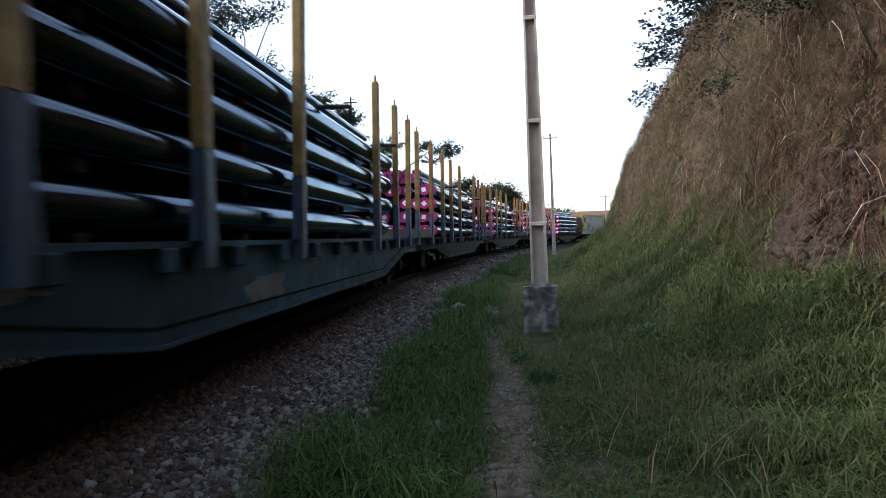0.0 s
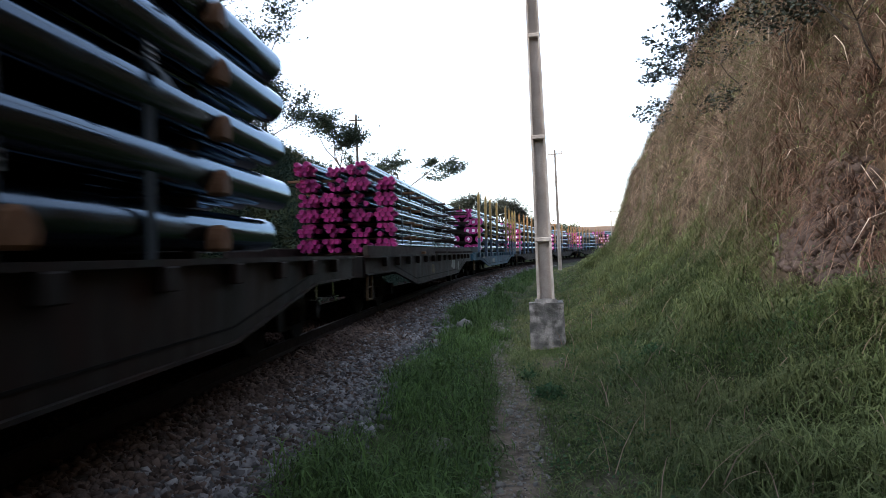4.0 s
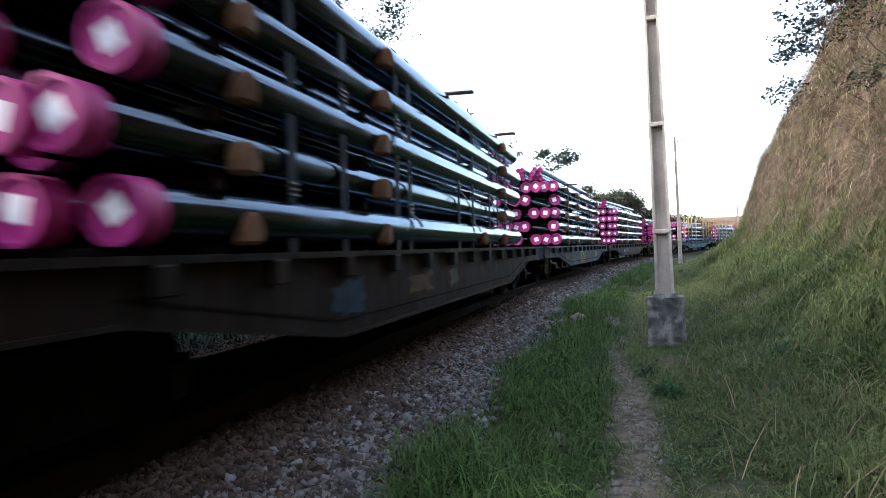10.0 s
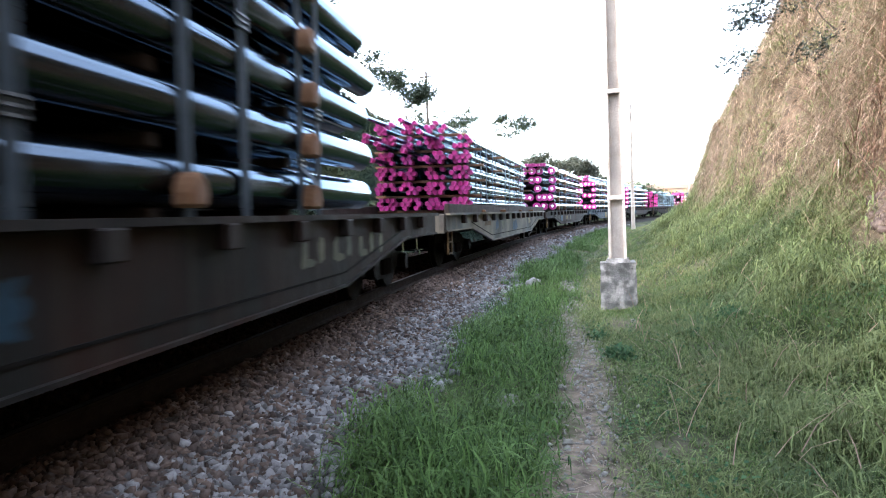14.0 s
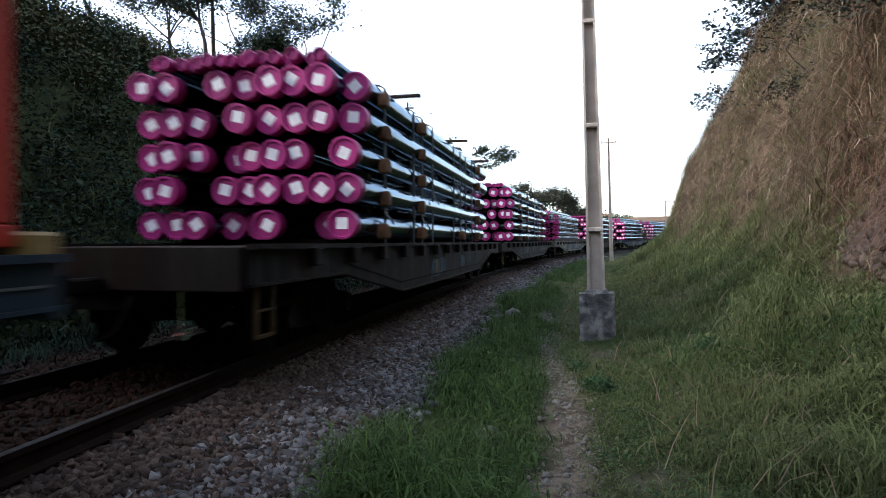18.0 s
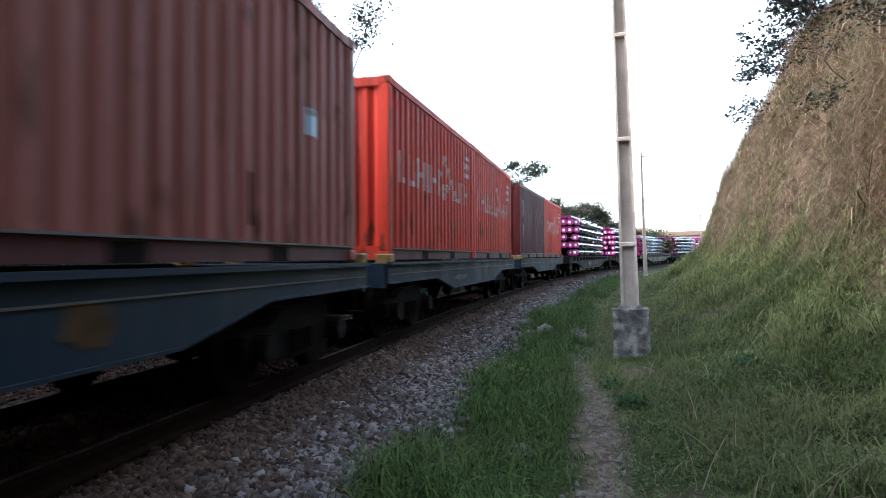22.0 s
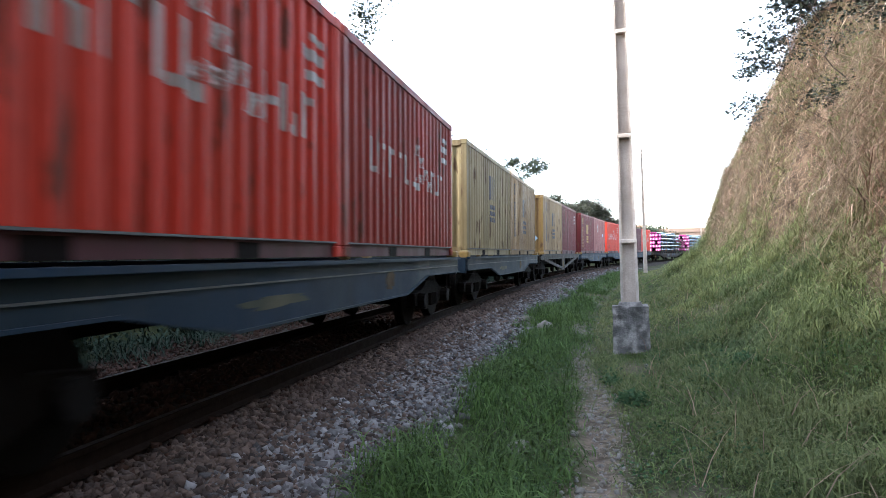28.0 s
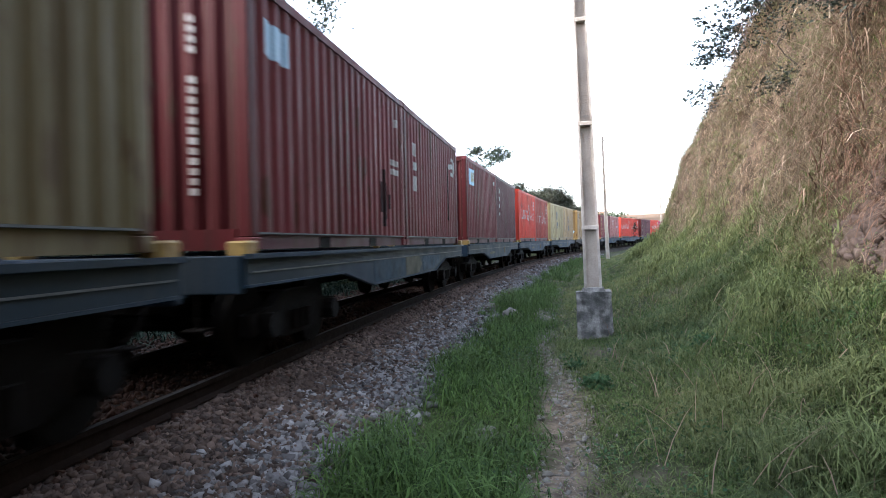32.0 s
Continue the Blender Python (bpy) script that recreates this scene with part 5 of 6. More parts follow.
        "pale_end": lambda s: container("dusty_mustard_paint", "pale yellow shipping container, dull", logo_block(-0.2, 0.9, "logo_dark") + code_column(0.62, 2.2, 12, "logo_dark")),
    }
    train = [(-131.85, "red", "dark"), (-146.0, "red", "red"), (-159.65, "faded", "maroon_logo"), (-174.3, "maroon", "yellow"), (-188.95, "yellow", "pale"),
             (-202.7, "dark_red", "red"), (-216.3, "plain", "placard"), (-230.2, "maroon_letters", "scorched"), (-244.0, "pale_end", "pale_end")]
    for i, (c, front, rear) in enumerate(train):
        truss = i == 3
        patches = () if truss or i == 7 else ((1.6, 0.87, 0.45, 0.3, "step_yellow"), (-1.7, 0.82, 1.4, 0.12, "graffiti_cream"))
        wagon = container_wagon("dark_wagon" if truss else "teal", truss, patches, 7.2 if truss else 6.35)
        if i == 7:
            paint_field(wagon, [(-0.3, 0.65), (0.75, 0.65), (1.05, 0.82), (0.8, 0.98), (-0.3, 0.98)], "graffiti_cream", "faded cream arrow-shaped paint field")
            paint_field(wagon, [(-2.3, 0.66), (-0.34, 0.65), (-0.34, 0.97), (-2.35, 0.97)], "graffiti_blue", "blue paint field")
            paint_field(wagon, [(1.15, 0.68), (2.3, 0.68), (3.0, 0.8), (3.0, 0.95), (1.1, 0.97)], "graffiti_blue", "blue paint field")
        ride(wagon, c, 4.8)
        for kind, y in ((front, 3.07), (rear, -3.07)):
            ride(kinds[kind](i * 5 + int(y)), c, 4.8, pose(0, y, 1.2))


container_train()


# ---- sleepers ----
def sleepers():
    def one():
        bm = bmesh.new()
        box(bm, -1.3, 1.3, -0.12, 0.12, -0.34, -0.175)
        soften(bm, 0.015)
        return bm
    mesh = lib(("sleeper", 0), one, "sleeper", False)
    for i in range(150):
        linked("sleeper", mesh, LINE, along(8 + i * 0.62, 0, random.uniform(-0.01, 0)) @ pose(0, 0, 0, 0, 0, random.uniform(-1.5, 1.5)))


sleepers()


# ---- poles ----
def concrete_pole(place, height, lean, block=True, turn=0.0, label="", bays=True):
    pole = holder("concrete_pole", label or "tall H-section concrete pole with recessed bays on a block", "utility pole", "concrete poles beside the line")
    pole.matrix_basis = place @ pose(0, 0, 0, lean[1], lean[0], turn)
    w0, w1, d0, d1 = 0.146, 0.066, 0.13, 0.075
    z0 = 0.70 if block else -0.3

    def width(z, a, b):
        return a + (b - a) * (z - z0) / (height - z0)

    for side in (-1, 1):
        bm = bmesh.new()
        rings = []
        for z in np.linspace(z0, height, 9):
            w, d = width(z, w0, w1), width(z, d0, d1)
            f = w * 0.30
            rings.append([bm.verts.new(p) for p in ((side * w, -d, z), (side * w, d, z), (side * (w - f), d, z), (side * (w - f), -d, z))])
        for a, b in zip(rings, rings[1:]):
            for i in range(4):
                bm.faces.new((a[i], a[(i + 1) % 4], b[(i + 1) % 4], b[i]))
        bm.faces.new(rings[-1])
        bm.faces.new(rings[0][::-1])
        bmesh.ops.recalc_face_normals(bm, faces=bm.faces[:])
        part("flange", bm, "concrete", pole)
    bm = bmesh.new()
    a = [(-w0 * 0.72, -d0 * 0.12, z0), (w0 * 0.72, -d0 * 0.12, z0), (w0 * 0.72, d0 * 0.12, z0), (-w0 * 0.72, d0 * 0.12, z0)]
    b = [(-w1 * 0.72, -d1 * 0.12, height), (w1 * 0.72, -d1 * 0.12, height), (w1 * 0.72, d1 * 0.12, height), (-w1 * 0.72, d1 * 0.12, height)]
    va, vb = [bm.verts.new(p) for p in a], [bm.verts.new(p) for p in b]
    for i in range(4):
        bm.faces.new((va[i], va[(i + 1) % 4], vb[(i + 1) % 4], vb[i]))
    # The web's darker concrete holds the recess shade along with its stains.
    part("web", bm, "concrete_recess", pole, "stained recessed web, darkened for the recess shade")
    z = 1.80
    while bays and z < height:
        w, d = width(z, w0, w1), width(z, d0, d1)
        bm = bmesh.new()
        box(bm, -w * 1.03, w * 1.03, -d * 1.04, d * 1.04, z - 0.035, z + 0.035)
        soften(bm, 0.01)
        part("cross_rib", bm, "concrete", pole)
        z += 1.73
    if block:
        bm = bmesh.new()
        vs = box(bm, -0.29, 0.29, -0.24, 0.24, -0.15, 0.74)
        for v in vs:
            if v.co.z > 0:
                v.co.x *= 0.97
        bmesh.ops.subdivide_edges(bm, edges=bm.edges[:], cuts=5, use_grid_fill=True)
        for v in bm.verts:
            v.co += noise.noise_vector(v.co * 5) * 0.014
        part("foundation_block", bm, "block", pole, "weathered stained concrete block")
        bm = bmesh.new()
        vs = box(bm, -0.2, 0.2, -0.16, 0.16, 0.735, 0.80)
        for v in vs:
            if v.co.z > 0.77:
                v.co.x *= 0.85
                v.co.y *= 0.85
        part("mortar_collar", bm, "block", pole)
    return pole


def height_at(x, y):
    s, off = line_terms(np.array([x]), np.array([y]))
    return float(terrain(s, off)[0])


concrete_pole(pose(1.61, 10.95, -0.47), 9.9, (-0.45, 0), turn=-8)
second_pole = concrete_pole(pose(8.45, 49.6, -0.5), 9.4, (-0.3, 0), block=False, turn=-10, label="slender concrete pole beside the path, further along the line")
far_pole = concrete_pole(pose(24.2, 96.0, -0.5), 7.4, (0, 0), block=False, turn=-14, label="far concrete pole with a small cross-arm", bays=False)
bm = bmesh.new()
box(bm, -0.55, 0.55, -0.05, 0.05, 9.0, 9.09)
for x in (-0.5, 0.5):
    tube(bm, (x, 0, 9.09), (x, 0, 9.28), 0.035, n=6)
part("cross_arm", bm, "concrete", second_pole)
bm = bmesh.new()
box(bm, -0.9, 0.9, -0.06, 0.06, 7.0, 7.14)
part("cross_arm", bm, "concrete", far_pole)
for px, py, top in ((-13.2, 29.4, 14.4), (-6.8, 49.5, 12.2)):
    post = holder("timber_pole", "thin dark timber pole standing among trees", "utility pole")
    base = height_at(px, py)
    post.matrix_basis = pose(px, py, base)
    bm = bmesh.new()
    tube(bm, (0, 0, -0.3), (0, 0, top - base), 0.11, 0.075, n=8)
    part("shaft", bm, "bark", post)
    bm = bmesh.new()
    box(bm, -0.5, 0.5, -0.05, 0.05, top - base - 0.5, top - base - 0.4)
    part("cross_arm", bm, "bark", post)


# ---- stones and weeds ----
def field_stone(x, y, size, seed, label):
    bm = bmesh.new()
    bmesh.ops.create_icosphere(bm, subdivisions=3, radius=1)
    for v in bm.verts:
        n = noise.noise(v.co * 1.3 + Vector((seed, 0, 0))) * 0.35 + noise.noise(v.co * 4 + Vector((0, seed, 0))) * 0.1
        v.co *= 1 + n
        v.co = Vector((v.co.x * size[0], v.co.y * size[1], v.co.z * size[2]))
    ob = part("stone", bm, "rock", None, "", True)
    ob.matrix_basis = pose(x, y, height_at(x, y) + size[2] * 0.45, 0, 0, seed * 40)
    tagged(ob, label, "stone", "stones beside the path")


field_stone(0.26, 13.9, (0.19, 0.13, 0.12), 1, "pale grey stone lying at the ballast edge")
field_stone(-0.12, 15.6, (0.24, 0.14, 0.1), 4, "low flat stone half covered by grass")
field_stone(-0.14, 5.42, (0.14, 0.10, 0.06), 2, "flat grey stone half sunk in grass")
field_stone(0.35, 6.0, (0.05, 0.04, 0.03), 3, "small grey stone on the footpath")
field_stone(0.30, 4.6, (0.045, 0.035, 0.025), 5, "small grey stone on the footpath")
field_stone(0.55, 6.6, (0.04, 0.05, 0.025), 6, "small grey stone on the footpath")
field_stone(1.55, 9.2, (0.05, 0.04, 0.03), 7, "small grey stone near the pole block")


# ---- grass ----
def blades(name, base, length, width, lean, azimuth, mat, rng, droop=1.0, taper=(1.0, 0.85, 0.55, 0)):
    """Arching blades from arrays: each rises, leans along its azimuth and droops."""
    n = len(base)
    side = np.stack([-np.sin(azimuth), np.cos(azimuth), np.zeros(n)], -1)
    ahead = np.stack([np.cos(azimuth), np.sin(azimuth), np.zeros(n)], -1)
    up = np.array([0, 0, 1.0])
    verts = np.zeros((n, 7, 3))
    point = base.copy()
    angle = lean.copy()
    for k, frac in enumerate((0.0, 0.32, 0.66, 1.0)):
        if k:
            step = (frac - (0.0, 0.32, 0.66)[k - 1]) * length
            point = point + step[:, None] * (np.sin(angle)[:, None] * ahead + np.cos(angle)[:, None] * up)
            angle = angle + droop * rng.uniform(0.25, 0.75, n)
        w = width * taper[k]
        if k < 3:
            verts[:, 2 * k] = point - side * w[:, None]
            verts[:, 2 * k + 1] = point + side * w[:, None]
        else:
            verts[:, 6] = point
    tri = np.array([(0, 1, 3), (0, 3, 2), (2, 3, 5), (2, 5, 4), (4, 5, 6)])
    faces = (tri[None] + (np.arange(n) * 7)[:, None, None]).reshape(-1, 3)
    return sheet(name, verts.reshape(-1, 3), faces, mat)


def strew(rng, bands):
    s, off = [], []
    for n, s0, s1, o0, o1 in bands:
        s.append(rng.uniform(s0, s1, n))
        off.append(rng.uniform(o0, o1, n))
    return np.concatenate(s), np.concatenate(off)


def tufts(name, s, off, per, radius, l0, l1, w0, w1, mat, rng, lean=(0.1, 0.9), fan=1.0, droop=1.3):
    """Tussocks whose blades share a root and a side to hang to, mostly downhill."""
    n = len(s)
    far = np.repeat(np.interp(s, [18, 32, 50, 95], [1, 1.4, 2.1, 3.6]), per)
    face = np.where(off > 5, math.pi, 0) - s / RC + rng.normal(0, fan * 0.6, n)
    azimuth = np.repeat(face, per) + rng.normal(0, fan, n * per)
    size = np.repeat(rng.uniform(0.6, 1.15, n) * (0.5 + lattice(s, off, 0.8, 71)), per)
    ss = np.repeat(s, per) + rng.normal(0, radius, n * per) * size
    oo = np.repeat(off, per) + rng.normal(0, radius, n * per) * size
    x, y = spots(ss, oo)
    base = np.stack([x, y, terrain(ss, oo) - 0.03], -1)
    m = n * per
    return blades(name, base, rng.uniform(l0, l1, m) * size, rng.uniform(w0, w1, m) * far, rng.uniform(lean[0], lean[1], m), azimuth, mat, rng, droop=droop)


def leafy(name, s, off, per, height, l0, l1, w0, w1, mat, rng, spread=0.1, lean=(0.35, 1.15), droop=1.55, side=None):
    """Broad-leaved grass: leaves set up the stems of each plant, rising, arching over and tapering."""
    n = len(s)
    m = n * per
    far = np.repeat(np.interp(s, [18, 32, 50, 95], [1, 1.35, 2.0, 3.4]), per)
    size = np.repeat(rng.uniform(0.55, 1.25, n) * (0.4 + 1.2 * lattice(s, off, 0.9, 71)) * np.interp(off, [4.2, 4.5, 5.6, 6.6], [1.0, 0.5, 0.55, 1.05]), per)
    ss = np.repeat(s, per) + rng.normal(0, spread, m)
    oo = np.repeat(off, per) + rng.normal(0, spread, m)
    x, y = spots(ss, oo)
    rise = rng.random(m) ** 1.3 * height * size
    base = np.stack([x, y, terrain(ss, oo) - 0.02 + rise], -1)
    if side is None:
        azimuth = rng.uniform(0, 2 * math.pi, m)
    else:
        azimuth = math.pi - ss / RC + np.repeat(rng.normal(0, side * 0.7, n), per) + rng.normal(0, side, m)
    return blades(name, base, rng.uniform(l0, l1, m) * size ** 0.5, rng.uniform(w0, w1, m) * far * np.interp(oo, [5.6, 6.8], [1.0, 1.45]), rng.uniform(lean[0], lean[1], m), azimuth, mat, rng, droop=droop, taper=(0.5, 1.0, 0.72, 0))


def turf():
    rng = np.random.default_rng(11)
    # lush strip between ballast and path
    s, off = strew(rng, ((150, 8, 19, 2.3, 3.75), (900, 19, 27, 2.3, 3.8), (700, 27, 38, 2.2, 3.9), (450, 38, 75, 2.1, 4.2)))
    keep = (off > 2.3 + 0.6 * lattice(s, off, 0.8, 23)) & (rng.random(len(s)) < 0.1 + 1.3 * lattice(s, off, 1.1, 22)) & (rng.random(len(s)) < path_bare(s, off) ** 3)
    s, off = s[keep], off[keep]
    ob = leafy("grass", s, off, 28, 0.2, 0.14, 0.4, 0.0026, 0.0066, "blade_lush", rng, spread=0.09, lean=(0.2, 1.0), droop=1.75)
    tagged(ob, "lush green broad-leaved grass between ballast and footpath", "grass", kind="stuff")
    ob = tufts("grass", s, off, 14, 0.1, 0.12, 0.42, 0.0018, 0.004, "grass", rng, lean=(0.05, 0.9), fan=2.4, droop=1.7)
    tagged(ob, "fine green grass blades among the broad leaves", "grass", kind="stuff")
    # thin grass right of the path
    s, off = strew(rng, ((200, 8, 19, 4.15, 6.0), (1300, 19, 27, 4.1, 5.9), (900, 27, 40, 4.0, 6.0), (500, 40, 75, 4.1, 6.4)))
    keep = (rng.random(len(s)) < 0.15 + 1.1 * lattice(s, off, 1.1, 32)) & (lattice(s, off, 0.9, 9) < 0.72 + rng.random(len(s)) * 0.15) & (rng.random(len(s)) < path_bare(s, off) ** 2)
    s, off = s[keep], off[keep]
    ob = leafy("grass", s, off, 22, 0.08, 0.08, 0.26, 0.0015, 0.0042, "blade", rng, spread=0.1, lean=(0.3, 1.3))
    tagged(ob, "short patchy grass beside the footpath", "grass", kind="stuff")
    # low cover everywhere but on the path
    s, off = strew(rng, ((52000, 19, 28, 2.4, 6.5), (18000, 28, 45, 2.4, 6.5), (4000, 8, 19, 2.4, 7.5)))
    keep = (rng.random(len(s)) < 0.04 + path_bare(s, off) ** 2) & ((off < 3.6) | (lattice(s, off, 0.9, 9) < 0.7 + rng.random(len(s)) * 0.25))
    s, off = s[keep], off[keep]
    n = len(s)
    x, y = spots(s, off)
    base = np.stack([x, y, terrain(s, off) - 0.01], -1)
    ob = blades("grass", base, rng.uniform(0.03, 0.15, n), rng.uniform(0.0016, 0.004, n) * np.interp(s, [18, 28, 45], [1, 1.3, 2.0]), rng.uniform(0.1, 1.3, n), rng.uniform(0, 2 * math.pi, n), "grass", rng)
    tagged(ob, "short creeping grass and litter over the soil", "grass", kind="stuff")
    # broad-leaved grass heaped on the bank
    s, off = strew(rng, ((250, 10, 19, 5.2, 8.4), (2300, 19, 30, 5.0, 8.9), (1300, 30, 48, 5.0, 8.7), (700, 48, 90, 5.0, 10)))
    top = wall_foot(s) + 0.5 * (lattice(s, off, 1.2, 43) - 0.5)
    keep = (off < top + rng.random(len(s)) * 0.25) & (rng.random(len(s)) < 0.2 + 1.2 * lattice(s, off, 1.0, 42)) & (earth_face(s, off) < 0)
    s, off = s[keep], off[keep]
    keep = (s < 29) | (off > 6.3 + 0.8 * (lattice(s, off, 2.0, 44) - 0.5)) | (rng.random(len(s)) < 0.2)
    s, off = s[keep], off[keep]
    low = ((off > wall_foot(s) - 0.55) & (s < 27.6)) | ((s > 29) & (off < 6.3))
    dim = ~low & (lattice(s, off, 0.8, 45) + rng.normal(0, 0.08, len(s)) < 0.47)
    ob = leafy("grass", s[dim], off[dim], 30, 0.2, 0.12, 0.36, 0.002, 0.0052, "blade_dark", rng, spread=0.12, side=1.6, lean=(0.3, 1.2), droop=1.7)
    tagged(ob, "darker low-lying grass on the bank", "grass", kind="stuff")
    low = low | dim
    ob = leafy("grass", s[~low], off[~low], 38, 0.3, 0.14, 0.48, 0.0018, 0.0054, "blade", rng, spread=0.12, side=1.6, lean=(0.2, 1.1), droop=2.0)
    tagged(ob, "broad-leaved arching green grass heaped on the bank", "grass", kind="stuff")
    low = low & ~dim
    ob = leafy("grass", s[low], off[low], 26, 0.12, 0.12, 0.3, 0.0028, 0.006, "blade", rng, spread=0.12, side=1.5)
    tagged(ob, "low green grass below the bare earth", "grass", kind="stuff")
    pick = rng.random(len(s)) < 0.5
    ob = tufts("grass", s[pick], off[pick], 20, 0.14, 0.15, 0.5, 0.0015, 0.0034, "grass_pale", rng, lean=(0.0, 0.9), fan=2.4, droop=2.0)
    tagged(ob, "fine long grass on the bank", "grass", kind="stuff")
    s, off = strew(rng, ((20000, 19, 30, 5.0, 8.6), (8000, 30, 60, 5.0, 8.6)))
    keep = off < wall_foot(s)
    s, off = s[keep], off[keep]
    n = len(s)
    x, y = spots(s, off)
    base = np.stack([x, y, terrain(s, off) - 0.02], -1)
    ob = blades("grass", base, rng.uniform(0.06, 0.24, n), rng.uniform(0.003, 0.007, n) * np.interp(s, [18, 30, 60], [1, 1.4, 2.4]), rng.uniform(0.1, 1.2, n), rng.uniform(0, 2 * math.pi, n), "grass", rng)
    tagged(ob, "short dark undergrowth on the bank", "grass", kind="stuff")
    s, off = strew(rng, ((14000, 28, 40, 4.0, 7.2), (12000, 40, 75, 3.4, 7.5)))
    keep = rng.random(len(s)) < path_bare(s, off) ** 2
    s, off = s[keep], off[keep]
    n = len(s)
    x, y = spots(s, off)
    ob = blades("grass", np.stack([x, y, terrain(s, off) - 0.01], -1), rng.uniform(0.05, 0.2, n), rng.uniform(0.003, 0.006, n) * np.interp(s, [28, 45, 75], [1, 1.8, 2.8]), rng.uniform(0.3, 1.5, n), rng.uniform(0, 2 * math.pi, n), "turf_pale", rng)
    tagged(ob, "short pale turf on the flat ground beyond the pole", "grass", kind="stuff")
    # dead stalks caught in the green
    s, off = strew(rng, ((420, 19.5, 30, 4.6, 8.2), (160, 30, 44, 4.6, 8.2)))
    n = len(s)
    x, y = spots(s, off)
    ob = blades("dead_stalks", np.stack([x, y, terrain(s, off) + rng.uniform(0.05, 0.3, n)], -1), rng.uniform(0.2, 0.6, n), rng.uniform(0.002, 0.005, n), rng.uniform(0.4, 1.5, n), rng.uniform(0, 2 * math.pi, n), "straw", rng, droop=0.7)
    tagged(ob, "dry stalks and dead leaves caught in the green grass", "dry grass", kind="stuff")
    # small broad-leaved weeds in the turf
    s, off = strew(rng, ((700, 19, 29, 2.5, 7.8), (250, 29, 40, 2.4, 7.5)))
    keep = (lattice(s, off, 0.9, 63) > 0.55) & (path_bare(s, off) > 0.8)
    s, off = np.repeat(s[keep], 14), np.repeat(off[keep], 14)
    s, off = s + rng.normal(0, 0.07, len(s)), off + rng.normal(0, 0.07, len(s))
    x, y = spots(s, off)
    ob = leaves("clover", np.stack([x, y, terrain(s, off) + rng.uniform(0.02, 0.16, len(s))], -1), 0.036, "weed", rng, flat=0.3)
    tagged(ob, "small broad-leaved weeds among the grass", "weeds", kind="stuff")
    # straw litter on the path and over the thin turf
    s = rng.uniform(19, 40, 12000)
    off = 3.98 + rng.normal(0, 0.22, len(s))
    off = np.where(np.arange(len(s)) < 4200, off, rng.uniform(2.7, 7.6, len(s)))
    x, y = spots(s, off)
    n = len(s)
    base = np.stack([x, y, terrain(s, off) + 0.008], -1)
    ob = blades("straw_litter", base, rng.uniform(0.04, 0.2, n), rng.uniform(0.0015, 0.004, n), rng.uniform(1.35, 1.56, n), rng.uniform(0, 2 * math.pi, n), "litter", rng, droop=0.06)
    tagged(ob, "trodden straw and stalks on the footpath", "straw", kind="stuff")
    # crumbs of soil and gravel on the path
    s = rng.uniform(19.5, 34, 2600)
    off = np.interp(s, [21.7, 23.3, 25.2, 30.3], [3.97, 4.1, 3.98, 3.7]) + rng.normal(0, 0.17, len(s))
    x, y = spots(s, off)
    tagged(grit("path_gravel", np.stack([x, y, terrain(s, off)], -1), 0.006 + 0.016 * rng.random(len(s)) ** 3, "rock", rng), "loose gravel and crumbs of soil on the footpath", "gravel", kind="stuff")


def grit(name, points, size, mat, rng):
    """Small broken stones at the points."""
    cube = np.array([(x, y, z) for z in (-1, 1) for y in (-1, 1) for x in (-1, 1)], float)
    tri = np.array([(0, 2, 3), (0, 3, 1), (4, 5, 7), (4, 7, 6), (0, 1, 5), (0, 5, 4), (2, 6, 7), (2, 7, 3), (0, 4, 6), (0, 6, 2), (1, 3, 7), (1, 7, 5)])
    n = len(points)
    q, _ = np.linalg.qr(rng.normal(size=(n, 3, 3)))
    shape = (cube[None] + rng.uniform(-0.55, 0.35, (n, 8, 3)) * cube[None]) * rng.uniform(0.5, 1.25, (n, 1, 3))
    verts = np.einsum("nij,nkj->nki", q, shape) * size[:, None, None] + points[:, None]
    return sheet(name, verts.reshape(-1, 3), (tri[None] + (np.arange(n) * 8)[:, None, None]).reshape(-1, 3), mat)


def dry_slope():
    rng = np.random.default_rng(12)
    # matted fine grass over the whole wall
    s, off = strew(rng, ((4600, 20, 31, 7.6, 10.4), (3800, 31, 50, 7.8, 11.2), (200, 20, 45, 11, 15), (500, 50, 95, 8.3, 14)))
    foot = wall_foot(s) + 0.5 * (lattice(s, off, 1.2, 43) - 0.5)
    keep = (off > foot - rng.random(len(s)) * 0.35) & (rng.random(len(s)) < 0.25 + 1.1 * lattice(s, off * 2, 1.2, 51)) & (earth_face(s, off) < 0)
    s, off = s[keep], off[keep]
    kind = rng.random(len(s)) * 0.3 + 0.35 * np.clip((s - 25) / 8, 0, 1) + 0.6 * (lattice(s, off * 1.4, 1.3, 55) - 0.35) + 0.35 * (lattice(s, off * 1.6, 0.45, 57) - 0.4)
    for lo, hi, m, label in ((-9.0, 0.06, "straw_dark", "dark dry grass in patches over the cutting"), (0.06, 0.2, "straw_red", "reddish dead grass in the steep cutting"),
                             (0.2, 0.33, "straw", "matted dry brown grass on the steep cutting"), (0.33, 9.0, "straw_olive", "olive half-dry grass matted over the cutting")):
        k = (kind >= lo) & (kind < hi)
        ob = tufts("dry_grass", s[k], off[k], 21, 0.16, 0.2, 0.7, 0.0016, 0.0046, m, rng, lean=(0.3, 2.0), fan=2.4, droop=1.0)
        tagged(ob, label, "dry grass", kind="stuff")
    pick = rng.random(len(s)) < np.interp(s, [24, 30], [0.05, 0.16])
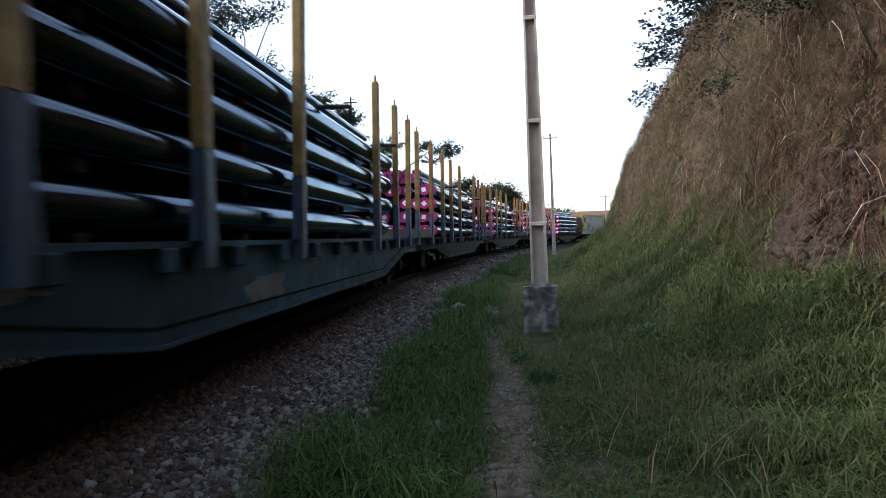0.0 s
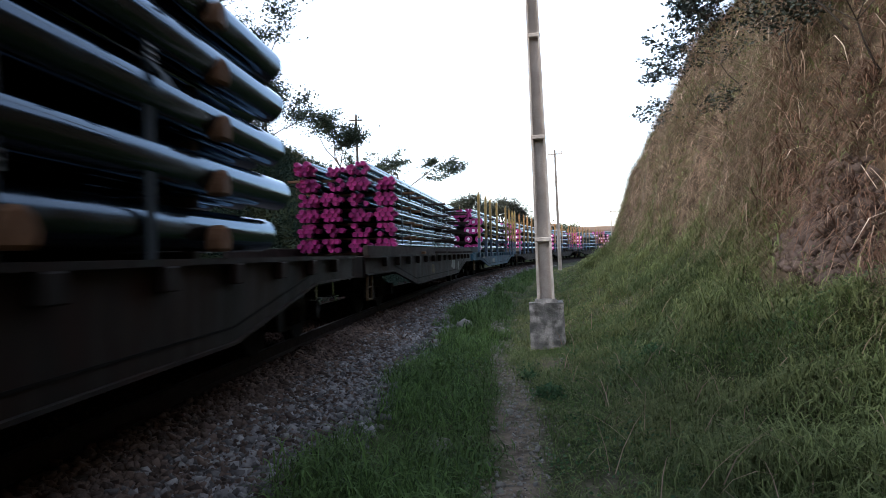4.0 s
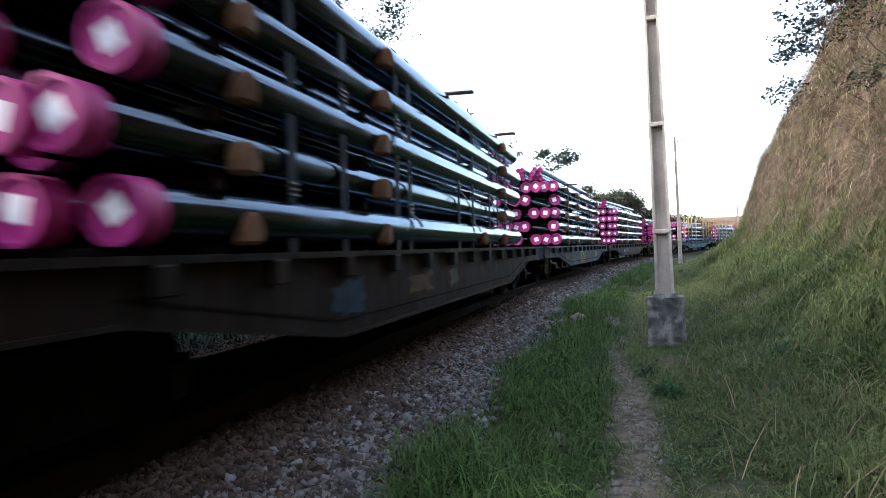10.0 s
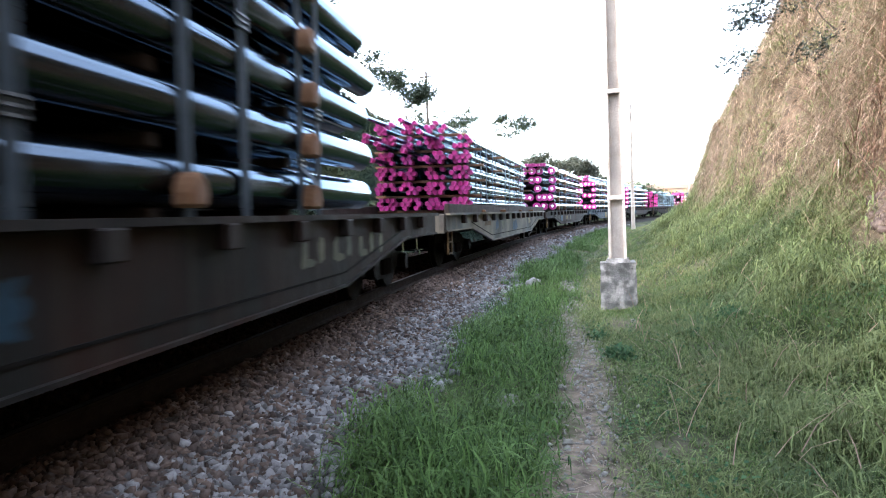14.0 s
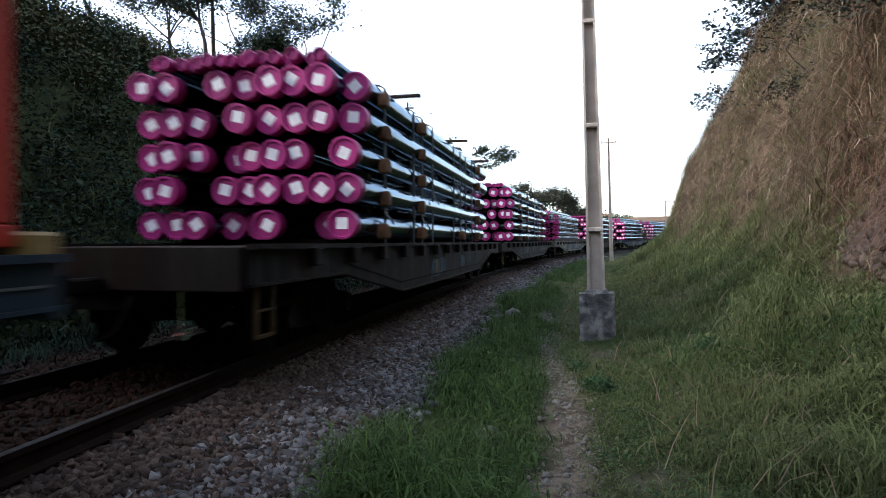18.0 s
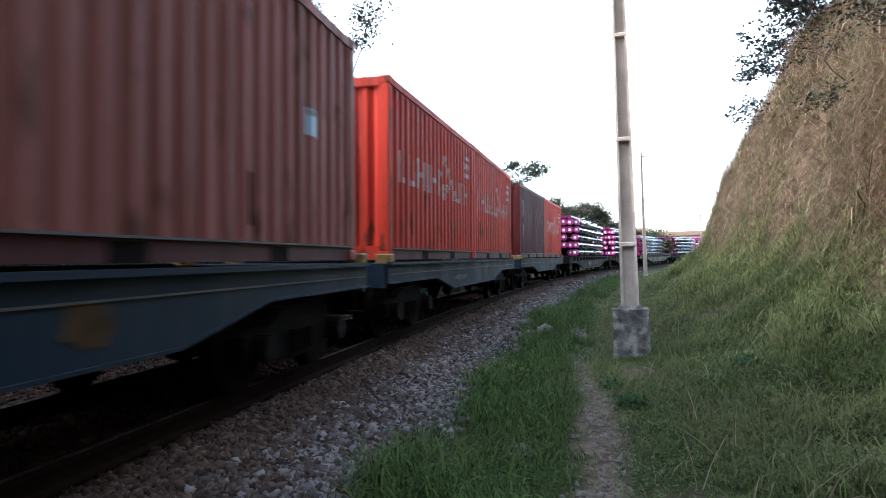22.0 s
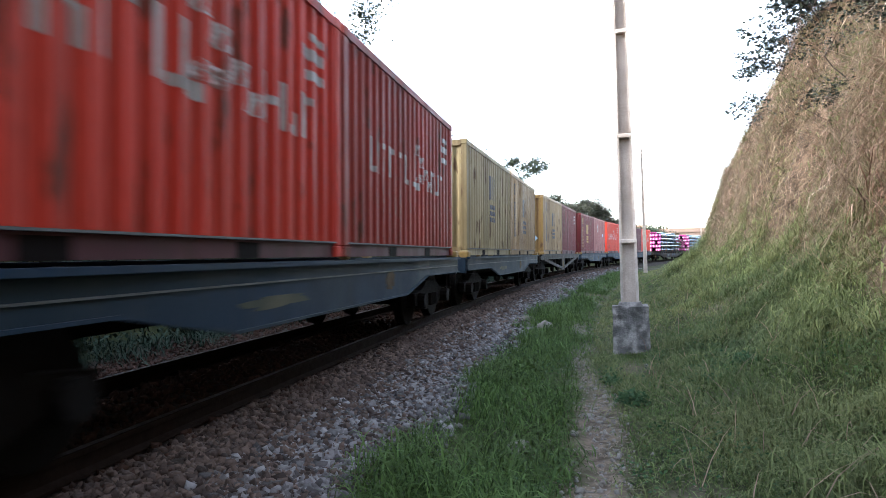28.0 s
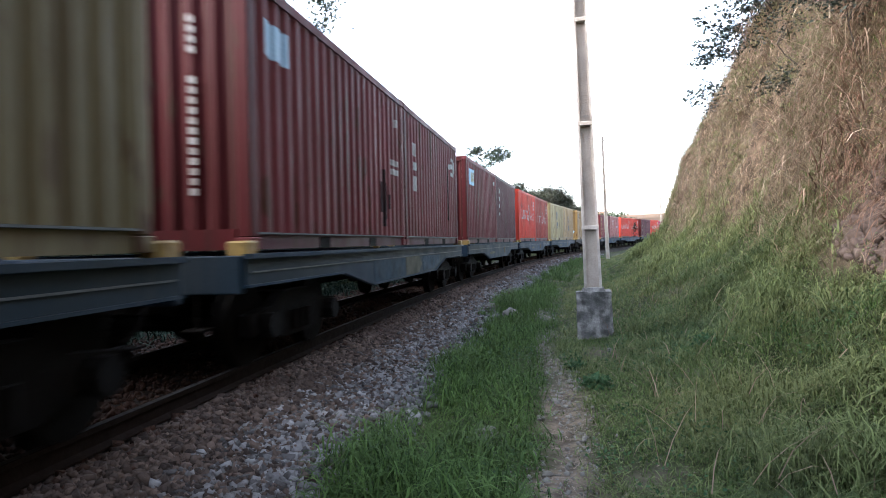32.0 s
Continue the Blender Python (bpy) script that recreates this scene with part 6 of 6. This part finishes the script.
    ob = leafy("green_shoots", s[pick], off[pick], 16, 0.3, 0.15, 0.4, 0.003, 0.007, "grass_pale", rng, spread=0.15, side=1.4)
    tagged(ob, "green shoots in the dry grass of the cutting", "grass", kind="stuff")
    # dead leaves that hang in bunches down the wall
    s, off = strew(rng, ((430, 20, 30, 8.0, 10.4), (300, 30, 46, 8.4, 10.8)))
    keep = (off > wall_foot(s) + 0.25) & (rng.random(len(s)) < 0.2 + 1.2 * lattice(s, off * 1.5, 1.3, 56))
    s, off = s[keep], off[keep]
    kind = rng.random(len(s)) + np.clip((s - 28) / 8, -0.3, 0.3)
    for lo, hi, m, label in ((-1.0, 0.5, "straw_red", "bunches of reddish dead leaves hanging down the cutting"), (0.5, 2.0, "straw", "bunches of dry brown leaves hanging down the cutting")):
        k = (kind >= lo) & (kind < hi)
        ob = tufts("dead_leaves", s[k], off[k], 16, 0.09, 0.45, 1.15, 0.004, 0.0095, m, rng, lean=(0.5, 1.5), fan=0.55, droop=1.7)
        tagged(ob, label, "dry grass", kind="stuff")
    # roots and strips over the bare earth
    s, off = rng.uniform(23.6, 28.2, 210), rng.uniform(8.1, 8.85, 210)
    ob = tufts("dead_leaves", s, off, 9, 0.07, 0.35, 0.95, 0.003, 0.008, "straw_red", rng, lean=(0.6, 1.6), fan=0.5, droop=1.8)
    tagged(ob, "dead leaves and roots hanging over the bare earth", "dry grass", kind="stuff")
    n = 1500
    s, off = rng.uniform(23.8, 27.2, n), rng.uniform(7.6, 8.55, n)
    keep = earth_face(s, off) > -0.25
    s, off = s[keep], off[keep]
    x, y = spots(s, off)
    ob = grit("earth_clods", np.stack([x, y, terrain(s, off)], -1), 0.02 + 0.07 * rng.random(len(s)) ** 2, "earth", rng)
    tagged(ob, "crumbling grey-brown earth at the foot of the wall", "earth", kind="stuff")
    # long pale canes and stems, lying and hanging every way
    s, off = strew(rng, ((130, 20.5, 31, 8.0, 10.6), (110, 31, 46, 8.3, 10.8)))
    keep = off > wall_foot(s)
    s, off = s[keep], off[keep]
    n = len(s)
    x, y = spots(s, off)
    base = np.stack([x, y, terrain(s, off) + rng.uniform(0.05, 0.3, n)], -1)
    ob = blades("cane_stalks", base, rng.uniform(0.6, 1.6, n), rng.uniform(0.003, 0.009, n), rng.uniform(0.2, 1.7, n), math.pi + rng.normal(0, 1.2, n) - s / RC, "straw_pale", rng, droop=1.1, taper=(0.8, 1.0, 0.8, 0))
    tagged(ob, "long bleached canes and leaves drooping over the cutting", "dry grass", kind="stuff")
    n = 1300
    s, off = rng.uniform(20.5, 48, n), rng.uniform(8.1, 10.8, n)
    x, y = spots(s, off)
    base = np.stack([x, y, terrain(s, off) + 0.05], -1)
    ob = blades("dead_stems", base, rng.uniform(0.4, 1.2, n), rng.uniform(0.002, 0.005, n) * np.interp(s, [28, 45], [1, 1.8]), rng.uniform(0.1, 1.6, n), math.pi + rng.normal(0, 1.5, n) - s / RC, "straw", rng, droop=0.7)
    tagged(ob, "thin dead stems standing out of the cutting", "dry grass", kind="stuff")


dry_slope()



# ---- leaves and trees ----
def leaves(name, points, size, mat, rng, flat=0.5):
    """Small folded leaves at the points."""
    n = len(points)
    size = np.broadcast_to(size, (n,)) * rng.uniform(0.6, 1.3, n)
    d = rng.normal(size=(n, 3))
    d[:, 2] *= flat
    d /= np.linalg.norm(d, axis=1)[:, None]
    up = rng.normal(size=(n, 3)) * 0.6 + np.array([0, 0, 1.0])
    w = np.cross(d, up)
    w /= np.linalg.norm(w, axis=1)[:, None] + 1e-9
    u = np.cross(w, d)
    a = points
    tip = a + d * size[:, None]
    mid = a + d * (size * 0.5)[:, None] + u * (size * 0.12)[:, None]
    verts = np.stack([a, mid + w * (size * 0.3)[:, None], tip, mid - w * (size * 0.3)[:, None]], 1).reshape(-1, 3)
    tri = np.array([(0, 1, 2), (0, 2, 3)])
    faces = (tri[None] + (np.arange(n) * 4)[:, None, None]).reshape(-1, 3)
    return sheet(name, verts, faces, mat)


turf()


def tree(place, height, spread, seed, label, mat="leaf", leaf=0.09, count=5000, umbrella=0.5, trunk=0.11, bare=0.35, lean=(0, 0), clump=0.45):
    rng = random.Random(seed)
    gen = np.random.default_rng(seed)
    top = holder("tree", label, "tree", "trees along the cutting")
    top.matrix_basis = place
    bm = bmesh.new()
    tips = []

    def limb(p, d, length, r, depth):
        q = p
        for _ in range(3):
            d = (d + Vector((rng.uniform(-.25, .25), rng.uniform(-.25, .25), rng.uniform(-.08, .15)))).normalized()
            nxt = q + d * length / 3
            tube(bm, q, nxt, r, r * 0.82, n=6 if depth < 2 else 4, ends=False)
            q, r = nxt, r * 0.82
            if depth >= 2:
                tips.append(q)
        if depth < 3:
            for _ in range(rng.choice((2, 3, 3)) if depth else rng.choice((4, 5))):
                out = Vector((rng.uniform(-1, 1), rng.uniform(-1, 1), rng.uniform(0.0, 0.9) * (1 - umbrella * 0.6))).normalized()
                limb(q, (d * 0.45 + out).normalized(), length * rng.uniform(0.55, 0.8) * (spread if depth == 0 else 1), r * 0.72, depth + 1)

    limb(Vector((0, 0, -0.3)), Vector((lean[0], lean[1], 1)).normalized(), height * bare + 0.3, trunk, 0)
    part("trunk", bm, "bark", top, "slender bark-covered trunk and limbs")
    tips = np.array([tuple(t) for t in tips])
    zmax = tips[:, 2].max()
    tips *= np.array([1, 1, height / max(zmax, 0.1)]) if zmax > height else 1
    centre = tips[gen.integers(0, len(tips), count)]
    spread_xyz = np.array([clump, clump, clump * (1 - umbrella * 0.6)])
    crown = leaves("crown", centre + gen.normal(size=(count, 3)) * spread_xyz * gen.random((count, 1)) ** 0.5, leaf, mat, gen)
    crown.parent = top
    return top


def plant(x, y, height, *args, **more):
    return tree(pose(x, y, height_at(x, y)), height, *args, **more)


plant(-12.4, 27.2, 9.0, 1.35, 3, "feathery dark tree with open crown on the bank", leaf=0.15, count=6000, umbrella=0.35, trunk=0.13, clump=0.42)
plant(-16.5, 26.0, 8.0, 1.2, 4, "feathery dark tree leaning on the bank top", leaf=0.15, count=5200, umbrella=0.35, clump=0.45)
plant(-9.6, 31.0, 8.2, 1.35, 5, "dark tree with layered open branches", leaf=0.15, count=5200, umbrella=0.5, clump=0.4)
plant(-13.4, 33.0, 7.5, 1.3, 15, "dark tree standing behind the bank edge", leaf=0.16, count=6000, umbrella=0.4, clump=0.5)
plant(-6.9, 41.0, 6.6, 1.2, 6, "thin tree with a flat open crown", leaf=0.17, count=6500, umbrella=0.8, clump=0.4)
plant(-4.2, 47.0, 5.2, 1.2, 16, "thin pale-leaved tree beside a pole", mat="leaf_far", leaf=0.15, count=1500, umbrella=0.6, clump=0.45)
plant(-2.7, 60.0, 6.9, 1.3, 7, "umbrella-shaped tree on the far bank", leaf=0.2, count=9000, umbrella=0.95, clump=0.42, bare=0.55)
plant(-14.8, 28.6, 7.6, 1.3, 61, "feathery dark tree with low branches on the bank", leaf=0.15, count=5580, umbrella=0.3, trunk=0.12, clump=0.32, bare=0.2)
plant(-11.0, 29.4, 6.2, 1.3, 62, "dark tree with low spreading branches on the bank", leaf=0.15, count=5270, umbrella=0.4, trunk=0.1, clump=0.32, bare=0.18)
plant(-9.2, 33.5, 6.6, 1.3, 63, "dark tree with layered low branches on the bank", leaf=0.15, count=4960, umbrella=0.5, trunk=0.1, clump=0.32, bare=0.2)
plant(-18.8, 25.0, 6.0, 1.3, 64, "dark bushy tree at the top of the bank", leaf=0.15, count=4960, umbrella=0.3, trunk=0.1, clump=0.34, bare=0.18)
plant(-24.0, 30.0, 6.5, 1.0, 8, "dark tree at the top of the bank", leaf=0.2, count=6000, umbrella=0.3, clump=0.7)
plant(-21.0, 22.0, 5.5, 1.2, 18, "dark tree at the top of the bank", leaf=0.2, count=6000, umbrella=0.3, clump=0.6)
rng_t = random.Random(77)
for k in range(12):
    az = radians(1.0 + k * 0.95)
    dist = 104 + rng_t.uniform(-7, 9)
    plant(dist * math.sin(az), dist * math.cos(az), (7.6 if k < 5 else 5.6 if k < 9 else 4.8) + rng_t.uniform(-0.9, 0.6), 1.3, 20 + k, "spreading olive tree in the distance", mat="leaf_far", leaf=0.33, count=2400, umbrella=0.8, trunk=0.16, clump=0.95, bare=0.25)
# broad-leaved sprays of a shrub that reaches out over the brow of the cutting
for k, (sx, sy, sz, tall, many) in enumerate(((8.45, 18.1, 7.4, 1.6, 900), (8.3, 18.7, 7.3, 1.6, 900), (8.35, 19.5, 7.0, 1.6, 750), (8.6, 20.8, 7.0, 1.7, 420), (8.6, 21.2, 6.56, 1.5, 600),
                                              (8.9, 22.4, 6.54, 1.7, 400), (9.1, 23.2, 6.3, 1.5, 500), (9.1, 24.2, 5.3, 1.7, 330), (8.7, 17.4, 7.7, 1.7, 900))):
    tree(pose(sx, sy, sz), tall, 1.0, 40 + k, "blue-green leafy spray reaching over the dry cutting", mat="leaf_blue", leaf=0.14, count=many, umbrella=0.55, trunk=0.025, lean=(-1.4, -0.3), clump=0.15, bare=0.42)
# thorny twigs with small dark leaves on the upper slope
for k, (ts, toff, tall) in enumerate(((27.6, 9.05, 1.4), (28.6, 9.25, 1.5), (29.4, 9.1, 1.3), (30.4, 9.45, 1.5), (31.6, 9.6, 1.5), (26.8, 9.1, 1.4), (28.0, 8.75, 1.2), (29.0, 9.5, 1.4),
                                      (27.2, 9.35, 1.5), (33.0, 9.6, 1.4), (26.0, 8.95, 1.3), (32.2, 9.2, 1.2))):
    twig = spot(ts, toff)
    tree(pose(twig.x, twig.y, height_at(twig.x, twig.y) - 0.1), tall, 1.3, 50 + k, "dark thorny twigs on the dry cutting", mat="leaf_twig", leaf=0.075, count=700, umbrella=0.8, trunk=0.02, lean=(-0.8, -0.4), clump=0.15, bare=0.45)


def thicket():
    rng = np.random.default_rng(13)
    for label, n, s0, s1, o0, o1, per, leaf, r0, r1 in (("dense dark shrubs covering the cutting beyond the train", 1250, 14, 62, -4.0, -14, 290, 0.12, 0.5, 1.35),
                                                       ("dark scrub on the far part of the cutting", 420, 60, 170, -4.8, -20, 70, 0.42, 0.9, 2.0)):
        s, off = rng.uniform(s0, s1, n), -rng.uniform(-o0, -o1, n)
        x, y = spots(s, off)
        r = rng.uniform(r0, r1, n)
        z = terrain(s, off) + r * 0.35
        d = rng.normal(size=(n, per, 3))
        d /= np.linalg.norm(d, axis=2)[..., None]
        d[..., 2] = np.abs(d[..., 2]) * 1.2 - 0.3
        pts = np.stack([x, y, z], -1)[:, None] + d * (r[:, None] * rng.uniform(0.6, 1.1, (n, per)))[..., None]
        tone = lattice(s, off, 3.0, 81) + rng.normal(0, 0.12, n) + np.clip((-off - 8.5) * 0.1, -0.15, 0.4)
        for k, m in enumerate(("shrub_dark", "shrub", "shrub_olive")):
            pick = (tone >= (-9, 0.42, 0.68)[k]) & (tone < (0.42, 0.68, 9)[k])
            ob = leaves("shrubs", pts[pick].reshape(-1, 3), leaf * (0.8, 1.15, 1.0)[k], m, rng)
            tagged(ob, label, "shrubs", kind="stuff")
    s, off = rng.uniform(14, 60, 900), -rng.uniform(3.3, 6.5, 900)
    ob = tufts("grass", s, off, 26, 0.2, 0.2, 0.75, 0.006, 0.014, "shrub_dark", rng, lean=(0.1, 1.2), fan=2.2, droop=1.4)
    tagged(ob, "dark rank grass at the foot of the bank", "grass", kind="stuff")
    s, off = rng.uniform(14, 50, 140), -rng.uniform(6.2, 13, 140)
    x, y = spots(s, off)
    base = np.stack([x, y, terrain(s, off) + rng.uniform(0.5, 1.3, 140)], -1)
    ob = blades("cane_leaves", base, rng.uniform(0.5, 1.2, 140), rng.uniform(0.01, 0.018, 140), rng.uniform(0.0, 1.0, 140), rng.normal(0, 1.4, 140), "straw", rng, droop=2.2)
    tagged(ob, "pale drooping cane leaves among the shrubs", "grass", kind="stuff")
    s, off = rng.uniform(16, 55, 2600), -rng.uniform(5.6, 11, 2600)
    x, y = spots(s, off)
    n = len(s)
    base = np.stack([x, y, terrain(s, off) + 0.2], -1)
    ob = blades("reed_grass", base, rng.uniform(0.6, 1.6, n), rng.uniform(0.008, 0.016, n), rng.uniform(0.1, 0.8, n), rng.normal(0, 1.2, n), "grass_pale", rng, droop=1.4)
    tagged(ob, "tall arching reed grass among the shrubs", "grass", kind="stuff")


thicket()


def weed(x, y, size, seed, mat, label, count=260, leaf=0.05):
    gen = np.random.default_rng(seed)
    d = gen.normal(size=(count, 3))
    d /= np.linalg.norm(d, axis=1)[:, None]
    d[:, 2] = np.abs(d[:, 2])
    pts = d * (gen.random((count, 1)) ** 0.4) * np.array([size, size, size * 0.75])
    plant_ob = holder("weed", label, "weed", "weeds beside the path")
    plant_ob.matrix_basis = pose(x, y, height_at(x, y))
    bm = bmesh.new()
    for k in range(9):
        a = k * 0.7
        tube(bm, (0, 0, -0.03), (math.cos(a) * size * 0.6, math.sin(a) * size * 0.6, size * 0.55), 0.005, 0.003, n=5)
    part("stems", bm, "weed", plant_ob)
    foliage = leaves("foliage", pts, leaf, mat, gen)
    foliage.parent = plant_ob


weed(1.02, 7.0, 0.2, 1, "weed", "bushy grey-green weed at the edge of the path", 320)
weed(0.95, 8.1, 0.14, 2, "weed", "small grey-green weed at the edge of the path", 160)
weed(2.5, 8.0, 0.2, 3, "weed", "low spreading grey-green weed in thin grass", 240)
weed(2.0, 7.7, 0.15, 4, "weed", "low spreading grey-green weed in thin grass", 160)
weed(-0.15, 8.4, 0.26, 5, "grass", "bright green broad-leaved weed clump", 260, 0.11)
weed(-0.45, 7.6, 0.18, 6, "grass", "bright green broad-leaved weed clump", 160, 0.1)
weed(2.2, 4.9, 0.14, 7, "weed", "small grey-green weed in the grass", 160)


# ---- distance ----
def flyover():
    bridge = holder("road_bridge", "sunlit concrete road bridge crossing far down the line", "bridge")
    bridge.matrix_basis = pose(33.5, 143.0, 0, 0, 0, -14)
    bm = bmesh.new()
    box(bm, -16, 16, -3, 3, 4.2, 5.1)
    part("deck", bm, "viaduct", bridge)
    bm = bmesh.new()
    box(bm, -16, 16, -3.2, -3.0, 5.1, 6.0)
    part("parapet", bm, "viaduct", bridge)
    for x in (-15, -5, 6, 15):
        bm = bmesh.new()
        box(bm, x - 0.5, x + 0.5, -2, 2, -1, 4.2)
        part("pier", bm, "viaduct", bridge)


flyover()


def house(x, y, z, w, h, turn, label):
    home = holder("house", label, "house", "houses on the far hillside")
    home.matrix_basis = pose(x, y, z, 0, 0, turn)
    bm = bmesh.new()
    box(bm, -w / 2, w / 2, -3, 3, -3, h)
    part("wall", bm, "viaduct", home)
    bm = bmesh.new()
    prism(bm, [(-3.4, h), (3.4, h), (0, h + 1.3)], -w / 2 - 0.3, w / 2 + 0.3)
    part("roof", bm, "roof", home)
    for k in (-0.3, 0.25):
        bm = bmesh.new()
        box(bm, k * w - 0.5, k * w + 0.5, -3.02, -2.98, h * 0.35, h * 0.75)
        part("window", bm, "glass", home)


for k, (x, y) in enumerate(((30, 190), (40, 186), (48, 192), (57, 188))):
    house(x, y, height_at(x, y) - 2.2, 5 + k % 3, 2.2, -14 + 7 * k, "small sunlit house with clay roof on the hillside")


def motions():
    """The whole train rolls ahead along the arc at a steady pace, leaning into the curve."""
    times = [0.0, 0.1] + [float(t) for t in range(1, 32)] + [31.9, 32.0]
    for thing, c, base, local in MOVERS:
        rows = []
        for t in times:
            s = c + SPEED * t
            a, b = spot(s - base, 0), spot(s + base, 0)
            d = b - a
            m = Matrix.Translation((a + b) / 2) @ Matrix.Rotation(-math.atan2(d.x, d.y), 4, "Z") @ Matrix.Rotation(radians(CANT), 4, "Y")
            rows.append((t, m @ local))
        walk(thing, rows)


motions()
